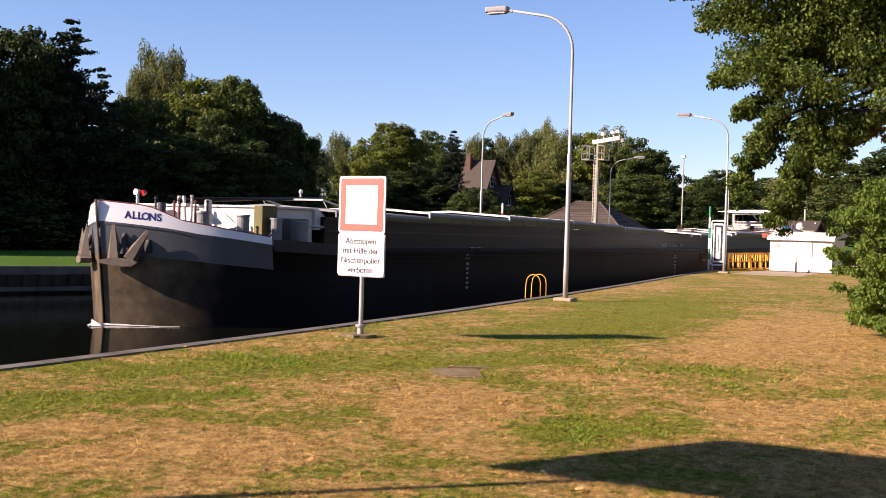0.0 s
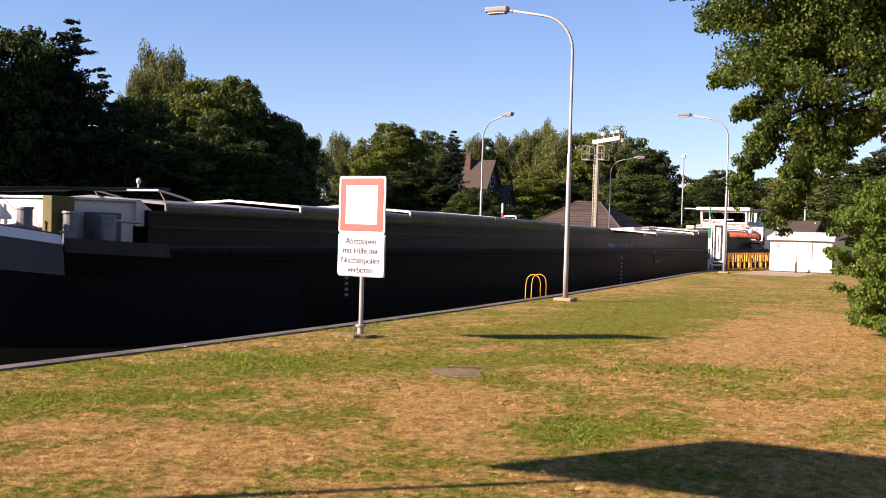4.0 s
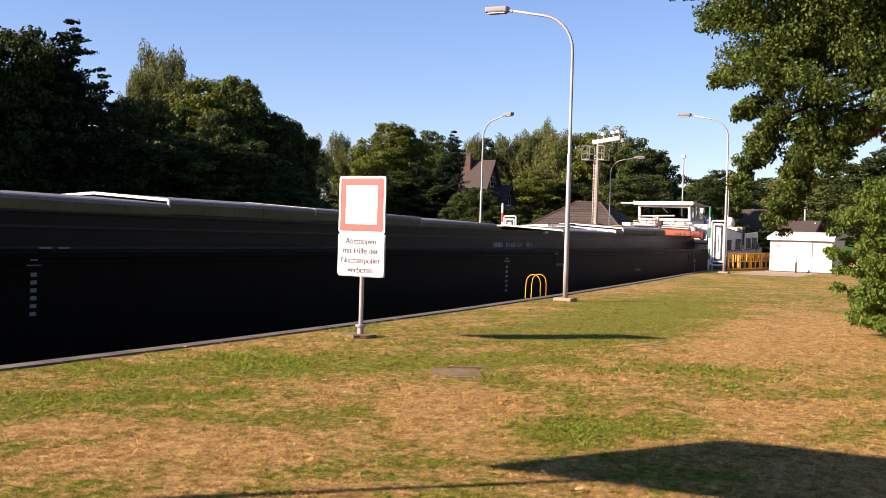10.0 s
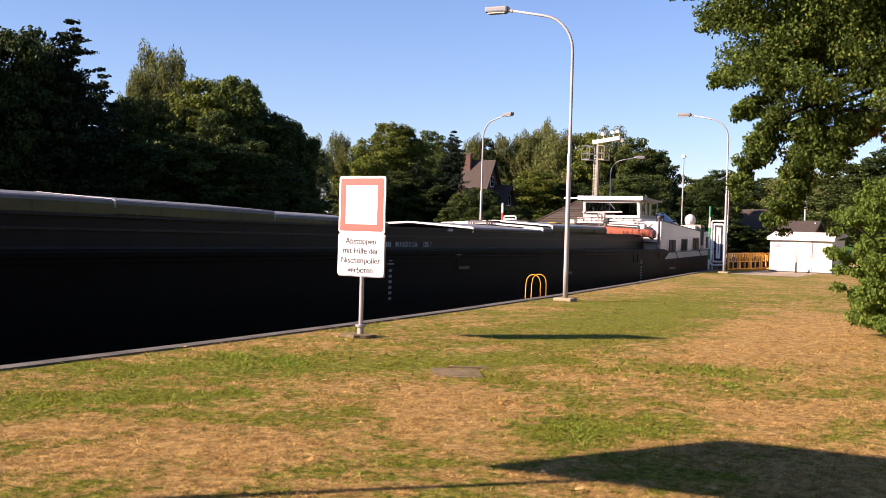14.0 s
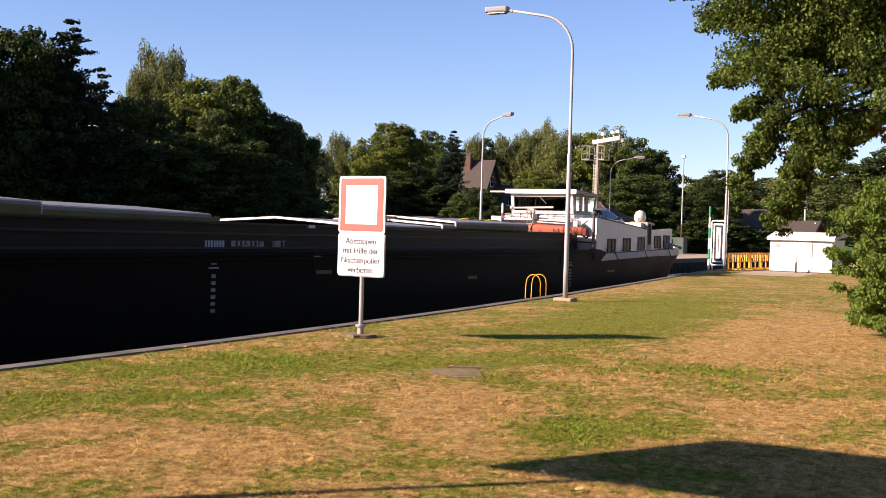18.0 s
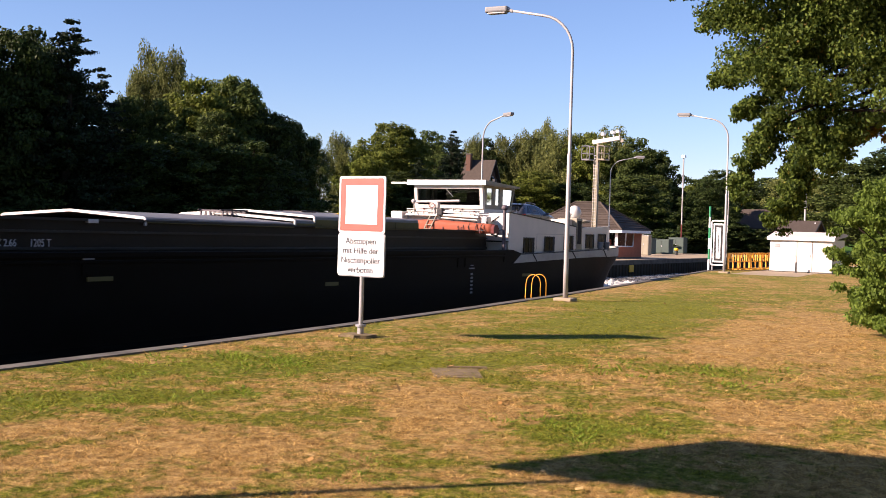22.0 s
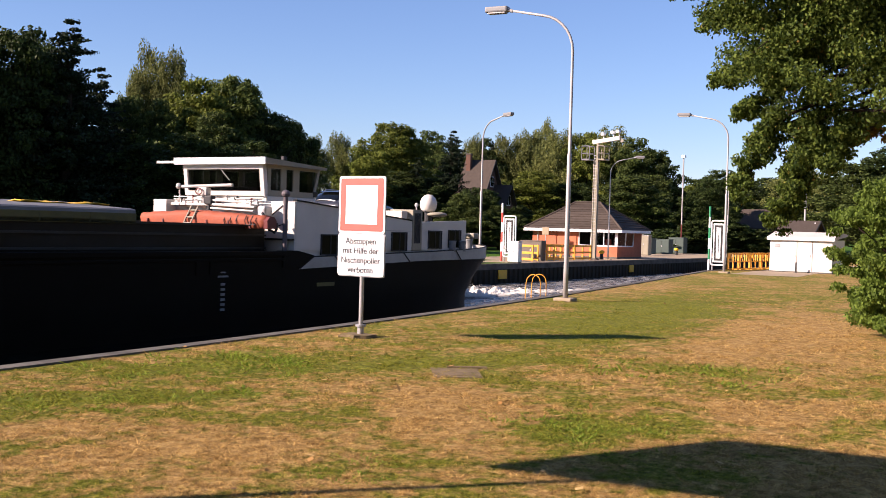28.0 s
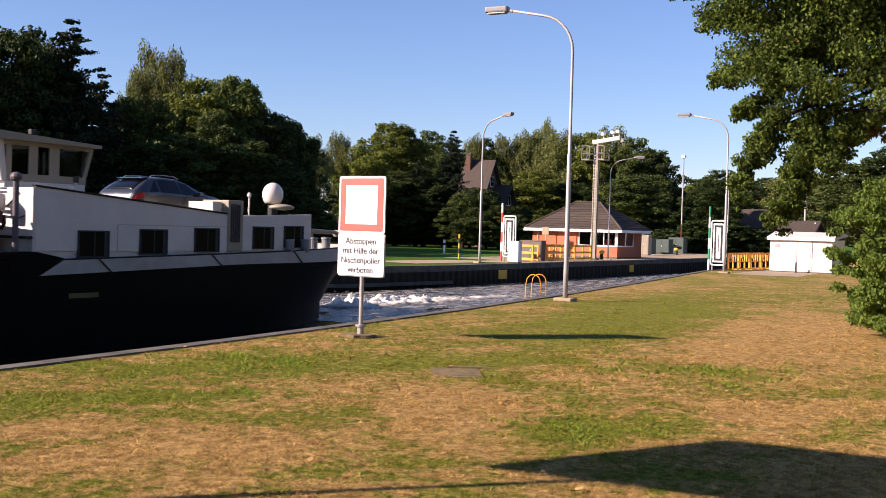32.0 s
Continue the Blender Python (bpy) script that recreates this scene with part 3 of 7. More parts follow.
def bollard(parent, x, y, z, r=0.17, h=0.42):
    bm = bmesh.new()
    tube(bm, (x, y, z), (x, y, z + h), r, r, 16)
    tube(bm, (x, y, z + h), (x, y, z + h + 0.05), r * 1.18, r * 1.1, 16)
    return part("bollard", bm, M["bollard_grey"], parent, "worn grey steel bollard", smooth=False)


def anchor(parent, s, z, side):
    """A stockless anchor hanging on the bow, its two flukes spread upwards."""
    x = s + stem(z)
    d = (half(x + 0.1, z) - half(x - 0.1, z)) / 0.2
    yaw = side * math.degrees(math.atan(d))
    m = pose(x, side * (half(x, z) + 0.03), z, 0, 0, yaw) @ Matrix.Diagonal((1, side, 1, 1))
    bm = bmesh.new()
    tube(bm, (0, -0.1, 0.45), (0, 0.26, -0.3), 0.085, 0.1, 10)
    bm.transform(m)
    ob = part("anchor", bm, M["black"], parent, "muddy grey stockless anchor")
    for x0, tilt in ((-0.22, -4), (0.20, 32)):
        bm = bmesh.new()
        v = [bm.verts.new(p) for p in ((-0.27, 0.10, -0.05), (0.25, 0.10, -0.05), (0.04, 0.20, 1.02), (-0.12, 0.38, 0.02), (0.14, 0.38, 0.02), (-0.05, 0.20, 1.02))]
        for f in ((0, 3, 5), (3, 4, 2, 5), (4, 1, 2), (0, 5, 2, 1), (0, 1, 4, 3)):
            bm.faces.new([v[i] for i in f])
        bm.transform(m @ pose(x0, 0, -0.42, 0, tilt, 0))
        bmesh.ops.recalc_face_normals(bm, faces=bm.faces)
        part("fluke", bm, M["muddy"], ob, "muddy spread fluke")
    bm = prism(bmesh.new(), [(-0.62, -0.44), (-0.2, -0.36), (0.35, -0.42), (0.5, -0.5), (0.3, -0.62), (-0.25, -0.6), (-0.62, -0.54)], "y", 0.08, 0.40)
    bm.transform(m)
    part("crown", bm, M["muddy"], ob)


def bow_gear(ship):
    # stem bar, name, anchors
    part("stem_bar", sweep(bmesh.new(), [(stem(z) - 0.05, 0, z) for z in (-0.6, 0.4, 1.4, 2.4, 3.2, 3.74)], [0.03, 0.03, 0.035, 0.035, 0.04, 0.04], 8), M["sunlit_black"], ship, "rounded stem bar", smooth=True)
    for side in (-1, 1):
        if side < 0:
            s, z = 0.46, 3.31
            for ch, wide in zip("ALLONS", (0.195, 0.16, 0.16, 0.21, 0.20, 0.17)):
                xx = s + stem(z)
                d = (half(xx + 0.1, z) - half(xx - 0.1, z)) / 0.2
                along, up = Vector((1, 0.044 - d, 0)).normalized(), Vector((-0.105, 0.22, 1))
                out = along.cross(up).normalized()
                at = Vector((xx, -half(xx, z) - 0.027 + 0.22 * (z - RUB(s)), z)) + out * 0.004
                face = Matrix((along, out.cross(along), out)).transposed().to_4x4()
                letters("name_letter", ch, 0.30, M["navy"], Matrix.Translation(at) @ face, ship, 0.003, width=0.98, bold=0.010)
                s += wide / math.hypot(1, d)
                z -= 0.012
        anchor(ship, 0.36 if side < 0 else 0.62, 2.42, side)
        xx = 0.75 + stem(2.4)
        part("hawse_pocket", boxed(xx - 0.1, xx + 0.3, side * half(xx, 2.4) - 0.1, side * half(xx, 2.4) + 0.1, 2.2, 2.6, bevel=0.06), M["black"], ship)
    bm = bmesh.new()
    for side in (-1, 1):
        pts = []
        for x in [q for q in FORE if q < 3.5]:
            z = BULWARK(x)
            px = x + stem(z)
            pts.append((px, side * max(half(px, z) - 0.005 - 0.22 * (z - RUB(x)), 0.01), z + 0.02))
        sweep(bm, pts, 0.022, 6)
    part("bulwark_capping", bm, M["brown_red"], ship, "dark red bulwark capping", smooth=True)
    # fore deckhouse with a lit front
    house = part("fore_deckhouse", boxed(3.85, 6.6, -2.75, 2.75, 2.36, 3.66, bevel=0.03), M["white"], ship, "white fore deckhouse")
    part("roof_edge", boxed(3.78, 6.7, -2.85, 2.85, 3.66, 3.73, bevel=0.02), M["white"], house)
    part("slanted_hood", prism(bmesh.new(), [(6.6, 3.0), (7.5, 3.0), (7.5, 3.22), (6.75, 3.72), (6.6, 3.72)], "y", -2.85, 2.85), M["white"], house, "white slanted hood")
    cab = part("cabinet", boxed(3.45, 4.15, -3.3, -2.95, 2.4, 3.72, bevel=0.02), M["olive"], ship, "olive steel cabinet")
    part("handle", boxed(3.78, 3.82, -3.33, -3.3, 3.0, 3.15), M["steel"], cab)
    # bluish shade beside the deckhouse, put into the tank's paint
    part("tank", boxed(4.8, 5.7, -3.3, -2.86, 2.4, 3.35, bevel=0.04), M["hull_grey"], ship, "deck tank, its grey-blue standing for shade")
    for x, y in ((1.9, -3.3), (2.85, -3.6), (3.84, -3.7), (4.86, -3.75)):
        bollard(ship, x, max(y, -half(x, 2.6) + 0.3), 2.45, 0.19, 1.12 - 0.07 * x)
    for x in (2.85, 4.86):
        bollard(ship, x, 3.6, 2.45, 0.16, 0.6)
    for x in (1.9, 2.85, 3.84):
        part("bollard_pin", tube(bmesh.new(), (x - 0.28, max(-3.5, -half(x, 2.6) + 0.3), 3.02 - 0.05 * x), (x + 0.28, max(-3.5, -half(x, 2.6) + 0.3), 3.02 - 0.05 * x), 0.03, 0.03, 8), M["steel"], ship)
    # windlass, drums and fairlead posts on the fore deck
    bm = bmesh.new()
    tube(bm, (1.9, -0.9, 3.1), (1.9, 0.9, 3.1), 0.28, 0.28, 16)
    tube(bm, (1.9, -1.0, 3.1), (1.9, -0.92, 3.1), 0.42, 0.42, 16)
    tube(bm, (1.9, 0.92, 3.1), (1.9, 1.0, 3.1), 0.42, 0.42, 16)
    box(bm, 1.6, 2.2, -0.7, 0.7, 2.4, 2.95)
    part("windlass", bm, M["steel"], ship, "grey anchor windlass")
    tubes = ((0.97, -1.7, 3.83, "black"), (1.33, -1.7, 3.74, "brown_red"), (1.40, -1.9, 3.70, "brown_red"), (1.80, -2.1, 3.76, "brown_red"), (2.3, -2.1, 3.80, "black"), (2.45, -1.3, 3.95, "steel"), (2.1, -1.9, 3.55, "steel"))
    for x, y, z, mat in tubes:
        y = max(y, -half(x, 2.4) + 0.22)
        bm = bmesh.new()
        tube(bm, (x, y, 2.4), (x, y, z), 0.04, 0.035, 10)
        ball(bm, (x, y, z), 0.055, 0.055, 0.045, 10)
        part("post", bm, M[mat], ship)
    bm = bmesh.new()
    tube(bm, (1.35, -1.15, 2.4), (1.35, -1.15, 3.72), 0.13, 0.13, 14)
    part("vent_drum", bm, M["hull_grey"], ship, "grey ventilator drum")
    part("white_post", boxed(2.42, 2.62, -2.0, -1.85, 2.4, 3.85, bevel=0.04), M["white"], ship)
    # searchlight with a red and white housing
    bm = bmesh.new()
    tube(bm, (1.45, 0, 2.4), (1.45, 0, 3.94), 0.05, 0.045, 10)
    post = part("searchlight_post", bm, M["white"], ship)
    part("lamp_white", tube(bmesh.new(), (1.34, -0.02, 4.03), (1.46, -0.02, 4.03), 0.10, 0.09, 14), M["white"], post)
    part("lamp_red", tube(bmesh.new(), (1.44, -0.2, 4.0), (1.56, -0.2, 4.02), 0.09, 0.08, 14), M["lamp_red"], post, "red lamp housing")
    # lowered mast lying aft in its crutch
    bm = bmesh.new()
    sweep(bm, [(3.0, -0.2, 3.83), (6.0, -0.2, 3.98), (10.4, -0.2, 4.17)], [0.08, 0.07, 0.045], 10)
    mast = part("lowered_mast", bm, M["hold"], ship, "dark mast lowered along the deck", smooth=True)
    bm = bmesh.new()
    for y in (-0.45, 0.05):
        tube(bm, (3.1, y, 2.4), (3.1, y * 0.4 - 0.12, 3.98), 0.07, 0.05, 8)
    box(bm, 3.0, 3.2, -0.5, 0.1, 3.66, 3.74)
    part("tabernacle", bm, M["white"], mast)
    for y in (-1.6, 1.2):
        bm = bmesh.new()
        sweep(bm, [(9.0, y, 3.6), (8.6, y, 4.06), (9.6, y, 3.88), (10.0, y, 3.78)], 0.033, 8)
        part("mast_crutch", bm, M["white"], mast, "white mast crutch")
    part("crutch_bar", tube(bmesh.new(), (8.6, -1.6, 4.06), (8.6, 1.2, 4.06), 0.035, 0.035, 8), M["white"], mast)
    bm = bmesh.new()
    tube(bm, (9.2, -0.1, 4.1), (9.2, -0.1, 4.3), 0.03, 0.03, 8)
    ball(bm, (9.2, -0.1, 4.36), 0.08, 0.08, 0.10, 12)
    part("mast_light", bm, M["white"], mast)
    bm = bmesh.new()
    sweep(bm, [(3.0, 0.3, 4.0), (4.2, -0.8, 3.3), (5.4, -2.0, 3.75)], 0.012, 5)
    sweep(bm, [(3.0, -1.5, 3.9), (3.6, -2.0, 3.2), (3.4, -2.6, 2.9)], 0.012, 5)
    part("rope", bm, M["black"], ship)
    # low deck rail pieces between the bollards
    for a, b in (((2.2, -1.9, 2.75), (3.2, -2.5, 3.0)), ((3.2, -2.5, 3.0), (3.9, -2.8, 2.8)), ((4.9, -3.5, 3.15), (6.1, -3.6, 3.1))):
        part("fairlead_bar", tube(bmesh.new(), a, b, 0.04, 0.04, 8), M["steel"], ship)


def side_marks(ship):
    # draught scales with a bar above, and scupper plates beside them
    for x, dz, gap in ((14.58, 0.17, 0.185), (37.86, 0.0, 0.195), (61.3, -0.25, 0.145)):
        bar = part("draught_bar", boxed(x - 0.2, x + 0.2, -4.122, -4.098, 1.86 + dz, 1.91 + dz), M["faded"], ship, "faded white draught scale bar")
        part("draught_tick", boxed(x - 0.1, x + 0.1, -4.122, -4.098, 1.98 + dz, 2.02 + dz), M["faded"], bar)
        for k in range(6):
            part("draught_block", boxed(x - 0.08, x + 0.08, -4.122, -4.098, 1.70 - gap * k - gap / 2 + dz, 1.70 - gap * k + dz), M["faded"], bar)
    for x, z in ((14.7, 2.45), (15.25, 2.45), (42.3, 2.18), (60.22, 2.09), (60.76, 2.09)):
        pl = part("freeing_plate", boxed(x, x + 0.36, -4.125, -4.09, z - 0.4, z), M["tar"], ship)
        # pale strip painted for the light along the plate's top edge
        part("plate_edge", boxed(x, x + 0.36, -4.135, -4.09, z - 0.02, z + 0.02), M["faded"], pl)
    part("fender_board", boxed(42.45, 43.25, -4.15, -4.09, 1.62, 1.73), M["olive"], ship, "worn wooden fender board")
    # registration: plain bars for the number, the ship's measures beside them
    for k in range(7):
        part("number_bar", boxed(38.63 + 0.122 * k, 38.69 + 0.122 * k, -3.03, -3.005, 2.43, 2.63), M["pale_letter"], ship)
    letters("measure_lettering", "80 X 8.20 X 2.66", 0.26, M["pale_letter"], pose(39.74, -3.014, 2.53, 90, 0, 0), ship, 0.006, "LEFT", 0.82, "faded white measure lettering")
    letters("tonnage_lettering", "1205 T", 0.27, M["pale_letter"], pose(41.6, -3.014, 2.53, 90, 0, 0), ship, 0.006, "LEFT", 0.82, "faded white tonnage lettering")
    for z, m in ((2.1, "tar"),):
        part("hull_rail", boxed(8.0, 64.0, -4.14, -4.08, z - 0.04, z + 0.04, bevel=0.015), M[m], ship)
    for x, w in ((65.6, 0.9), (52.0, 0.7)):
        part("rust_patch", boxed(x, x + w, -half(x, 1.3) - 0.012, -half(x, 1.3) + 0.01, 1.22, 1.34), M["olive"], ship)


def folded_rails(ship):
    for x0, x1, y, z in ((51.15, 52.3, 0.1, 3.46), (55.35, 56.1, 0.1, 3.54)):
        bm = bmesh.new()
        n = 6
        for k in range(n):
            x = x0 + (x1 - x0 - 0.05) * k / (n - 1)
            box(bm, x, x + 0.05, y - 0.5, y + 0.5, z + 0.06, z + 0.12)
            box(bm, x, x + 0.05, y - 0.52, y - 0.46, z - 0.12, z + 0.1)
            box(bm, x, x + 0.05, y + 0.46, y + 0.52, z - 0.12, z + 0.1)
        rail = part("folded_rail", bm, M["post_grey"], ship, "folded rail lying on the hatch cover")
        for q in (-0.5, 0.5):
            part("rail_bar", tube(bmesh.new(), (x0 - 0.1, y + q, z + 0.12), (x1 + 0.1, y + q, z + 0.12), 0.025, 0.025, 8), M["dark_in"], rail)


def aft_cabin(ship):
    cab = part("cabin", prism(bmesh.new(), [(64.75, 1.9), (75.15, 1.9), (75.15, 3.03), (64.75, 3.03)], "y", -3.85, 3.85), M["white"], ship, "white painted aft cabin")
    for s in (-1, 1):
        y0, y1 = sorted((s * 3.80, s * 3.89))
        wall = part("side_wall", prism(bmesh.new(), [(64.75, 2.36), (71.9, 2.36), (71.3, 3.40), (64.75, 3.90)] if s < 0 else [(64.75, 2.36), (71.9, 2.36), (71.3, 3.12), (64.75, 3.12)], "y", y0, y1), M["white"], cab, "white cabin side sloping down aft")
        part("capping", prism(bmesh.new(), [(64.72, 3.90), (71.3, 3.40), (71.3, 3.45), (64.72, 3.95)] if s < 0 else [(64.72, 3.10), (71.3, 3.10), (71.3, 3.15), (64.72, 3.15)], "y", *sorted((s * 3.78, s * 3.91))), M["hold"], wall)
        wall2 = part("side_wall", prism(bmesh.new(), [(71.95, 2.36), (75.15, 2.36), (75.15, 3.50), (71.95, 3.38)], "y", y0, y1), M["white"], cab, "white after cabin side")
        for i, (a, b, z) in enumerate(((66.0, 66.98, 2.2), (68.0, 68.98, 2.26), (70.0, 70.98, 2.32), (72.4, 73.34, 2.40), (73.82, 74.75, 2.44))):
            window_in(wall if i < 3 else wall2, s * 3.90, a, b, z + 0.0, z + 0.68)
        part("seam", boxed(67.25, 71.7, *sorted((s * 3.885, s * 3.897)), 3.03, 3.05), M["steel"], wall)
        part("seam", boxed(67.25, 67.28, *sorted((s * 3.885, s * 3.897)), 2.36, 3.05), M["steel"], wall)
    part("front_wall", boxed(64.68, 64.78, -3.88, 1.85, 2.30, 3.88), M["white"], cab, "sunlit white cabin front")
    part("front_shelf", boxed(64.3, 64.7, -2.4, 1.1, 3.7, 3.78, bevel=0.02), M["white"], cab)
    part("front_locker", boxed(64.2, 64.66, 1.2, 1.8, 3.0, 3.88, bevel=0.03), M["white"], cab, "white deck locker")
    part("funnel_box", boxed(70.9, 71.28, -3.7, -2.75, 3.0, 3.76, bevel=0.02), M["white"], cab, "white box on the cabin roof")
    door = part("companionway", boxed(71.32, 71.95, -3.92, -2.9, 2.34, 3.82, bevel=0.02), M["cream"], cab, "cream companionway with a louvred door")
    for k in range(5):
        part("slat", boxed(71.42 + k * 0.085, 71.475 + k * 0.085, -3.935, -3.90, 2.6, 3.7), M["dark_in"], door)
    # wheelhouse: sills, posts and roof round real openings
    wh = part("wheelhouse", boxed(65.15, 67.95, -2.15, 1.5, 3.05, 4.05, bevel=0.02), M["white"], ship, "cream wheelhouse with wide windows")
    # bright strip that paints the sun on the cream roof's front edge
    part("front_fascia", prism(bmesh.new(), [(64.70, 5.05), (64.748, 5.05), (64.748, 5.27), (64.70, 5.27)], "y", -2.42, 1.77), M["sunlit_white"], wh, "white fascia board")
    part("roof", prism(bmesh.new(), [(64.75, 5.06), (68.32, 5.02), (68.32, 5.10), (64.75, 5.26)], "y", -2.4, 1.75), M["cream"], wh, "cream roof with deep front edge")
    bm = bmesh.new()
    for q in ((-2.15, -1.99), (1.34, 1.5)):
        prism(bm, [(65.05, 4.05), (65.25, 4.05), (65.10, 5.06), (64.9, 5.06)], "y", *q)
    prism(bm, [(65.04, 4.05), (65.24, 4.05), (65.22, 4.2), (65.02, 4.2)], "y", -1.99, 1.34)
    prism(bm, [(64.93, 4.90), (65.12, 4.90), (65.10, 5.06), (64.9, 5.06)], "y", -1.99, 1.34)
    # sunlit front in white, shaded sides in darker cream: light held in the paint
    ff = part("front_frame", bm, M["white"], wh, "slanted window frame, painted white for its sunlit front")
    part("pane", prism(bmesh.new(), [(65.11, 4.15), (65.13, 4.15), (65.02, 4.95), (65.0, 4.95)], "y", -2.0, 1.35), M["tinted"], ff, "large front pane")
    bm = bmesh.new()
    tube(bm, (65.0, -0.2, 4.9), (65.06, -0.55, 4.55), 0.02, 0.015, 6)
    part("wiper", bm, M["steel"], ff)
    for s, y in ((-1, -2.15), (1, 1.5)):
        bm = bmesh.new()
        y0, y1 = sorted((y, y - s * 0.08))
        box(bm, 65.2, 67.97, y0, y1, 4.05, 4.24)
        box(bm, 65.1, 68.22, y0, y1, 4.94, 5.05)
        prism(bm, [(67.86, 4.24), (67.99, 4.24), (68.22, 4.94), (68.09, 4.94)], "y", y0, y1)
        for a, b in ((65.2, 65.38), (65.95, 66.25), (66.65, 67.0)):
            box(bm, a, b, y0, y1, 4.24, 4.94)
        side = part("side_frame", bm, M["cream"], wh)
        for a, b in ((65.38, 65.95), (66.25, 66.65), (67.0, 67.95)):
            part("pane", boxed(a, b, y - s * 0.05, y - s * 0.035, 4.24, 4.94), M["tinted"], side)
    bm = bmesh.new()
    box(bm, 67.85, 67.95, -2.07, 1.42, 4.05, 4.25)
    box(bm, 67.85, 67.95, -2.07, 1.42, 4.94, 5.04)
    for y in (-2.07, -0.4, 1.2):
        box(bm, 67.9, 68.0, y, y + 0.22, 4.25, 4.94)
    part("rear_frame", bm, M["cream"], wh)
    part("console", boxed(65.4, 66.0, -1.6, 1.0, 4.0, 4.35, bevel=0.05), M["dark_in"], wh, "dark steering console")
    bm = bmesh.new()
    box(bm, 66.8, 67.3, -0.6, -0.05, 4.05, 4.2, bevel=0.03)
    box(bm, 67.25, 67.38, -0.6, -0.05, 4.15, 4.85, bevel=0.04)
    part("helm_seat", bm, M["black"], wh)
    part("roof_arm", boxed(64.85, 64.95, 1.75, 2.75, 5.10, 5.18, bevel=0.01), M["white"], wh, "white arm beside the roof")
    bm = bmesh.new()
    tube(bm, (66.0, -2.2, 5.12), (66.0, -2.2, 5.22), 0.02, 0.02, 6)
    box(bm, 65.9, 66.1, -2.28, -2.14, 5.22, 5.36, bevel=0.03)
    part("floodlight", bm, M["black"], wh, "small dark floodlight")
    fit_to = Matrix.Translation((64.5, -2.8, 0)) @ Matrix.Diagonal((0.88, 0.95, 1, 1)) @ Matrix.Translation((-64.75, 2.4, 0))
    for ob in [wh] + list(wh.children_recursive):
        ob.data.transform(fit_to)
    # radar bar, deck crane and lamps before the wheelhouse
    bm = bmesh.new()
    tube(bm, (64.15, -1.75, 4.36), (64.15, 0.45, 4.30), 0.055, 0.055, 10)
    tube(bm, (64.2, -0.5, 3.78), (64.2, -0.5, 4.3), 0.05, 0.05, 10)
    radar = part("radar", bm, M["pole"], ship, "grey radar bar on its post")
    part("gearbox", boxed(64.05, 64.3, -0.72, -0.3, 4.02, 4.28, bevel=0.06), M["white"], radar, "white radar gearbox")
    bm = bmesh.new()
    ball(bm, (64.1, 0.55, 4.32), 0.10, 0.10, 0.10, 12)
    tube(bm, (64.15, 0.55, 3.7), (64.15, 0.55, 4.3), 0.02, 0.02, 8)
    part("deck_lamp", bm, M["white"], ship)
    bm = bmesh.new()
    tube(bm, (64.1, -0.85, 3.0), (64.1, -0.85, 3.95), 0.09, 0.08, 12)
    box(bm, 63.98, 64.22, -1.0, -0.7, 3.72, 4.02, bevel=0.05)
    crane = part("deck_crane", bm, M["black"], ship, "folded deck crane on a dark post")
    for z, y1, r in ((3.88, -2.6, 0.04), (3.74, -2.75, 0.05), (3.62, -2.7, 0.035)):
        part("crane_arm", tube(bmesh.new(), (64.08, -0.9, z), (64.08, y1, z - 0.07), r, r * 0.8, 10), M["white"], crane)
    bm = bmesh.new()
    for q in range(14):
        a = q / 13 * 2 * math.pi
        b = (q + 1) / 13 * 2 * math.pi
        tube(bm, (64.0, -0.45 + 0.14 * math.cos(a), 4.15 + 0.10 * math.sin(a)), (64.0, -0.45 + 0.14 * math.cos(b), 4.15 + 0.10 * math.sin(b)), 0.02, 0.02, 6)
    part("cable_coil", bm, M["brown_red"], crane)
    for z in (3.88, 3.97):
        part("rail_pipe", tube(bmesh.new(), (64.5, -2.75, z), (64.5, 1.15, z + 0.02), 0.02, 0.02, 8), M["white"], ship)
    pit = np.random.default_rng(4)
    for k in range(15):
        y = -2.5 + 0.25 * k + pit.normal() * 0.05
        bm = bmesh.new()
        h = 0.08 + 0.14 * pit.uniform()
        tube(bm, (64.42, y, 3.76), (64.42 + pit.normal() * 0.03, y + pit.normal() * 0.04, 3.78 + h), 0.018, 0.018, 6)
        if k % 2:
            ball(bm, (64.42, y, 3.80 + h), 0.045, 0.045, 0.04, 8)
        else:
            box(bm, 64.38, 64.46, y - 0.07, y + 0.07, 3.76, 3.80 + h * 0.4)
        part("fitting", bm, M[("steel", "brown_red", "white", "black", "steel")[k % 5]], ship)
    fan = part("vent_cowl", boxed(64.1, 64.5, -3.15, -2.85, 3.3, 3.72, bevel=0.08), M["steel"], ship, "grey ventilator cowl")
    bm = bmesh.new()
    tube(bm, (64.66, -3.4, 3.75), (64.66, -2.9, 3.4), 0.015, 0.015, 6)
    tube(bm, (64.66, -3.6, 3.2), (64.66, -3.2, 3.1), 0.015, 0.015, 6)
    part("cable", bm, M["black"], ship)
    part("front_ledge", boxed(64.45, 64.7, -3.88, 3.88, 2.66, 2.72), M["hold"], cab)
    bm = bmesh.new()
    tube(bm, (64.15, -3.95, 2.3), (64.15, -3.95, 4.02), 0.075, 0.07, 12)
    ball(bm, (64.15, -3.95, 4.1), 0.14, 0.14, 0.12, 12)
    part("stern_post", bm, M["post_grey"], ship, "dark post with a round cap")
    bm = bmesh.new()
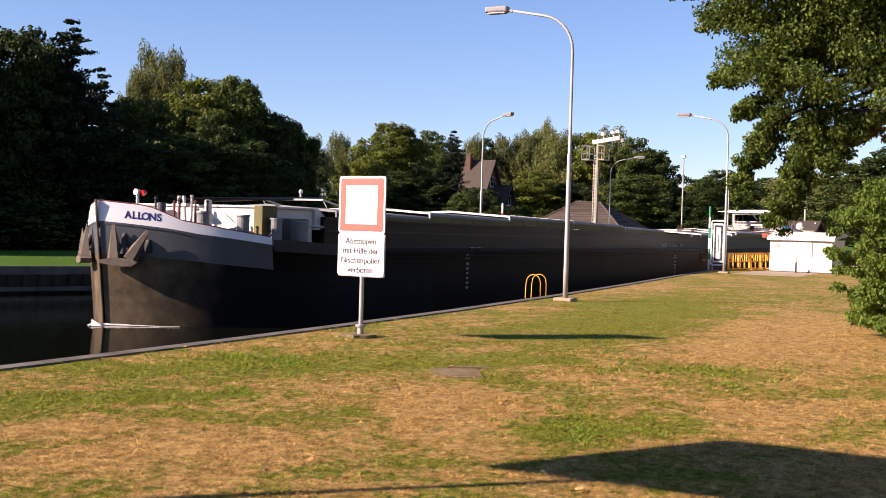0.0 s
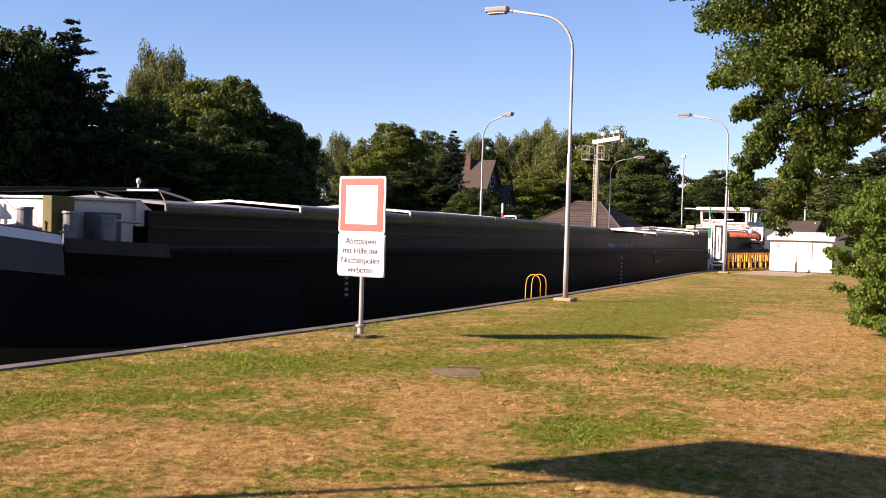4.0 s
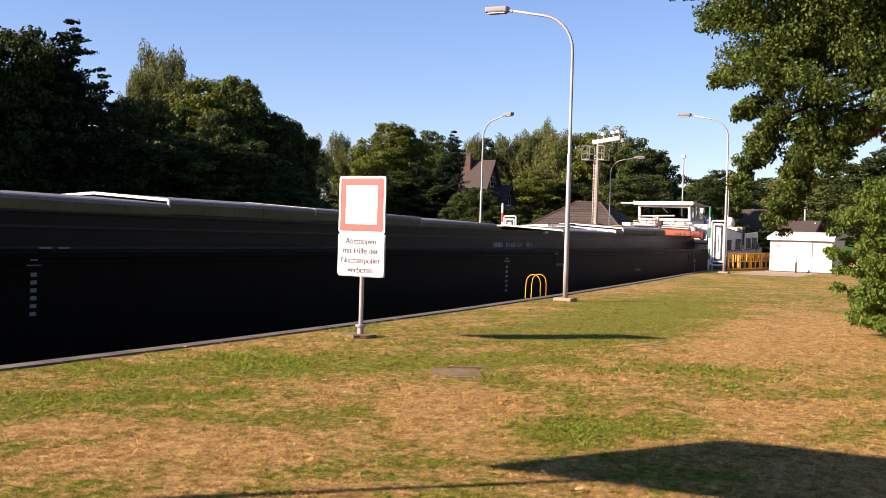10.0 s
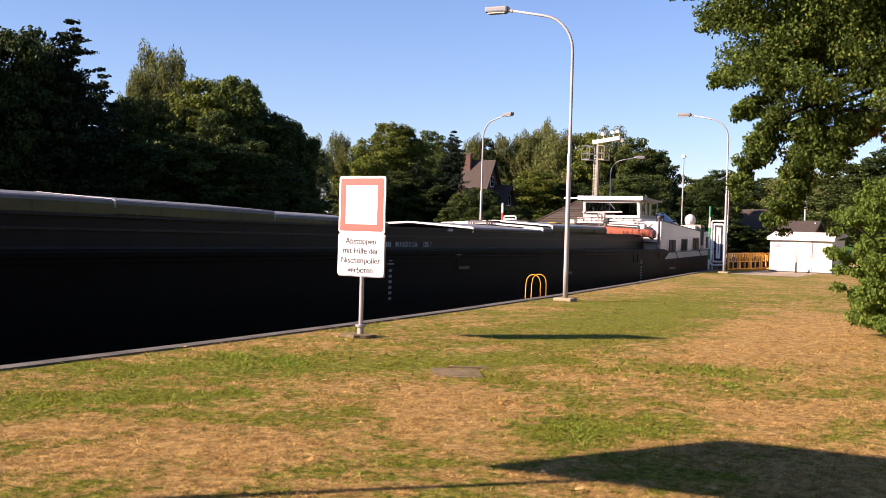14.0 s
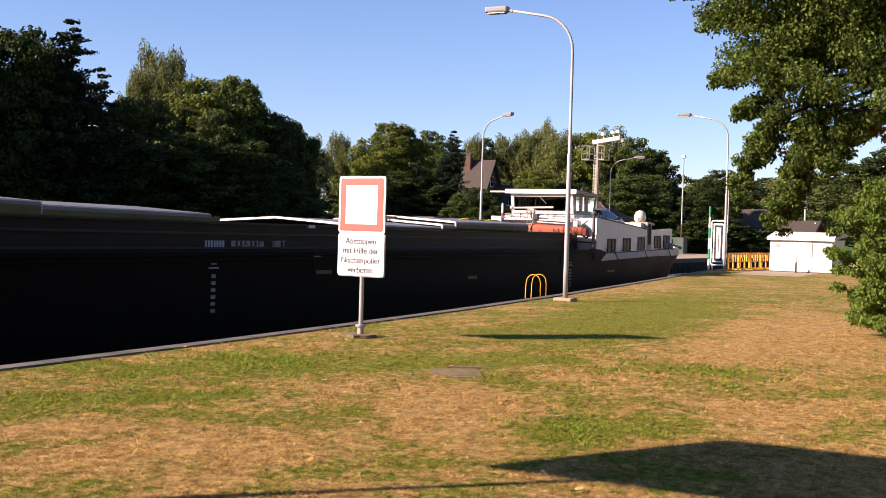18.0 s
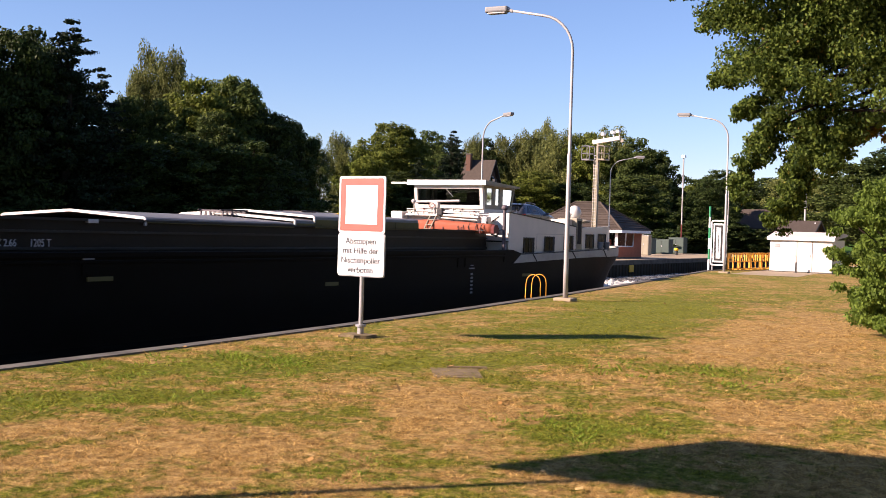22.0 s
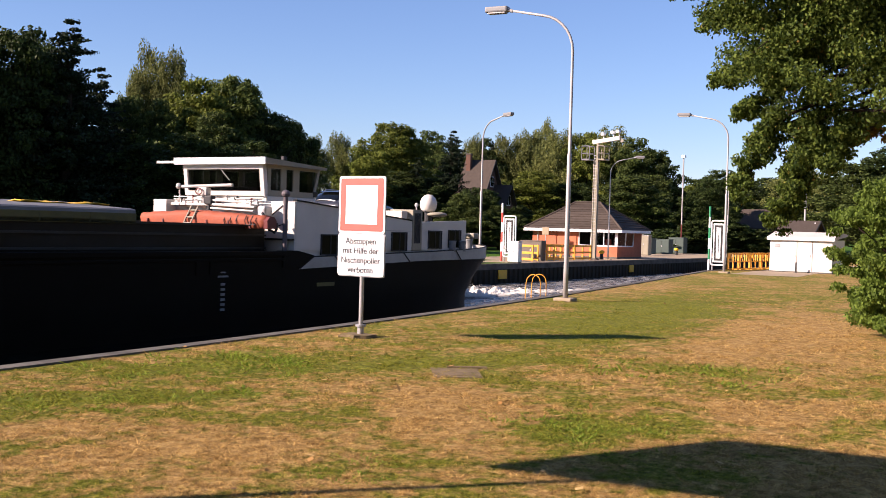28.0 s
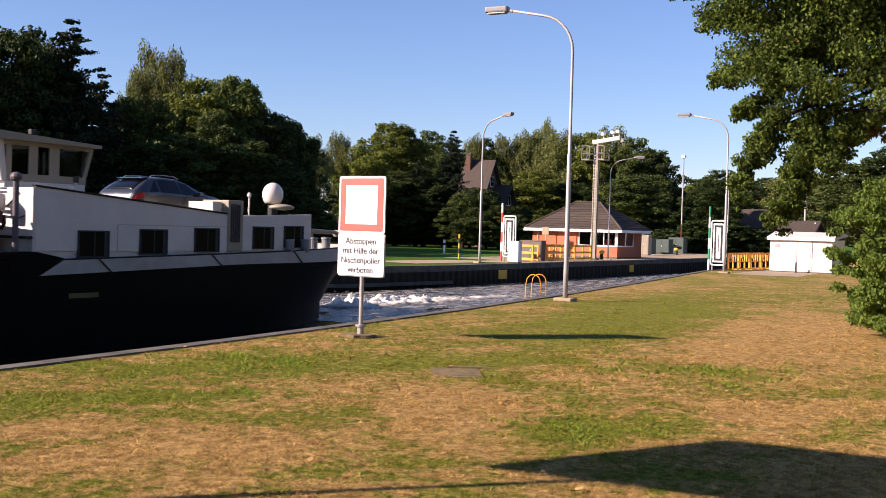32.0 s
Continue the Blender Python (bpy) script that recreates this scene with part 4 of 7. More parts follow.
    sweep(bm, [(63.9, -3.3, 3.35), (63.95, -3.5, 2.98), (64.0, -3.66, 2.9), (64.0, -3.74, 3.0), (64.0, -3.72, 3.2)], 0.05, 8)
    sweep(bm, [(63.95, -3.2, 3.5), (63.95, -3.45, 3.1), (63.95, -3.5, 2.95)], 0.04, 8)
    part("hose", bm, M["black"], ship, "dark hanging hose")
    # a bent pipe with a dark cowl at the cabin's edge
    bm = bmesh.new()
    sweep(bm, [(66.1, -3.3, 3.03), (66.1, -3.3, 3.86), (66.15, -3.3, 3.92), (66.35, -3.3, 3.93), (66.4, -3.3, 4.0), (66.4, -3.3, 4.08)], 0.035, 8)
    pipe = part("vent_pipe", bm, M["white"], ship, "white bent vent pipe", smooth=True)
    part("cowl", tube(bmesh.new(), (66.4, -3.3, 4.07), (66.4, -3.3, 4.24), 0.07, 0.08, 12), M["black"], pipe, "dark round cowl")
    # dome, dish and antenna on the after roof
    bm = bmesh.new()
    tube(bm, (75.88, -1.65, 1.9), (75.88, -1.65, 3.95), 0.14, 0.16, 12)
    dome = part("antenna_dome", bm, M["black"], ship, "white domed satellite antenna")
    bm = bmesh.new()
    r = bmesh.ops.create_uvsphere(bm, u_segments=20, v_segments=12, radius=1.0)
    for v in r["verts"]:
        z = v.co.z
        v.co = Vector((75.88 + v.co.x * 0.35, -1.65 + v.co.y * 0.35, 4.14 + (z * 0.40 if z > 0 else max(z * 0.42, -0.30))))
    part("shell", bm, M["white"], dome, "smooth white shell", smooth=True)
    bm = bmesh.new()
    r = bmesh.ops.create_uvsphere(bm, u_segments=16, v_segments=8, radius=0.42)
    for v in r["verts"]:
        v.co = Vector((75.7 + v.co.x, -2.2 + v.co.y, 3.72 + v.co.z * 0.25))
    part("dish", bm, M["cream"], ship, "cream dish lying flat", smooth=True)
    bm = bmesh.new()
    tube(bm, (74.0, -2.3, 3.0), (74.0, -2.3, 4.0), 0.03, 0.03, 8)
    ball(bm, (74.0, -2.3, 4.05), 0.07, 0.07, 0.09, 10)
    part("antenna", bm, M["white"], ship)
    part("roof_hatch", boxed(73.3, 75.0, -3.2, -1.5, 3.0, 3.42, bevel=0.03), M["hold"], ship)
    # stern deck: bollards, winch and anchor
    for x in (74.0, 74.75):
        bollard(ship, x, -3.98, 2.3, 0.14, 0.36)
    for x in (76.9, 77.6):
        bollard(ship, x, -2.6, 2.2, 0.15, 0.5)
    bm = bmesh.new()
    tube(bm, (78.3, -1.0, 2.75), (78.3, 0.6, 2.75), 0.22, 0.22, 14)
    box(bm, 77.9, 78.8, -1.1, -0.9, 2.0, 3.05, bevel=0.04)
    box(bm, 77.9, 78.8, 0.5, 0.7, 2.0, 3.05, bevel=0.04)
    tube(bm, (78.5, -1.0, 2.95), (80.2, -1.3, 2.9), 0.10, 0.07, 10)
    box(bm, 79.9, 80.35, -1.5, -1.1, 2.75, 3.0, bevel=0.06)
    part("stern_winch", bm, M["cream"], ship, "cream stern anchor winch")
    bm = bmesh.new()
    for y in (-2.4, -1.2, 0, 1.2, 2.4):
        tube(bm, (76.6, y, 1.9), (76.6, y, 2.75), 0.02, 0.02, 6)
    tube(bm, (76.6, -2.4, 2.75), (76.6, 2.4, 2.75), 0.025, 0.025, 6)
    part("stern_rail", bm, M["white"], ship)
    part("stern_box", boxed(75.4, 76.1, -3.0, -2.0, 2.0, 2.75, bevel=0.04), M["white"], ship)
    part("rudder", boxed(77.2, 78.9, -0.14, 0.14, -0.9, 1.9, bevel=0.05), M["tar"], ship)
    for x in (66.6, 70.6, 74.2):
        yy = -half(x, 2.1) - 0.035
        part("fender_rope", tube(bmesh.new(), (x - 0.15, yy, STERN_TOP(x) + 0.02), (x + 0.3, yy, RUB(x) - 0.02), 0.022, 0.022, 6), M["black"], ship)
    # rounded end where the side deck drops to the stern
    part("deck_shoulder", prism(bmesh.new(), [(63.9, 1.85), (64.75, 1.85), (65.42, 2.20), (65.1, 2.27), (64.6, 2.36), (63.9, 2.36)], "y", -4.13, -3.86), M["tar"], ship, smooth=False)

def make_barge():
    ship = thing("cargo_barge", barge_at(0), "long dark inland cargo barge with white bow bulwark and aft cabin", "barge")
    bm = bmesh.new()
    low = lambda x: -0.9
    hull_patch(bm, FORE, low, lambda x: PAINT(x) if x < 3.4 else RUB(x))
    hull_patch(bm, MID + AFT[1:], low, RUB, raked=False)
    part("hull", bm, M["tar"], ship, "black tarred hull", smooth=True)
    # bow plating whose sunlit brown is in the paint
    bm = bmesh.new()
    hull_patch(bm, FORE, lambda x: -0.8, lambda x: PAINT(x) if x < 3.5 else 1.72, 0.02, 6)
    part("bow_bottom", bm, M["sunlit_black"], ship, "black bow plating with sunlit brown painted in at the stem", smooth=True)
    bm = bmesh.new()
    hull_patch(bm, [x for x in FORE if x < 3.5], PAINT, RUB, 0.024)
    part("bow_strake", bm, M["hull_grey"], ship, "grey-blue bow plating", smooth=True)
    bm = bmesh.new()
    hull_patch(bm, [x for x in FORE if x < 3.5], RUB, BULWARK, 0.03, 4, lean=0.22)
    hull_patch(bm, [x for x in FORE if x < 3.5][::-1], RUB, BULWARK, -0.04, 4, lean=0.22)
    part("bow_bulwark", bm, M["sunlit_white"], ship, "white painted bow bulwark", smooth=True)
    bm = bmesh.new()
    hull_patch(bm, [x for x in FORE if x < 3.5], lambda x: RUB(x) - 0.07, lambda x: RUB(x) - 0.02, 0.06, 1)
    part("rubbing_strake", bm, M["hull_grey"], ship, smooth=True)
    aft_bar = [x for x in FORE if 3.4 < x < 6.6]
    for s in (-1, 1):
        bar = part("rubbing_bar", hull_patch(bmesh.new(), aft_bar, lambda x: RUB(x) - 0.19, lambda x: RUB(x) + 0.17, 0.09, 3, sides=(s,)), M["bar_grey"], ship, "worn grey-brown rubbing bar", smooth=True)
        part("bar_underside", hull_patch(bmesh.new(), aft_bar, lambda x: RUB(x) - 0.2, lambda x: RUB(x) - 0.19, 0.05, 1, sides=(s,)), M["tar"], bar)
    bm = bmesh.new()
    hull_patch(bm, [64.75, 65.1, 65.4] + AFT[1:], RUB, STERN_TOP, 0.02, 3, False)
    hull_patch(bm, ([64.75, 65.1, 65.4] + AFT[1:])[::-1], RUB, STERN_TOP, -0.05, 3, False)
    # dark strip drawn for the shadow line between cabin and bulwark
    cap = bmesh.new()
    for side in (-1, 1):
        sweep(cap, [(x, side * (half(x, STERN_TOP(x)) - 0.01), STERN_TOP(x) + 0.015) for x in [64.75, 65.1, 65.4] + AFT[1:]], 0.03, 6)
    part("stern_capping", cap, M["hold"], ship, smooth=True)
    part("stern_bulwark", bm, M["grimy_white"], ship, "greyish white stern bulwark", smooth=True)
    # decks
    bm = bmesh.new()
    for xs, z, raked in ((FORE, 2.4, True), (MID, DECK, False), (AFT, 1.9, False)):
        l, r = [], []
        for x in xs:
            px = x + (stem(z) if raked else 0)
            zz = min(RUB(x), z) - 0.02
            l.append(bm.verts.new((px, -half(px, zz) + 0.01, zz)))
            r.append(bm.verts.new((px, half(px, zz) - 0.01, zz)))
        sheet(bm, l, r)
    bmesh.ops.recalc_face_normals(bm, faces=bm.faces)
    part("deck", bm, M["hold"], ship, "dark steel deck")
    # hold coaming with rails
    rim = line((6.9, 3.44), (40, 3.18), (64.3, 3.12))
    bm = bmesh.new()
    for s in (-1, 1):
        prism(bm, [(6.9, DECK - 0.05), (64.3, DECK - 0.05), (64.3, rim(64.3)), (40, rim(40)), (6.9, rim(6.9))], "y", s * 2.96 - 0.05, s * 2.96 + 0.05)
    box(bm, 6.9, 7.0, -2.9, 2.9, DECK - 0.05, 3.45)
    box(bm, 64.2, 64.3, -2.9, 2.9, DECK - 0.05, 2.98)
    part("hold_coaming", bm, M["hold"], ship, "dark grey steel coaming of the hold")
    for k, w in ((0.10, 0.10), (0.60, 0.12), (0.97, 0.16)):
        for s in (-1, 1):
            z0, z1, z2 = (DECK + (rim(x) - DECK) * k for x in (6.9, 40, 64.3))
            part("coaming_rail", prism(bmesh.new(), [(6.9, z0 - 0.035), (40, z1 - 0.035), (64.3, z2 - 0.035), (64.3, z2 + 0.03), (40, z1 + 0.03), (6.9, z0 + 0.03)], "y", s * 3.02 - w / 2, s * 3.02 + w / 2), M["lit_rail_grey"], ship)
    for s in (-1, 1):
        part("gunwale", boxed(9, 64, s * 4.1 - 0.06, s * 4.1 + 0.05, DECK - 0.12, DECK + 0.03, bevel=0.02), M["tar"], ship)
    # hatch covers: shallow gables, some slid over their neighbours
    for x0, x1, z0, z1, h in ((7.5, 13.4, 3.68, 3.60, 0.26), (13.4, 19.85, 3.76, 3.66, 0.38), (19.85, 26.4, 3.78, 3.71, 0.42), (26.4, 32.85, 3.70, 3.585, 0.38), (32.85, 38.8, 3.50, 3.42, 0.27), (45.3, 51.6, 3.255, 3.22, 0.16), (51.68, 58.2, 3.33, 3.30, 0.2), (52.68, 58.95, 3.46, 3.47, 0.40)):
        drop = (z1 - z0) / (x1 - x0)

        def slope(bm):
            for v in bm.verts:
                v.co.z += z0 + drop * (v.co.x - x0)
            return bm
        cov = part("hatch_cover", slope(prism(bmesh.new(), [(-3.08, -0.13), (-3.07, -0.04), (-3.0, 0.0), (0, 0.17), (3.0, 0.0), (3.07, -0.04), (3.08, -0.13), (3.02, -0.13), (2.95, -0.05), (0, 0.12), (-2.95, -0.05), (-3.02, -0.13)], "x", x0, x1)), M["cover"], ship, "grey aluminium hatch cover")
        for s in (-1, 1):
            part("skirt", slope(box(bmesh.new(), x0, x1, *sorted((s * 3.05, s * 3.10)), -h, -0.12, bevel=0.01)), M["olive"], cov)
        frame_pts = [(-3.10, -0.23), (-3.10, -0.03), (-3.0, 0.02), (0, 0.19), (3.0, 0.02), (3.10, -0.03), (3.10, -0.23), (3.04, -0.23), (3.04, -0.06), (2.97, -0.06), (0, 0.11), (-2.97, -0.06), (-3.04, -0.06), (-3.04, -0.23)]
        # sunlit ends painted white; the first keeps the covers' own grey
        part("end_frame", slope(prism(bmesh.new(), frame_pts, "x", x0 - 0.04, x0 + 0.015)), M["white" if x0 > 8 else "cover"], cov, "end frame, painted white for the sun on it" if x0 > 8 else "grey end frame")
        for k in range(1, int((x1 - x0) / 1.3)):
            xr = x0 + k * (x1 - x0) / int((x1 - x0) / 1.3)
            part("rib", slope(box(bmesh.new(), xr, xr + 0.03, -3.115, -3.09, -h + 0.02, -0.13)), M["olive"], cov)
    part("cover_step", boxed(38.8, 39.2, -3.06, 3.06, 3.12, 3.33, bevel=0.03), M["olive"], ship)
    part("coaming_box", boxed(43.3, 43.64, -3.12, -3.0, 3.06, 3.16, bevel=0.01), M["white"], ship, "small white box on the coaming")
    bow_gear(ship)
    side_marks(ship)
    folded_rails(ship)
    aft_cabin(ship)
    return ship


barge = make_barge()


# ---- lamps ----
def make_lamp(m, label):
    lamp = thing("street_lamp", m, label, "street lamp", "lamps along the lock")
    part("base", boxed(-0.28, 0.28, -0.28, 0.28, 0, 0.1, bevel=0.03), M["paving"], lamp, "square concrete foot")
    bm = bmesh.new()
    pts = [(0, 0, 0.05), (0, 0, 0.9), (0, 0, 4.4), (0, 0, 4.45), (0, 0, 7.48)]
    rad = [0.078, 0.075, 0.068, 0.05, 0.045]
    for k in range(1, 8):
        a = k / 7 * radians(82)
        pts.append((0, 1.15 * (1 - math.cos(a)), 7.48 + 1.15 * math.sin(a)))
        rad.append(0.042)
    pts.append((0, 2.25, 8.87))
    rad.append(0.035)
    part("pole", sweep(bm, pts, rad, 12), M["pole"], lamp, "bent grey steel pole", smooth=True)
    bm = bmesh.new()
    box(bm, -0.14, 0.14, 2.15, 2.9, 8.80, 8.98, bevel=0.05)
    head = part("head", bm, M["lamp_head"], lamp, "flat dark grey lamp head")
    part("diffuser", boxed(-0.11, 0.11, 2.22, 2.82, 8.76, 8.81, bevel=0.015), M["pole"], head)
    part("joint", tube(bmesh.new(), (0, 2.0, 8.81), (0, 2.23, 8.89), 0.05, 0.07), M["pole"], head)
    return lamp


lamp = make_lamp(pose(30.19, 14.05, 0, 0, 0, 4), "tall bent grey street lamp on the lawn by the quay")
copy_thing(lamp, pose(60.63, 18.56, 0, 0, 0, 4))
# unseen lamp, set where its pole's shadow crosses the near lawn
copy_thing(lamp, pose(0.05, 11.35, 0, 0, 0, 182))
copy_thing(lamp, pose(58.45, 33.0, 0, 0, 0, 155))
copy_thing(lamp, Matrix()).matrix_basis = pose(77.9, 32.8, 0, 0, 0, 192) @ Matrix.Diagonal((0.88, 0.88, 0.88, 1))


# ---- the sign on the lawn ----
def rounded(bm, axis_x0, axis_x1, y0, y1, z0, z1, r):
    pts = []
    for cy, cz, a0 in ((y1 - r, z1 - r, 0), (y0 + r, z1 - r, 90), (y0 + r, z0 + r, 180), (y1 - r, z0 + r, 270)):
        for k in range(5):
            a = radians(a0 + k * 22.5)
            pts.append((cy + r * math.cos(a), cz + r * math.sin(a)))
    return prism(bm, pts, "x", axis_x0, axis_x1)


def make_sign():
    s = thing("waterway_sign", pose(16.83, 12.055, 0, 0, 0, -4), "square red-bordered waterway sign with a text plate on a steel post", "sign")
    bm = bmesh.new()
    ring = [(0.30 + 0.05 * math.sin(k * 2.1) + 0.03 * math.sin(k * 4.7), k * math.pi / 9) for k in range(18)]
    prism(bm, [(r * math.cos(a), r * math.sin(a) * 1.15) for r, a in ring], "z", -0.02, 0.06)
    bmesh.ops.bevel(bm, geom=[e for e in bm.edges if min(q.co.z for q in e.verts) > 0.05], offset=0.03, segments=2, affect="EDGES")
    part("footing", bm, M["dusty_slab"], s, "rough concrete footing")
    bm = bmesh.new()
    tube(bm, (0.05, 0, 0.02), (0.05, 0, 2.95), 0.042, 0.042, 14)
    pole = part("post", bm, M["steel"], s, "galvanised steel post", smooth=False)
    bm = bmesh.new()
    tube(bm, (0.05, 0, 0.02), (0.05, 0, 0.24), 0.062, 0.062, 14)
    tube(bm, (0.05, 0, 0.20), (0.05, 0, 0.235), 0.10, 0.10, 14)
    part("collar", bm, M["steel"], pole)
    board = part("board", rounded(bmesh.new(), -0.012, 0.012, -0.558, 0.558, 1.95, 3.02, 0.05), M["sign_white"], s, "white square board")
    part("red_border", rounded(bmesh.new(), -0.017, -0.008, -0.517, 0.517, 1.99, 2.98, 0.03), M["red"], board, "broad red border")
    part("centre_field", rounded(bmesh.new(), -0.022, -0.014, -0.382, 0.382, 2.12, 2.85, 0.01), M["sign_white"], board)
    plate = part("text_plate", rounded(bmesh.new(), -0.012, 0.012, -0.558, 0.558, 1.155, 1.94, 0.05), M["sign_white"], s, "white plate with black lettering")
    part("plate_edge", rounded(bmesh.new(), 0.013, 0.018, -0.572, 0.572, 1.135, 1.95, 0.05), M["steel"], plate)
    for words, z in (("Abstoppen", 1.80), ("mit Hilfe der", 1.62), ("Nischenpoller", 1.44), ("verboten", 1.26)):
        letters("lettering", words, 0.168, M["ink"], pose(-0.016, 0, z, 90, 0, -90), plate, 0.003, bold=0.002)
    for z in (1.4, 1.75, 2.2, 2.75):
        bm = bmesh.new()
        box(bm, 0.012, 0.11, -0.09, 0.09, z - 0.02, z + 0.02)
        part("clamp", bm, M["steel"], pole)
    return s


make_sign()


# ---- ladder hoops at the quay edge ----
def make_hoops(m):
    h = thing("ladder_hoops", m, "pair of yellow tubular ladder hoops at the quay edge", "handrail")
    for x in (0.0, 0.52):
        bm = bmesh.new()
        pts = [(x, 0.0, -0.05), (x, 0.0, 0.42)]
        for k in range(9):
            a = math.pi * k / 8
            pts.append((x, 0.24 - 0.23 * math.cos(a), 0.46 + 0.23 * math.sin(a)))
        pts += [(x, 0.48, 0.42), (x, 0.50, 0.0), (x, 0.46, -0.5), (x, 0.05, -0.62)]
        part("hoop", sweep(bm, pts, 0.014, 8), M["hoop"], h, smooth=True)
    return h


make_hoops(pose(30.95, 15.26, 0.02, 0, 0, 6))


# ---- gauge panels at both lock heads ----
def make_gauge(m, stripes, label):
    g = thing("lock_signal_panel", m, label, "signal panel", "signal panels at the lock")
    for k in range(6):
        z0, z1 = k * 0.64, (k + 1) * 0.64
        bm = bmesh.new()
        tube(bm, (0, 0.05, z0), (0, 0.05, z1), 0.062, 0.062, 12)
        part("pole_band", bm, M["sign_white"] if k % 2 == (0 if stripes == "green" else 1) else M[stripes], g)
    bm = bmesh.new()
    for x, (y0, y1, z0, z1) in ((0, (-0.98, -0.08, 0.32, 2.98)),):
        pts = []
        for a0, cy, cz in ((0, y1 - 0.12, z1 - 0.12), (90, y0 + 0.12, z1 - 0.12), (180, y0 + 0.12, z0 + 0.12), (270, y1 - 0.12, z0 + 0.12)):
            for k in range(5):
                a = radians(a0 + k * 22.5)
                pts.append((0, cy + 0.12 * math.cos(a), cz + 0.12 * math.sin(a)))
        sweep(bm, pts + [pts[0]], 0.045, 8)
    part("tube_frame", bm, M["sign_white"], g, "white tubular frame", smooth=True)
    panel = part("panel", boxed(-0.04, 0.04, -0.86, -0.20, 0.48, 2.82, bevel=0.02), M["sign_white"], g)
    part("dark_field", boxed(-0.052, -0.03, -0.78, -0.28, 0.58, 2.72), M["dark_in"], panel, "dark inner field")
    part("light_field", boxed(-0.062, -0.045, -0.66, -0.40, 0.72, 2.58), M["sign_white"], panel)
    part("slot", boxed(-0.070, -0.055, -0.56, -0.52, 1.0, 2.3), M["dark_in"], panel)
    for y in (-0.9, -0.16):
        part("leg", tube(bmesh.new(), (0.05, y, 0), (0.05, y, 0.5), 0.04, 0.04, 8), M["steel"], g)
    return g


make_gauge(pose(65.3, 20.9, 0), "green", "white framed signal panel with a green and white pole")
make_gauge(pose(64.0, 34.45, 0), "red", "white framed signal panel with a red and white pole")


# ---- yellow barriers ----
def make_barrier(m, length, label):
    """A standing barrier frame with short slats in two tiers."""
    b = thing("safety_barrier", m, label, "barrier", "yellow barriers at the lock")
    for z, t in ((0.08, 0.03), (0.52, 0.03), (1.02, 0.05)):
        part("rail", boxed(0, length, -0.03, 0.03, z - t, z + t, bevel=0.01), M["hoop"], b)
    for x in (0.03, length / 2, length - 0.03):
        part("post", boxed(x - 0.04, x + 0.04, -0.04, 0.04, 0, 1.06, bevel=0.01), M["hoop"], b)
    for k in range(5):
        x = 0.2 + (length - 0.4) * k / 4
        part("slat", boxed(x - 0.05, x + 0.05, -0.02, 0.02, 0.10 if k % 2 == 0 else 0.5, 1.0 if k % 2 == 0 else 0.98, bevel=0.006), M["hoop"], b)
    for x, z in ((length * 0.25, 0.72), (length * 0.75, 0.72)):
        part("plate", boxed(x - 0.12, x + 0.12, -0.025, 0.025, z, z + 0.26, bevel=0.006), M["hoop"], b)
    for x in (0.2, length - 0.2):
        part("foot", boxed(x - 0.04, x + 0.04, -0.25, 0.25, 0, 0.05, bevel=0.01), M["hoop"], b)
    return b


def make_guard_rail(m, length, label):
    g = thing("guard_rail", m, label, "railing", "guard rails before the control house")
    for z in (0.12, 0.55, 1.02):
        part("rail", boxed(0, length, -0.03, 0.03, z - 0.07, z + 0.07, bevel=0.012), M["hoop"], g)
    n = max(2, int(length / 0.95) + 1)
    for k in range(n):
        x = length * k / (n - 1)
        part("post", boxed(x - 0.055, x + 0.055, -0.05, 0.05, 0, 1.1, bevel=0.01), M["hoop"], g)
    return g


first = make_barrier(pose(66.0, 20.0, 0, 0, 0, -6), 1.75, "orange-yellow steel barrier standing beside the lock")
for k in range(1, 4):
    copy_thing(first, pose(66.0 + k * 1.8, 20.0 - k * 0.18, 0, 0, 0, -6))
for k in range(3):
    copy_thing(first, pose(73.2 + k * 0.15, 19.4 - 0.6 * k, 0, 0, 0, -88))
make_guard_rail(pose(66.2, 33.3, 0.012, 0, 0, 92), 1.75, "yellow steel guard rail beside the lock")
make_guard_rail(pose(67.4, 33.5, 0.012, 0, 0, 92), 1.6, "yellow steel guard rail beside the lock")
make_guard_rail(pose(69.0, 33.6, 0.012), 4.4, "long yellow steel guard rail before the control house")
make_guard_rail(pose(73.6, 33.6, 0.012), 2.8, "yellow steel guard rail before the control house")
make_guard_rail(pose(69.2, 35.4, 0.012), 6.0, "yellow steel guard rail behind the first")


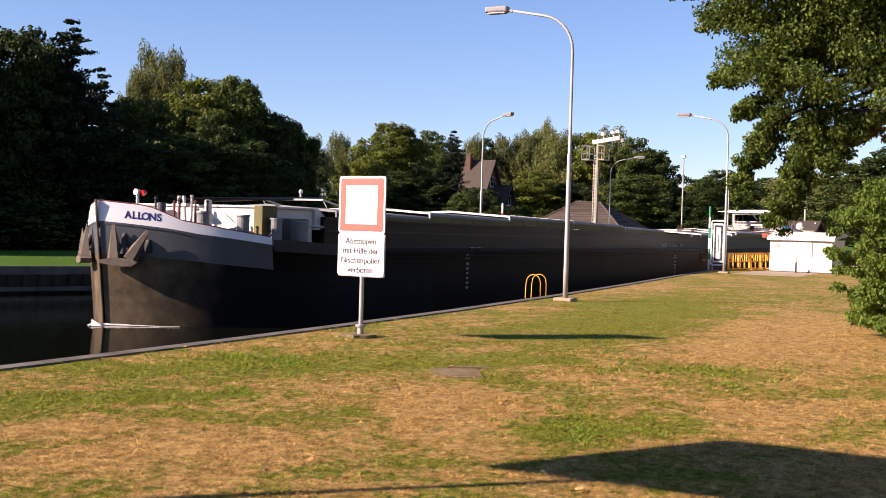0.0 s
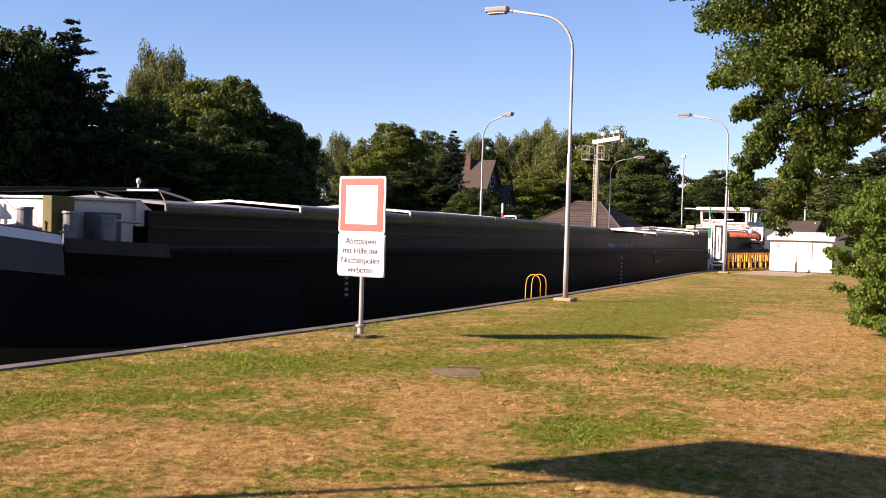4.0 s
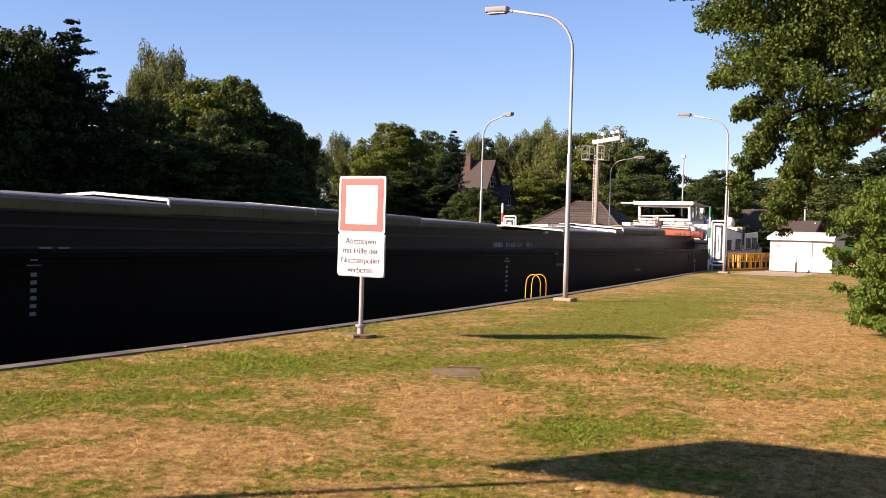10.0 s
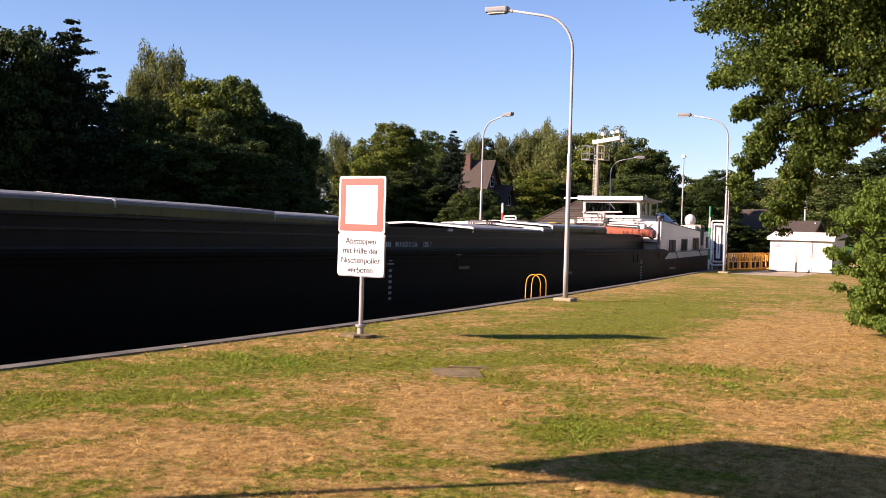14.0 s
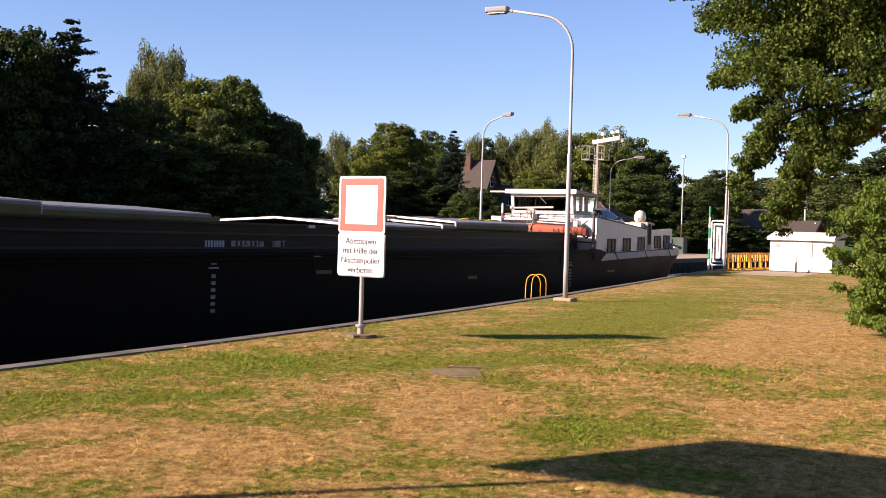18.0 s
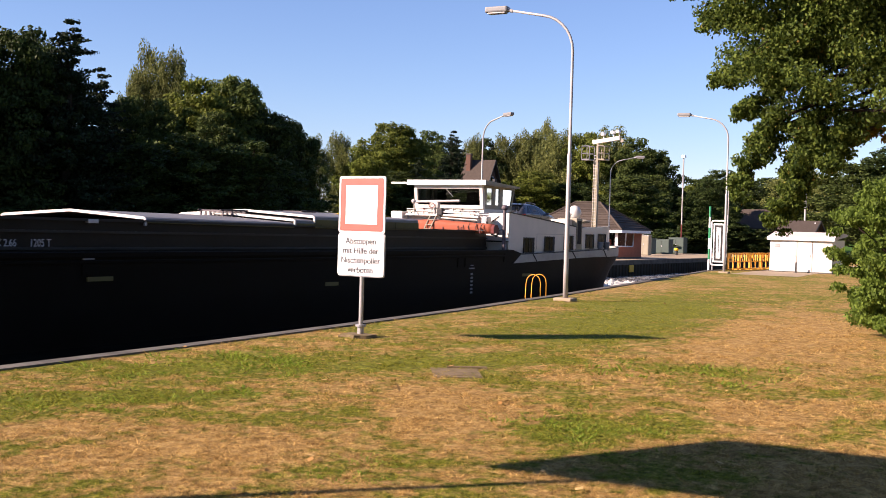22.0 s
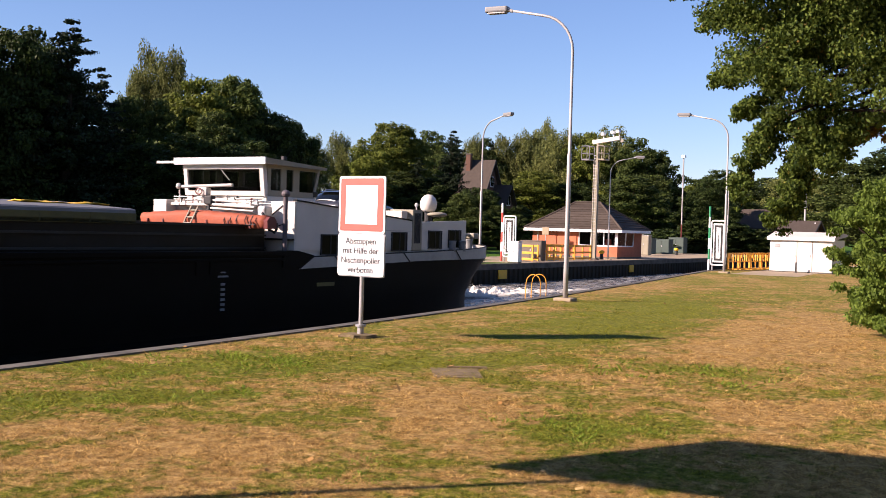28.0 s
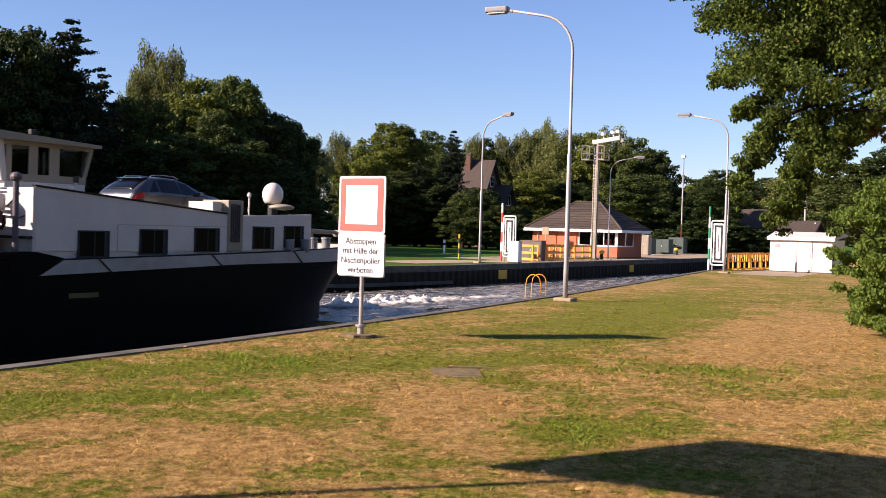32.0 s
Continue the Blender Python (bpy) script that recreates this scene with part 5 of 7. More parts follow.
# ---- white shed ----
def make_shed():
    s = thing("white_shed", pose(67.4, 14.2, 0), "low white rendered shed with a pale sheet roof", "shed")
    part("wall", boxed(0, 3.4, 0, 3.65, 0, 2.0, bevel=0.02), M["white"], s, "white rendered wall")
    roof = part("roof", prism(bmesh.new(), [(-0.18, 1.98), (3.6, 2.25), (3.6, 2.36), (1.6, 2.46), (-0.18, 2.12)], "y", -0.15, 3.8), M["shed_roof"], s, "pale sheet roof")
    part("verge", boxed(-0.2, -0.16, -0.15, 3.8, 1.94, 2.13), M["sign_white"], roof)
    vent = part("vent", boxed(-0.03, 0.01, 3.05, 3.35, 1.5, 1.72, bevel=0.01), M["steel"], s)
    for k in range(4):
        part("slat", boxed(-0.04, -0.02, 3.07, 3.33, 1.53 + k * 0.045, 1.55 + k * 0.045), M["pole"], vent)
    for y in (1.15, 2.05):
        d = part("door", boxed(-0.035, 0.01, y, y + 0.86, 0.06, 1.86, bevel=0.008), M["white"], s, "flush white door")
        part("handle", boxed(-0.06, -0.03, y + 0.08, y + 0.11, 0.95, 1.08), M["steel"], d)
    part("plinth", boxed(-0.05, 3.45, -0.04, 3.69, -0.02, 0.08), M["concrete"], s)
    return s


make_shed()
strip("shed_path", [(60, 14.4), (66, 14.9), (75, 15.4), (90, 16)], 1, 3.6, 0.0, 0.012, M["paving"], "pale path before the shed", "pavement")


# ---- control house of the lock ----
def tiled_slope(parent, a, b, c, d, rows):
    """Overlapping tile courses from the eave a-b up to the ridge d-c."""
    a, b, c, d = (Vector(p) for p in (a, b, c, d))
    n = (b - a).cross(d - a).normalized()
    if n.z < 0:
        n = -n
    for k in range(rows):
        t0, t1 = k / rows, min((k + 1.12) / rows, 1.0)
        p = [a.lerp(d, t0), b.lerp(c, t0), b.lerp(c, t1), a.lerp(d, t1)]
        bm = bmesh.new()
        lo = [bm.verts.new(q + n * (0.065 if i < 2 else 0.02)) for i, q in enumerate(p)]
        up = [bm.verts.new(q) for q in p]
        bm.faces.new(lo)
        bm.faces.new((lo[0], up[0], up[1], lo[1]))
        bm.faces.new((lo[1], up[1], up[2], lo[2]))
        bm.faces.new((lo[3], up[3], up[0], lo[0]))
        part("tile_course", bm, M["tile"], parent)


def make_control_house():
    h = thing("control_house", pose(82, 33.75, 0), "low brick lock control house with a hipped tile roof", "building")
    bm = bmesh.new()
    box(bm, 0, 0.3, 3.4, 7.55, 0, 2.25)
    box(bm, 0, 0.3, 0.0, 3.4, 0, 0.95)
    box(bm, 0.3, 3.4, 0, 0.3, 0, 0.95)
    box(bm, 3.4, 5.2, 0, 0.3, 0, 2.25)
    box(bm, 4.9, 5.2, 0.3, 7.55, 0, 2.25)
    box(bm, 0.3, 4.9, 7.25, 7.55, 0, 2.25)
    wall = part("wall", bm, M["brick"], h, "red brick wall")
    part("plinth", boxed(-0.03, 5.23, -0.03, 7.553, 0, 0.14), M["concrete"], wall)
    e = 0.55
    z, zr = 2.28, 4.5
    A, B, C, D_ = (-e, -e, z), (-e, 7.55 + e, z), (5.2 + e, 7.55 + e, z), (5.2 + e, -e, z)
    r0, r1 = (2.6, 2.7, zr), (2.6, 4.9, zr)
    bm = bmesh.new()
    vs = [bm.verts.new(p) for p in (A, B, C, D_, r0, r1)]
    for f in ((0, 1, 5, 4), (1, 2, 5), (2, 3, 4, 5), (3, 0, 4), (3, 2, 1, 0)):
        bm.faces.new([vs[i] for i in f])
    roof = part("roof", bm, M["tile"], h, "brown hipped tile roof")
    tiled_slope(roof, A, B, r1, r0, 11)
    tiled_slope(roof, D_, A, r0, r0, 11)
    for p, q in ((A, r0), (B, r1), (D_, r0), (r0, r1)):
        part("ridge_tile", tube(bmesh.new(), Vector(p) + Vector((0, 0, 0.05)), Vector(q) + Vector((0, 0, 0.05)), 0.09, 0.09, 8), M["tile"], roof)
    for q in ((-e - 0.04, -e + 0.02, -e, 7.55 + e), (-e, 5.2 + e, -e - 0.04, -e + 0.02)):
        part("fascia", boxed(q[0], q[1], q[2], q[3], 2.08, 2.30), M["sign_white"], h, "white fascia board")
    # corner windows under the eaves
    glazing = part("glazing_frame", boxed(-0.02, 0.06, 0.0, 0.22, 0.95, 2.1), M["sign_white"], h, "white corner post")
    for y0, y1 in ((0.25, 1.2), (1.25, 2.3), (2.35, 3.35)):
        w = part("window", boxed(-0.03, 0.05, y0, y1, 0.95, 1.05), M["sign_white"], h)
        part("pane", boxed(0.04, 0.06, y0, y1, 1.05, 2.08), M["glass"], w)
        part("mullion", boxed(-0.02, 0.05, y1 - 0.05, y1 + 0.02, 1.05, 2.08), M["sign_white"], w)
    for x0, x1 in ((0.1, 1.7), (1.75, 3.35)):
        w = part("window", boxed(x0, x1, -0.02, 0.05, 0.95, 1.05), M["sign_white"], h)
        part("pane", boxed(x0, x1, 0.04, 0.06, 1.05, 2.08), M["glass"], w)
        part("mullion", prism(bmesh.new(), [(x1 - 0.06, 1.05), (x1 + 0.02, 1.05), (x1 + 0.14, 2.08), (x1 + 0.06, 2.08)], "y", -0.02, 0.05), M["sign_white"], w)
    part("ceiling_panel", boxed(0.3, 4.9, 0.3, 7.25, 2.1, 2.2), M["dark_in"], h)
    part("floor_slab", boxed(0.3, 4.9, 0.3, 7.25, 0.0, 0.1), M["dark_in"], h)
    part("inner_wall", boxed(2.2, 2.35, 0.3, 7.25, 0.1, 2.1), M["dark_in"], h)
    part("desk", boxed(0.45, 1.3, 0.5, 3.2, 0.75, 0.95, bevel=0.03), M["white"], h)
    part("chair_back", boxed(1.5, 1.65, 1.2, 1.7, 0.6, 1.55, bevel=0.05), M["red"], h, "red chair back")
    for y0, y1 in ((3.55, 5.2), (5.35, 6.9)):
        part("shutter", boxed(-0.05, 0.01, y0, y1, 1.0, 2.05, bevel=0.01), M["brick"], h, "closed reddish panel")
    part("downpipe", tube(bmesh.new(), (-0.1, 7.0, 0), (-0.1, 7.0, 2.1), 0.05, 0.05, 8), M["pole"], h)
    return h


make_control_house()


def make_mast():
    m = thing("signal_mast", pose(77.2, 33.7, 0.012), "tall pale steel mast with a frame platform and cameras", "mast")
    part("foot_plate", boxed(-0.35, 0.35, -0.35, 0.35, 0, 0.1, bevel=0.02), M["concrete"], m)
    bm = bmesh.new()
    box(bm, -0.14, 0.14, -0.20, -0.06, 0.1, 8.9)
    box(bm, -0.03, 0.03, -0.06, 0.13, 0.1, 7.5)
    box(bm, -0.10, 0.10, 0.13, 0.18, 0.1, 7.5)
    part("column", bm, M["cream"], m, "pale steel column")
    for k in range(26):
        part("rung", boxed(-0.19, -0.165, -0.13, 0.13, 1.6 + k * 0.25, 1.64 + k * 0.25), M["steel"], m)
    for y in (-0.85, 0.35):
        bm = bmesh.new()
        for z in (7.55, 8.0, 8.55):
            box(bm, -0.5, 0.5, y, y + 0.04, z, z + 0.05)
            box(bm, -0.5, 0.5, y + 0.62, y + 0.66, z, z + 0.05)
            for x in (-0.5, 0.46):
                box(bm, x, x + 0.04, y, y + 0.66, z, z + 0.05)
        for x in (-0.5, 0.46):
            for yy in (y, y + 0.62):
                box(bm, x, x + 0.04, yy, yy + 0.04, 7.55, 8.6)
        box(bm, -0.5, 0.5, y, y + 0.66, 7.5, 7.55)
        part("platform_cage", bm, M["lamp_head" if y > 0 else "cream"], m, "square steel cage")
    arm = part("arm", boxed(-0.15, 0.15, -1.9, 0.3, 8.75, 9.05, bevel=0.03), M["white"], m, "pale cross arm")
    for y in (-1.85, -1.4, -0.6):
        bm = bmesh.new()
        tube(bm, (0, y, 9.05), (0, y, 9.3), 0.03, 0.03, 8)
        box(bm, -0.28, 0.2, y - 0.12, y + 0.12, 9.28, 9.5, bevel=0.04)
        part("camera_housing", bm, M["sign_white"], arm)
    part("bracket", prism(bmesh.new(), [(-1.95, 8.55), (-1.6, 9.05), (-1.9, 9.05), (-2.2, 8.6)], "x", -0.05, 0.05), M["cream"], arm)
    tip = Matrix.Translation((0, 0, 8.9)) @ Matrix.Rotation(radians(-8), 4, "X") @ Matrix.Translation((0, 0, -8.9))
    for ob in [arm] + list(arm.children):
        ob.data.transform(tip)
    return m


make_mast()


def simple_post(name, m, bands, r, label, category, cap=None):
    p = thing(name, m, label, category)
    for z0, z1, mat in bands:
        part("band", tube(bmesh.new(), (0, 0, z0), (0, 0, z1), r, r, 10), M[mat], p)
    if cap:
        part("cap", boxed(-cap, cap, -cap, cap, bands[-1][1], bands[-1][1] + cap * 1.4, bevel=cap * 0.2), M["sign_white"], p)
    return p


simple_post("marker_post", pose(65.3, 38.5, 0), [(0, 0.35, "yellow"), (0.35, 0.7, "ink"), (0.7, 1.05, "yellow"), (1.05, 1.4, "ink"), (1.4, 1.7, "yellow")], 0.06, "yellow and black marker post on the far lawn", "post")
simple_post("marker_post", pose(75.0, 45.6, 0), [(0, 0.7, "sign_white"), (0.7, 0.9, "ink"), (0.9, 1.15, "sign_white")], 0.09, "short white marker post with a dark band", "post")
simple_post("antenna_mast", pose(117, 40.7, 0), [(0, 3.2, "brown_red"), (3.2, 7.0, "pole"), (7.0, 10.5, "pole")], 0.075, "tall slim mast with a white head", "mast", 0.22)
simple_post("short_post", pose(66.7, 16.1, 0.012), [(0, 0.5, "black"), (0.5, 0.62, "ink")], 0.05, "short black post before the white shed", "post")
simple_post("tall_pole", pose(104.7, 24.6, 0), [(0, 10.2, "pole")], 0.09, "tall slim grey pole behind the shed", "pole")
simple_post("sign_post", pose(97.0, 24.2, 0), [(0, 1.3, "steel"), (1.3, 1.9, "navy")], 0.09, "small blue sign on a steel post", "post")
buoy = simple_post("lifebuoy_post", pose(116, 29.8, 0), [(0, 1.0, "steel")], 0.05, "lifebuoy box in red on a short post", "lifebuoy")
part("buoy_box", boxed(-0.12, 0.12, -0.4, 0.4, 0.95, 1.75, bevel=0.08), M["red"], buoy)
copy_thing(lamp, pose(124.0, 37.7, 0, 0, 0, 215))


def make_cabinet(m, size, mat, label, lid="steel"):
    c = thing("utility_cabinet", m, label, "cabinet")
    w, d, h = size
    body = part("body", boxed(0, d, 0, w, 0.06, h, bevel=0.02), M[mat], c)
    part("plinth", boxed(0.02, d - 0.02, 0.02, w - 0.02, 0, 0.07), M["concrete"], c)
    part("lid", boxed(-0.03, d + 0.03, -0.03, w + 0.03, h, h + 0.06, bevel=0.015), M[lid], c)
    for k in range(2):
        part("door", boxed(-0.02, 0.005, 0.05 + k * w / 2, w / 2 - 0.03 + k * w / 2, 0.12, h - 0.08, bevel=0.006), M[mat], body)
    part("handle", boxed(-0.045, -0.015, w / 2 - 0.04, w / 2 + 0.04, h * 0.5, h * 0.6), M["steel"], body)
    return c


make_cabinet(pose(61.8, 32.1, 0.012), (0.75, 0.5, 1.3), "sign_white", "small white switch cabinet beside the lock")
make_cabinet(pose(68.4, 33.75, 0.012), (1.65, 0.7, 1.33), "tan", "grey-brown switch cabinet before the control house", "tan")
make_cabinet(pose(107.2, 40.4, 0), (2.2, 1.3, 1.55), "bin_green", "green-grey container on the far apron", "bin_green")
make_cabinet(pose(110.7, 39.8, 0), (1.6, 1.3, 1.5), "bin_green", "green-grey lidded bin on the far apron", "bin_green")
make_cabinet(pose(115.8, 40.0, 0), (1.7, 1.3, 1.7), "bin_green", "green-grey container by the mast", "bin_green")
make_cabinet(pose(100.0, 38.0, 0), (1.0, 0.8, 1.9), "cream", "cream switch cabinet beside the control house")
for x, y in ((106.5, 37.5), (77.95, 33.35)):
    b = thing("mooring_bollard", pose(x, y, 0.03), "black mooring bollard with a yellow head", "bollard")
    part("stem", tube(bmesh.new(), (0, 0, 0), (0, 0, 0.5), 0.16, 0.13, 14), M["black"], b)
    bm = bmesh.new()
    ball(bm, (0, 0, 0.55), 0.24, 0.24, 0.16, 14)
    part("head", bm, M["yellow"], b, smooth=True)
notice = thing("notice_board", pose(80.4, 39.3, 0.012), "small pinkish notice board on a post", "board")
part("post", tube(bmesh.new(), (0, 0, 0), (0, 0, 2.4), 0.05, 0.05, 8), M["pole"], notice)
part("board", boxed(-0.1, -0.05, -0.3, 0.3, 1.75, 2.35, bevel=0.02), M["paving"], notice)
part("crossbar", boxed(-0.05, 0.0, -0.25, 0.25, 2.0, 2.08), M["pole"], notice)


# ---- houses among the trees ----
def make_villa(m, w, d, eave, ridge, label, stack=0.55):
    v = thing("brick_house", m, label, "house", "houses among the trees")
    part("wall", prism(bmesh.new(), [(-w / 2, 0), (w / 2, 0), (w / 2, eave), (0, ridge - 0.15), (-w / 2, eave)], "y", 0, d), M["house_brick"], v, "brown brick gable wall")
    for s in (-1, 1):
        roof = part("roof_slope", prism(bmesh.new(), [(s * (w / 2 + 0.5), eave - 0.45), (0, ridge), (0, ridge + 0.18), (s * (w / 2 + 0.5), eave - 0.27)], "y", -0.4, d + 0.4), M["tile"], v, "dark brown tile roof")
        part("verge", prism(bmesh.new(), [(s * (w / 2 + 0.52), eave - 0.48), (0, ridge - 0.02), (0, ridge + 0.2), (s * (w / 2 + 0.52), eave - 0.22)], "y", -0.46, -0.4), M["dark_in"], roof)
    for x, z in ((0, eave + (ridge - eave) * 0.35), (-w * 0.25, eave * 0.5), (w * 0.25, eave * 0.5)):
        win = part("window", boxed(x - 0.5, x + 0.5, -0.04, 0.03, z - 0.6, z + 0.6), M["sign_white"], v)
        for a in (-0.44, 0.03):
            part("pane", boxed(x + a, x + a + 0.41, -0.05, -0.03, z - 0.54, z + 0.54), M["car_glass"], win)
    if not stack:
        return v
    ch = part("chimney", boxed(-w * 0.2, -w * 0.2 + 0.55, d * stack, d * stack + 0.55, ridge - 1.5, ridge + 0.75), M["house_brick"], v, "brick chimney")
    part("chimney_cap", boxed(-w * 0.2 - 0.06, -w * 0.2 + 0.61, d * stack - 0.06, d * stack + 0.61, ridge + 0.75, ridge + 0.87), M["concrete"], ch)
    return v


make_villa(pose(112.2, 62.0, -0.3, 0, 0, 6), 4.6, 3.0, 6.6, 10.25, "steep-roofed brown brick house half hidden by trees", 0.8)
make_villa(pose(113.2, 60.3, -0.3, 0, 0, 4), 3.0, 3.4, 4.9, 7.4, "narrow gabled wing of a brown brick house", 0)
make_villa(pose(103.5, 23.3, 0), 4.4, 2.7, 2.6, 3.5, "low brown brick house behind the white shed", 0)
make_villa(pose(133.0, 34.2, 0), 4.4, 4.2, 3.4, 5.2, "dark-roofed brick house among the trees by the lock", 0)

# ---- far wall: piles, ladder recess and yellow marks ----
pile = None
for i in range(len(FAR) - 1):
    (xa, ya), (xb, yb) = FAR[i], FAR[i + 1]
    if xb < 20 or xa > 100:
        continue
    xa, xb, y_of = max(xa, 20), min(xb, 96), (lambda x, p=FAR[i], q=FAR[i + 1]: p[1] + (q[1] - p[1]) * (x - p[0]) / (q[0] - p[0]))
    turn = math.degrees(math.atan2(FAR[i + 1][1] - FAR[i][1], FAR[i + 1][0] - FAR[i][0]))
    step, x = 0.62 * math.cos(radians(turn)), xa + 0.3
    while x < xb - 0.2:
        me = pile.data if pile else None
        ob = new("sheet_pile", me) if me else part("sheet_pile", prism(bmesh.new(), [(-0.27, 0), (-0.17, -0.13), (0.17, -0.13), (0.27, 0)], "z", -2.2, -0.3), M["piling"])
        pile = pile or ob
        ob.parent = bpy.data.objects["quay_wall_far"]
        ob.matrix_basis = pose(x, y_of(x) - 0.03, 0, 0, 0, turn)
        x += step
for x, w in ((57.4, 1.0), (78.0, 0.8)):
    tagged(part("depth_mark", boxed(x, x + w, 31.05, 31.12, -0.85, -0.32), M["yellow"]), "yellow painted patch on the lock wall", "wall mark", kind="structure")
strip("waler_beam", [(x, y - 0.16) for x, y in FAR if -60 <= x <= 52], -1, 0.14, -0.98, -0.80, M["concrete"], "weathered waler along the far wall", "waler")
man = thing("manhole_slab", pose(13.75, 8.1, 0.004, 0, 0, 35), "worn concrete manhole slab sunk in the lawn", "manhole")
part("slab", boxed(-0.55, 0.45, -0.35, 0.35, -0.03, 0.008, bevel=0.004), M["dusty_slab"], man)
part("lid", boxed(-0.4, 0.3, -0.24, 0.24, 0.0, 0.014, bevel=0.004), M["dusty_slab"], man)
part("lifted_edge", boxed(0.42, 0.5, -0.5, 0.1, -0.01, 0.035, bevel=0.008), M["dusty_slab"], man)

# ---- an unseen tilted board on a pole, added to cast the lawn's wedge of shadow ----
A_, B_ = SUN_TO, Vector((-SUN_TO.y, SUN_TO.x, 0))
far_board = thing("tilted_board", Matrix.Translation(-A_ * 6 + B_ * 8.5) @ Matrix.Rotation(math.atan2(B_.y, B_.x), 4, "Z"), "unseen tilted board on a slim pole, added to shade the lawn", "board")
part("pole", tube(bmesh.new(), (0, 0, 0), (0, 0, 5.2), 0.05, 0.05, 10), M["pole"], far_board)
bm = bmesh.new()
box(bm, -3.0, 0.0, -0.03, 0.03, 0, 1.65)
bd = part("board", bm, M["steel"], far_board)
bd.matrix_basis = pose(0.68, 0, 4.57, 0, 28, 0)

# ---- trees ----
def leaf_cloud(rng, centres, radii, count, size, flat=0.0, droop=0.0):
    """Small pointed leaf blades, scattered through round clumps."""
    centres, radii = np.array(centres), np.array(radii)
    if radii.ndim == 1:
        radii = np.stack([radii] * 3, 1)
    w = radii.prod(1) ** (2 / 3)
    pick = rng.choice(len(centres), count, p=w / w.sum())
    d = rng.normal(size=(count, 3))
    d /= np.linalg.norm(d, axis=1)[:, None]
    rad = rng.uniform(0, 1, count) ** 0.45
    pos = centres[pick] + d * radii[pick] * rad[:, None]
    n = d * 0.7 + rng.normal(size=(count, 3)) * 0.6
    n[:, 2] += 0.25
    n /= np.linalg.norm(n, axis=1)[:, None]
    t = np.cross(n, rng.normal(size=(count, 3)))
    t[:, 2] -= droop
    t /= np.linalg.norm(t, axis=1)[:, None]
    b = np.cross(n, t)
    s = size * rng.uniform(0.6, 1.35, count)[:, None]
    v = np.stack([pos - t * s * 0.6, pos + b * s * 0.42, pos + t * s * 0.75, pos - b * s * 0.42], 1).reshape(-1, 3)
    f = np.arange(count * 4).reshape(-1, 4)
    return v, f


def fast_mesh(name, v, f, mat, parent):
    me = bpy.data.meshes.new(name)
    me.vertices.add(len(v))
    me.vertices.foreach_set("co", np.asarray(v, dtype=np.float32).ravel())
    me.loops.add(f.size)
    me.loops.foreach_set("vertex_index", f.astype(np.int32).ravel())
    me.polygons.add(len(f))
    me.polygons.foreach_set("loop_start", np.arange(0, f.size, 4, dtype=np.int32))
    me.update(calc_edges=True)
    me.materials.append(mat)
    ob = new(name, me)
    ob.parent = parent
    return ob


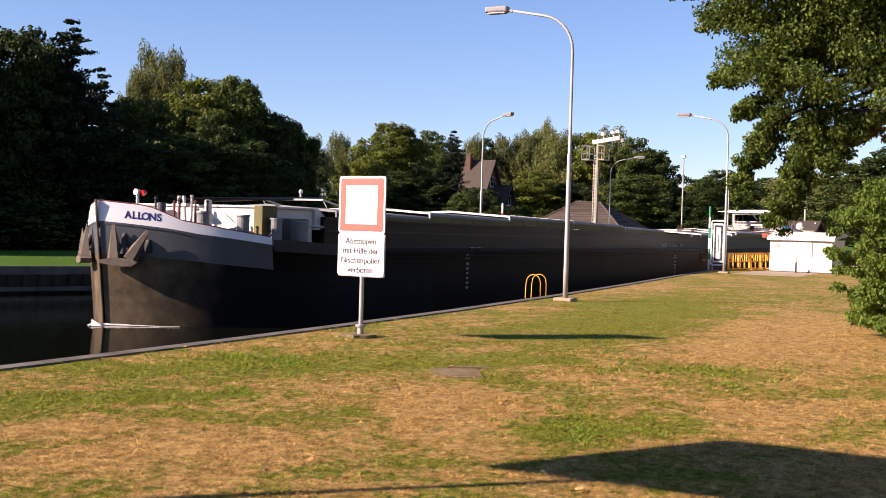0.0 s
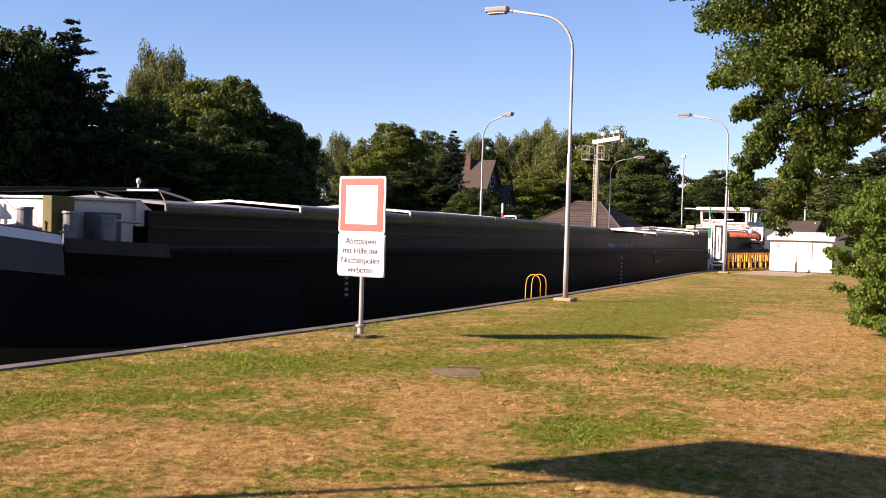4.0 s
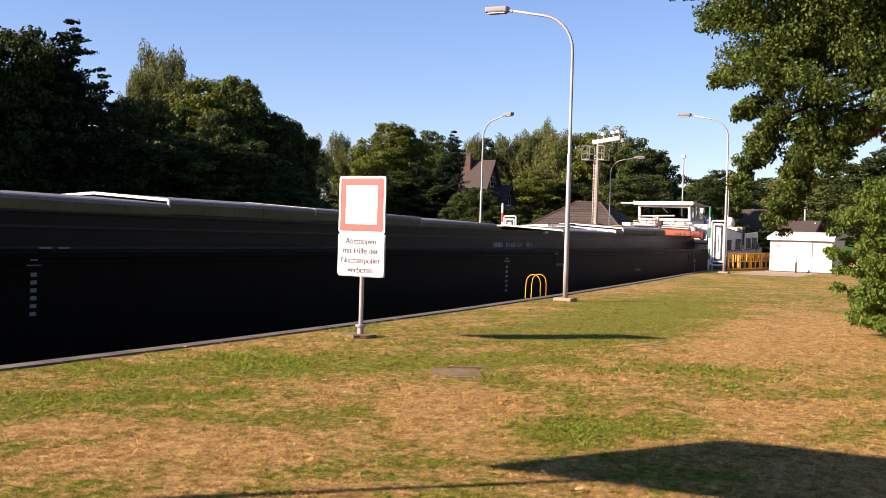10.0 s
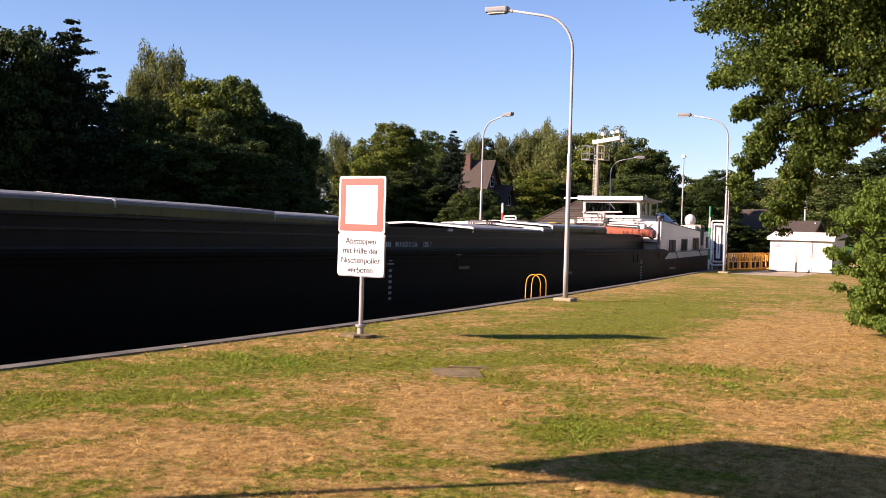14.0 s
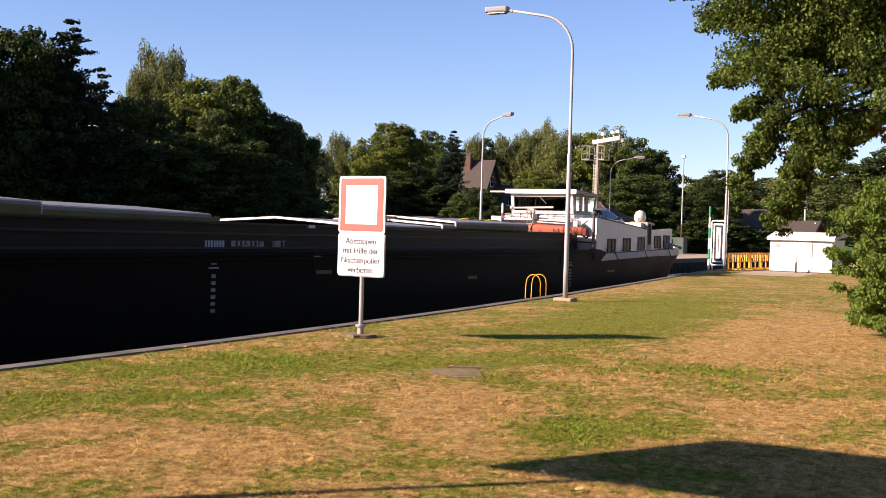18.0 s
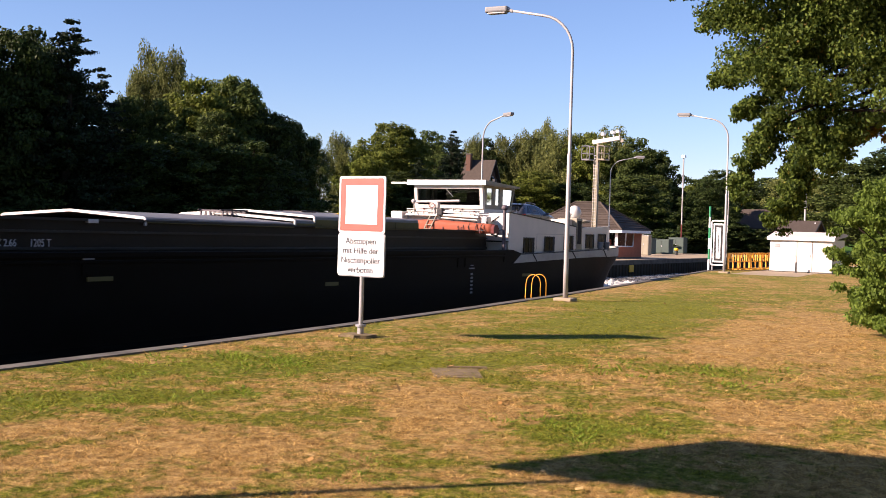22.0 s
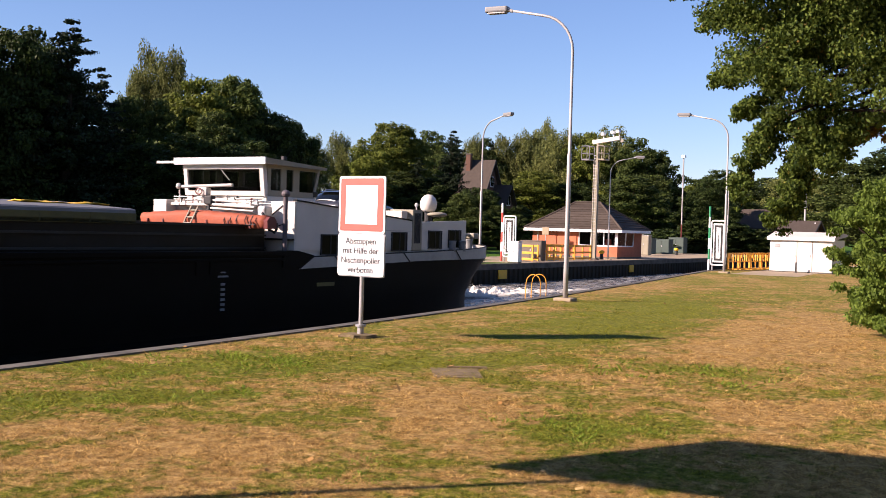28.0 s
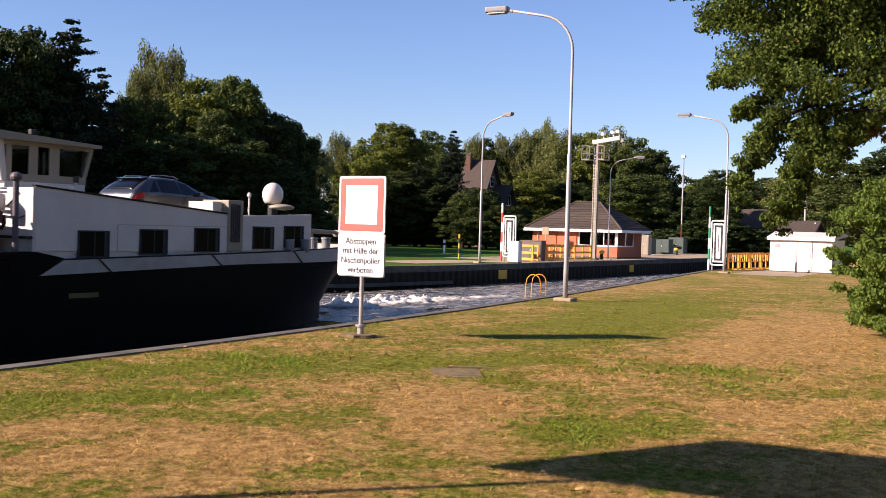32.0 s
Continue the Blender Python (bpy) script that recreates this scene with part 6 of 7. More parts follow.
def make_tree(kind, seed, label, hgt=12.0, wid=8.0, count=24000):
    rng = np.random.default_rng(seed)
    tree = thing("tree", pose(0, 0, 0), label, "tree", "trees behind the canal")
    bm = bmesh.new()
    sweep(bm, [(0, 0, -0.1), (0.1, 0, hgt * 0.3), (0, 0.15, hgt * 0.6), (0.1, 0, hgt * 0.85)], [wid * 0.035, wid * 0.028, wid * 0.016, 0.04], 8)
    cs, rs = [], []
    if kind == "c":
        for k in range(30):
            z = hgt * (0.06 + 0.92 * (k / 29) ** 0.9)
            r = wid * 0.5 * (1 - (z / hgt)) ** 0.75 + 0.12
            for a in range(max(4, int(4 + r * 1.6))):
                ang, reach = rng.uniform(0, 6.28), r * rng.uniform(0.55, 1.2)
                z = hgt * (0.06 + 0.92 * ((k + rng.uniform(-0.9, 0.9)) / 29.9) ** 0.9) if 0 < k < 29 else z
                sweep(bm, [(0, 0, z), (reach * 0.6 * math.cos(ang), reach * 0.6 * math.sin(ang), z - 0.12 * reach), (reach * math.cos(ang), reach * math.sin(ang), z + 0.02 * reach)], [0.05, 0.03, 0.01], 4)
                for q in np.linspace(0.25, 1.0, 7):
                    dip = -0.32 * q + 0.34 * max(q - 0.5, 0) ** 1.2 * 2
                    size = 0.13 + 0.42 * (1 - q) ** 0.7 * min(r, 2.0) / 2
                    cs.append((reach * q * math.cos(ang), reach * q * math.sin(ang), z + dip * reach * 0.5))
                    rs.append((size, size, size * 0.75))
        v, f = leaf_cloud(rng, cs, rs, 30000, 0.13, droop=0.3)
    else:
        n = 150 if kind != "b" else 130
        for k in range(n):
            z = rng.uniform(0.12, 0.97)
            prof = math.sin(min(max((z - 0.05) / 0.95, 0), 1) ** 0.8 * math.pi) ** 0.6
            ang, q = rng.uniform(0, 6.28), rng.uniform(0.1, 1.0) ** 0.5
            r = wid * 0.5 * prof * q * (1 + 0.16 * math.sin(3 * ang + seed))
            cs.append((r * math.cos(ang), r * math.sin(ang), hgt * z * (1 + 0.03 * math.sin(5 * ang + 2 * seed))))
            base = wid * rng.uniform(0.035, 0.095)
            rs.append((base * rng.uniform(0.8, 1.5), base * rng.uniform(0.8, 1.5), base * (rng.uniform(0.55, 0.95) if kind != "b" else rng.uniform(1.2, 2.2))))
            if k % 6 == 0:
                sweep(bm, [(0, 0, hgt * z * 0.55), (r * 0.5 * math.cos(ang), r * 0.5 * math.sin(ang), hgt * z * 0.8), cs[-1]], [wid * 0.012, wid * 0.008, 0.02], 5)
        for k in range(6):
            cs.append((0, 0, hgt * (0.3 + 0.1 * k)))
            rs.append((wid * 0.22, wid * 0.22, wid * 0.2))
        v, f = leaf_cloud(rng, cs, rs, int(count * 1.25), (0.18 if kind != "b" else 0.15) * (24000 / count) ** 0.5, droop=0.8 if kind == "b" else 0.0)
    part("trunk", bm, M["bark"], tree)
    fast_mesh("crown", v, f, LEAF[kind], tree)
    return tree


TREES = [
    ("d1", 45.0, 63.7, 14.4, 11.0),
    ("d1", 46.1, 60.4, 13.8, 7.9),
    ("c", 49.2, 59.2, 15.3, 12.5),
    ("c", 52.6, 60.1, 12.6, 9.5),
    ("d1", 54.8, 68.9, 15.2, 7.9),
    ("d0", 62.0, 68.0, 11.8, 6.2),
    ("b", 77.3, 81.1, 18.6, 6.7),
    ("b", 77.3, 78.2, 17.9, 6.5),
    ("b", 74.7, 80.7, 15.6, 4.9),
    ("d2", 64.7, 62.6, 13.3, 8.7),
    ("d0", 61.9, 62.6, 11.3, 7.2),
    ("d0", 68.4, 61.5, 13.9, 8.2),
    ("d1", 69.9, 59.8, 11.2, 7.5),
    ("d1", 74.4, 60.6, 10.7, 5.7),
    ("d2", 68.1, 63.4, 13.9, 6.2),
    ("d0", 71.5, 62.6, 12.3, 5.7),
    ("d1", 74.6, 62.0, 11.0, 5.1),
    ("d0", 81.4, 64.8, 10.2, 4.6),
    ("d0", 61.0, 57.7, 10.2, 6.2),
    ("d1", 59.8, 53.2, 7.6, 8.9),
    ("d1", 53.5, 56.8, 7.2, 8.7),
    ("d0", 57.3, 55.8, 8.1, 8.3),
    ("b", 92.6, 73.1, 11.1, 5.3),
    ("b", 112.0, 84.0, 13.2, 6.2),
    ("d2", 121.9, 87.4, 12.2, 8.9),
    ("d1", 77.0, 63.9, 7.9, 8.9),
    ("d2", 111.7, 75.8, 14.6, 12.1),
    ("d2", 113.9, 74.3, 14.2, 8.1),
    ("d0", 127.3, 79.4, 15.2, 8.9),
    ("d2", 106.3, 74.9, 11.0, 8.7),
    ("d0", 98.0, 65.8, 7.9, 9.7),
    ("d1", 99.6, 63.2, 7.4, 8.8),
    ("c", 120.1, 72.0, 14.6, 10.3),
    ("c", 101.2, 60.9, 11.8, 8.0),
    ("c", 98.5, 63.5, 9.6, 8.0),
    ("d1", 126.5, 40.5, 8.5, 8.0),
    ("b", 129.8, 75.1, 14.3, 6.7),
    ("d1", 139.5, 78.3, 14.7, 8.3),
    ("b", 141.1, 75.5, 15.2, 9.5),
    ("b", 142.4, 72.9, 15.9, 9.5),
    ("b", 147.8, 73.3, 17.9, 7.4),
    ("b", 135.5, 64.3, 15.2, 8.9),
    ("d2", 136.8, 61.5, 15.5, 10.0),
    ("b", 138.2, 58.4, 15.7, 10.0),
    ("d0", 137.4, 54.9, 14.5, 9.9),
    ("d0", 138.6, 51.8, 13.0, 8.8),
    ("d1", 141.2, 50.8, 9.7, 5.6),
    ("d1", 100.5, 58.0, 6.2, 6.0),
    ("d1", 99.6, 55.5, 6.2, 4.7),
    ("d0", 99.3, 53.9, 4.5, 4.2),
    ("d1", 108.7, 56.5, 4.8, 4.8),
    ("d0", 99.1, 52.2, 3.6, 4.7),
    ("d0", 95.8, 54.1, 4.2, 5.7),
    ("d0", 96.7, 56.6, 5.6, 5.8),
    ("d2", 125.1, 62.9, 9.5, 12.5),
    ("d0", 128.0, 51.5, 9.0, 12.3),
    ("d1", 128.9, 59.5, 8.3, 10.6),
    ("d2", 180.0, 60.8, 11.0, 12.7),
    ("d0", 181.2, 57.3, 12.9, 14.1),
    ("b", 192.1, 55.7, 11.5, 13.4),
    ("d1", 183.7, 48.5, 12.0, 15.5),
    ("b", 175.2, 41.5, 12.4, 16.1),
    ("d2", 176.1, 37.5, 11.6, 14.7),
    ("d0", 147.5, 27.2, 11.7, 14.5),
    ("d1", 148.2, 23.3, 14.2, 15.6),
    ("d0", 141.8, 49.0, 7.2, 8.9),
    ("d1", 158.1, 47.1, 7.8, 11.0),
    ("d0", 164.8, 41.5, 7.7, 11.4),
]
# unseen trees added west beyond the view, to shade the wood's left end
TREES += [("d1", 40.0, 69.0, 17.0, 10.0), ("d0", 36.0, 63.5, 16.0, 10.0), ("c", 44.5, 72.0, 19.0, 9.0), ("d1", 33.0, 72.0, 19.0, 11.0), ("d0", 28.0, 66.0, 17.0, 11.0), ("d1", 50.0, 78.0, 19.0, 10.0), ("d1", 40.0, 80.0, 20.0, 11.0), ("d0", 58.0, 84.0, 18.0, 10.0), ("d0", 20.0, 70.0, 18.0, 11.0)]
models = {}
for i, (kind, x, y, h, w) in enumerate(TREES):
    m = pose(x, y, 0, 0, 0, (i * 77) % 360) @ Matrix.Diagonal((w / 8, w / 8, h / 12, 1))
    key = (kind, i % 2)
    if key not in models:
        words = {"d0": "broad deep green deciduous tree", "d1": "dark green deciduous tree in shade", "d2": "warm green deciduous tree in evening light", "b": "pale green drooping birch tree", "c": "tall dark spruce with layered branches"}[kind]
        models[key] = make_tree(kind, 11 + i, words + " beyond the lock")
        models[key].matrix_basis = m
    else:
        copy_thing(models[key], Matrix()).matrix_basis = m


# shrubs under and between the trunks
belt, shrubs = np.random.default_rng(17), []
for i in range(46):
    k = i / 45
    x, y = 38 + 150 * k + belt.normal() * 2, 62 - 1.5 * k + (14 if 0.2 < k < 0.75 else -2 if k > 0.85 else 4 * k) + belt.normal() * 2.0
    if k > 0.75:
        y -= 16 * (k - 0.75) / 0.25
    h = belt.uniform(3.2, 5.6)
    m = pose(x, y, -0.9, 0, 0, i * 61) @ Matrix.Diagonal((0.95, 0.95, h / 12, 1))
    if i < 2:
        shrubs.append(make_tree(("d1", "d0")[i], 90 + i, "dark green shrub under the trees", count=6500))
        shrubs[i].name = "shrub"
        tagged(shrubs[i], "dark green shrub under the trees", "shrub", "shrubs under the trees")
        shrubs[i].matrix_basis = m
    else:
        copy_thing(shrubs[i % 2], Matrix()).matrix_basis = m

for i in range(30):
    x, y = (40 + 1.55 * i + belt.normal() * 0.6, 58.5 - 0.04 * i + belt.normal() * 0.8) if i < 22 else (118.0 + 2.2 * (i - 22), 44.0 - 1.6 * (i - 22) + belt.normal())
    copy_thing(shrubs[i % 2], Matrix()).matrix_basis = pose(x, y, -0.6, 0, 0, i * 47) @ Matrix.Diagonal((0.8, 0.8, belt.uniform(3.0, 4.6) / 12, 1))

# ---- the oak and the bush beside the lawn ----
def spray(rng, cs, rs, a, b, drop, wide, count, size):
    """Leaf clumps strung along a drooping branch from a to b."""
    a, b = Vector(a), Vector(b)
    for k in range(count):
        t = rng.uniform(0, 1) ** 0.8
        p = a.lerp(b, t)
        p.z += drop * t * (1 - t)
        w = wide * (1 - 0.45 * t)
        cs.append((p.x + rng.normal() * w * 0.7, p.y + rng.normal() * w * 0.5, p.z + rng.normal() * w * 0.45))
        q = size * rng.uniform(0.6, 1.3) * (1 - 0.35 * t)
        rs.append((q * 1.2, q * 1.2, q * 0.8))


def make_oak():
    rng = np.random.default_rng(5)
    oak = thing("oak_tree", pose(0, 0, 0), "large oak with low hanging leafy branches over the lawn", "tree")
    # underside of the crown, from the trunk out to its rim
    low = line((-9, 4.2), (1.5, 3.7), (2.9, 3.55), (3.4, 3.75), (3.7, 3.45), (4.0, 3.4), (4.6, 3.62), (5.0, 3.95), (5.25, 4.6), (5.45, 5.15), (5.8, 5.7), (6.3, 6.4))
    bm = bmesh.new()
    sweep(bm, [(19.5, -4.2, -0.1), (19.4, -4.1, 1.5), (19.2, -3.9, 4.0), (19.0, -3.6, 7.0), (19.0, -3.4, 10.0)], [0.45, 0.36, 0.3, 0.2, 0.06], 12)
    part("trunk", bm, M["bark"], oak, "rough oak trunk")
    cs, rs, hang, hang_r = [], [], [], []
    for k in range(620):
        y = rng.uniform(2.6, 5.72) if k < 420 else rng.uniform(-9, 2.6)
        z = low(y) + 0.2 + rng.uniform(0, 1) ** 1.15 * min(4.6, 8.9 - low(y))
        if rng.uniform() < (0.08 if z > low(y) + 1.1 else 0.46):
            continue
        x = 17.3 + rng.normal() * (0.55 if k < 420 else 1.3)
        r = rng.uniform(0.13, 0.26) if z < low(y) + 0.8 or y > 5.2 else rng.uniform(0.2, 0.40)
        cs.append((x, y, z))
        rs.append((r * 1.25, r * 1.25, r * 0.8))
    # hanging branches: root, tip, sag, breadth, clumps, clump size
    for a, b, drop, wide, count, size in (((17.2, 4.3, 4.0), (16.9, 5.05, 2.85), 0.5, 0.24, 22, 0.16), ((17.2, 4.6, 3.75), (16.8, 4.98, 2.5), 0.3, 0.16, 16, 0.12), ((17.3, 3.9, 3.9), (17.0, 4.42, 2.2), 0.3, 0.26, 34, 0.17), ((17.2, 4.1, 3.4), (17.0, 4.12, 2.55), 0.0, 0.22, 18, 0.15),
                                          ((17.3, 3.4, 4.0), (17.0, 3.72, 3.05), 0.1, 0.24, 20, 0.17), ((17.4, 4.6, 4.9), (17.0, 5.42, 4.5), 0.3, 0.2, 18, 0.15), ((17.4, 5.0, 5.6), (17.0, 5.7, 5.4), 0.2, 0.2, 16, 0.16), ((17.4, 4.5, 4.4), (17.0, 5.08, 3.95), 0.2, 0.2, 18, 0.14), ((17.6, 5.2, 6.2), (17.2, 6.25, 5.95), 0.2, 0.22, 18, 0.18)):
        spray(rng, hang, hang_r, a, b, drop, wide, int(count * 1.8), size)
        bm = bmesh.new()
        pts = [Vector(a).lerp(Vector(b), t) + Vector((0, 0, drop * t * (1 - t))) for t in (0, 0.25, 0.5, 0.75, 1)]
        part("limb", sweep(bm, [Vector(a) + Vector((0.5, -1.6, 0.7))] + pts, [0.035, 0.026, 0.02, 0.014, 0.009, 0.004], 6), M["bark"], oak, smooth=True)
    for a, b, c in (((19.2, -3.9, 4.0), (18.0, 1.0, 5.0), (17.2, 4.4, 4.5)), ((19.0, -3.7, 6.0), (17.8, 1.2, 7.0), (17.0, 4.9, 6.2)), ((19.2, -3.9, 3.4), (17.6, 1.4, 4.0), (16.9, 3.5, 4.0)), ((19, -3.5, 7.5), (20.5, -5, 8.5), (22, -7, 8))):
        bm = bmesh.new()
        a, b, c = Vector(a), Vector(b), Vector(c)
        pts = [a.lerp(b, t).lerp(b.lerp(c, t), t) for t in (0, 0.2, 0.4, 0.6, 0.8, 1.0)]
        part("limb", sweep(bm, pts, [0.12, 0.10, 0.08, 0.055, 0.035, 0.015], 8), M["bark"], oak, smooth=True)
    bm = bmesh.new()
    for k in range(0, len(cs), 3):
        c = Vector(cs[k])
        d = Vector((rng.normal() * 0.1, -0.25 - rng.uniform(0, 0.2), 0.15 + rng.uniform(0, 0.2)))
        sweep(bm, [c + d, c + d * 0.5 + Vector((0, 0, 0.05)), c - d * 0.2], [0.009, 0.007, 0.003], 4)
    tagged(part("twigwork", bm, M["bark"], oak), kind="stuff")
    v, f = leaf_cloud(rng, cs, rs, 215000, 0.045, droop=0.5)
    v2, f2 = leaf_cloud(rng, hang, hang_r, 42000, 0.045, droop=0.6)
    v, f = np.concatenate([v, v2]), np.concatenate([f, f2 + len(v)])
    tagged(fast_mesh("crown", v, f, LEAF["oak"], oak), "green oak leaves with a few dry ones", kind="stuff")
    # a browning branch low at the back
    cs, rs = [], []
    spray(rng, cs, rs, (19.0, 2.2, 4.2), (18.6, 4.15, 3.75), 0.1, 0.42, 40, 0.2)
    v, f = leaf_cloud(rng, cs, rs, 6500, 0.06, droop=0.5)
    tagged(fast_mesh("dry_crown", v, f, leaf_material("browning_oak_leaves", (0.09, 0.07, 0.012), (0.30, 0.17, 0.03), 0.4), oak), "browning leaves on a low branch", kind="stuff")
    return oak


def make_bush():
    rng = np.random.default_rng(8)
    b = thing("bush", pose(25.2, 2.88, 0), "bright green leafy bush at the edge of the lawn", "bush")
    cs, rs = [], []
    bm = bmesh.new()
    breadth = line((0.0, 1.3), (0.3, 1.75), (1.2, 2.45), (1.9, 2.6), (2.6, 2.4), (3.1, 1.9), (3.5, 1.2))
    for k in range(420):
        z = rng.uniform(0.2, 3.45)
        a, q = rng.uniform(0, 6.28), rng.uniform(0.2, 1) ** 0.45
        r = breadth(z) * (1 + 0.07 * math.sin(5 * a + 3 * z))
        c = (r * q * math.cos(a), r * q * math.sin(a), z)
        cs.append(c)
        s = rng.uniform(0.10, 0.27)
        rs.append((s * 1.2, s * 1.2, s * 0.75))
        if k % 4 == 0:
            sweep(bm, [(0.1 * math.cos(a), 0.1 * math.sin(a), 0), (c[0] * 0.5, c[1] * 0.5, z * 0.65), c], [0.03, 0.02, 0.005], 5)
    part("stems", bm, M["bark"], b)
    v, f = leaf_cloud(rng, cs, rs, 100000, 0.06, droop=0.8)
    tagged(fast_mesh("leaves", v, f, LEAF["bush"], b), kind="stuff")
    return b


make_oak()
make_bush()
# unseen trees added behind the lawn, to keep sky light off the quay side
for i, (x, y) in enumerate(((-34, -14), (-24, -22), (-12, -25), (-2, -23), (9, -26), (20, -24), (32, -27), (44, -25), (56, -28), (70, -26), (84, -22), (98, -18), (-40, 2), (112, -10), (126, -2))):
    m = pose(x, y, 0, 0, 0, i * 53) @ Matrix.Diagonal((1.7, 1.7, 1.5, 1))
    if i == 0:
        rear = make_tree("d0", 70, "unseen green tree added behind the lawn to block sky light", count=6500)
        tagged(rear, "unseen green tree added behind the lawn to block sky light", "tree", "trees behind the lawn")
        rear.matrix_basis = m
    else:
        copy_thing(rear, Matrix()).matrix_basis = m


# ---- what the barge carries, and the water it stirs ----
CAR_TOP = line((0.0, 0.80), (0.06, 0.96), (0.16, 1.04), (0.42, 1.22), (0.72, 1.40), (0.95, 1.45), (1.5, 1.485), (2.0, 1.46), (2.4, 1.37), (3.0, 1.08), (3.25, 1.0), (3.7, 0.94), (4.15, 0.83), (4.38, 0.68), (4.48, 0.52))
CAR_BELT = line((0.0, 0.72), (0.1, 0.94), (0.5, 0.98), (2.0, 0.94), (3.1, 0.92), (3.7, 0.86), (4.15, 0.76), (4.48, 0.48))
CAR_HALF = line((0.0, 0.66), (0.1, 0.78), (0.35, 0.86), (1.0, 0.89), (3.2, 0.89), (3.9, 0.83), (4.25, 0.72), (4.48, 0.5))


def car_skin(x, u):
    """A point of the car's side: u from the sill (-1) over the belt (0) to the roof's edge (1)."""
    belt, top, half_w = CAR_BELT(x), CAR_TOP(x), CAR_HALF(x)
    if u <= 0:
        return half_w * (1 - 0.05 * u * u - 0.04 * max(-u - 0.6, 0)), belt + u * (belt - 0.24)
    rise = max(top - belt, 0.02)
    return half_w - min(rise, 0.5) * 0.52 * u ** 1.15 - 0.04 * u, belt + (rise - 0.05 * rise) * u


def car_patch(side, corners, out=0.008, nx=5, nu=3):
    """A pane or panel lying on the car's side between four (x, u) corners."""
    bm = bmesh.new()
    (xa, ua), (xb, ub), (xc, uc), (xd, ud) = corners
    for lift in (out, out - 0.02):
        grid = []
        for i in range(nx + 1):
            p, col = i / nx, []
            for j in range(nu + 1):
                q = j / nu
                x = (xa * (1 - p) + xb * p) * (1 - q) + (xd * (1 - p) + xc * p) * q
                u = (ua * (1 - p) + ub * p) * (1 - q) + (ud * (1 - p) + uc * p) * q
                y, z = car_skin(x, u)
                col.append(bm.verts.new((x, side * (y + lift), z)))
            grid.append(col)
        for g, h in zip(grid, grid[1:]):
            for j in range(nu):
                bm.faces.new((g[j], h[j], h[j + 1], g[j + 1]))
    bmesh.ops.recalc_face_normals(bm, faces=bm.faces)
    return bm


def make_car(m):
    """A hatchback estate, its nose along +x."""
    c = thing("estate_car", m, "dark grey-blue estate car parked on the barge's roof", "car")
    bm = bmesh.new()
    xs = [0.0, 0.03, 0.06, 0.1, 0.16, 0.28, 0.42, 0.57, 0.72, 0.83, 0.95, 1.2, 1.5, 1.75, 2.0, 2.2, 2.4, 2.7, 3.0, 3.12, 3.25, 3.5, 3.7, 3.95, 4.15, 4.27, 4.38, 4.44, 4.48]
    us = [-1, -0.75, -0.5, -0.2, -0.05, 0.0, 0.2, 0.5, 0.8, 0.95]
    rings = []
    for x in xs:
        side = [car_skin(x, u) for u in us]
        top = CAR_TOP(x)
        y1, z1 = side[-1]
        crown = [(y1 * 0.85, z1 + (top - z1) * 0.6), (y1 * 0.5, z1 + (top - z1) * 0.92), (0, top + 0.01)]
        half_ring = side + crown
        rings.append([bm.verts.new((x, -y, z)) for y, z in half_ring] + [bm.verts.new((x, y, z)) for y, z in half_ring[-2::-1]])
    n = len(rings[0])
    for g, h in zip(rings, rings[1:]):
        for k in range(n):
            bm.faces.new((g[k], g[(k + 1) % n], h[(k + 1) % n], h[k]))
    bm.faces.new(rings[0])
    bm.faces.new(rings[-1][::-1])
    bmesh.ops.recalc_face_normals(bm, faces=bm.faces)
    body = part("body", bm, M["car"], c, "dark grey-blue painted body", smooth=True)
    # sloping rear window and windscreen
    for name, xa, xb, shrink in (("rear_window", 0.20, 0.68, 0.86), ("windscreen", 3.0, 2.42, 0.9)):
        bm = bmesh.new()
        grid = []
        for i in range(5):
            x = xa + (xb - xa) * i / 4
            w = car_skin(x, 0.9)[0] * shrink
            grid.append([bm.verts.new((x + (-0.02 if xa < 1 else 0.02), w * (j / 4 - 1), CAR_TOP(x) + 0.022 - 0.05 * abs(j / 4 - 1) ** 3)) for j in range(9)])
        for g, h in zip(grid, grid[1:]):
            sheet(bm, g, h)
        bmesh.ops.recalc_face_normals(bm, faces=bm.faces)
        ob = part(name, bm, M["car_pane"], c, "dark tinted glass", smooth=True)
        ob.modifiers.new("thickness", "SOLIDIFY").thickness = 0.012
    part("spoiler", prism(bmesh.new(), [(0.56, 1.42), (0.74, 1.455), (0.95, 1.475), (0.95, 1.45), (0.62, 1.40)], "y", -0.52, 0.52), M["car"], body)
    part("rear_bumper", boxed(-0.05, 0.2, -0.74, 0.74, 0.3, 0.62, bevel=0.07), M["car"], c)
    for s in (-1, 1):
        for corners in (((0.62, 0.1), (1.02, 0.1), (1.05, 0.84), (0.98, 0.84)), ((1.1, 0.08), (2.0, 0.08), (1.95, 0.88), (1.12, 0.86)), ((2.06, 0.08), (2.98, 0.10), (2.42, 0.86), (2.02, 0.88))):
            part("side_window", car_patch(s, corners), M["car_pane"], c, "dark tinted glass", smooth=True)
        part("tail_light", car_patch(s, ((0.02, -0.32), (0.42, -0.16), (0.40, 0.02), (0.06, 0.0)), 0.012), M["lamp_red"], c, "red tail light")
        part("headlight", car_patch(s, ((4.0, -0.2), (4.36, -0.45), (4.34, -0.1), (4.05, -0.02)), 0.012), M["sign_white"], c, "clear headlight")
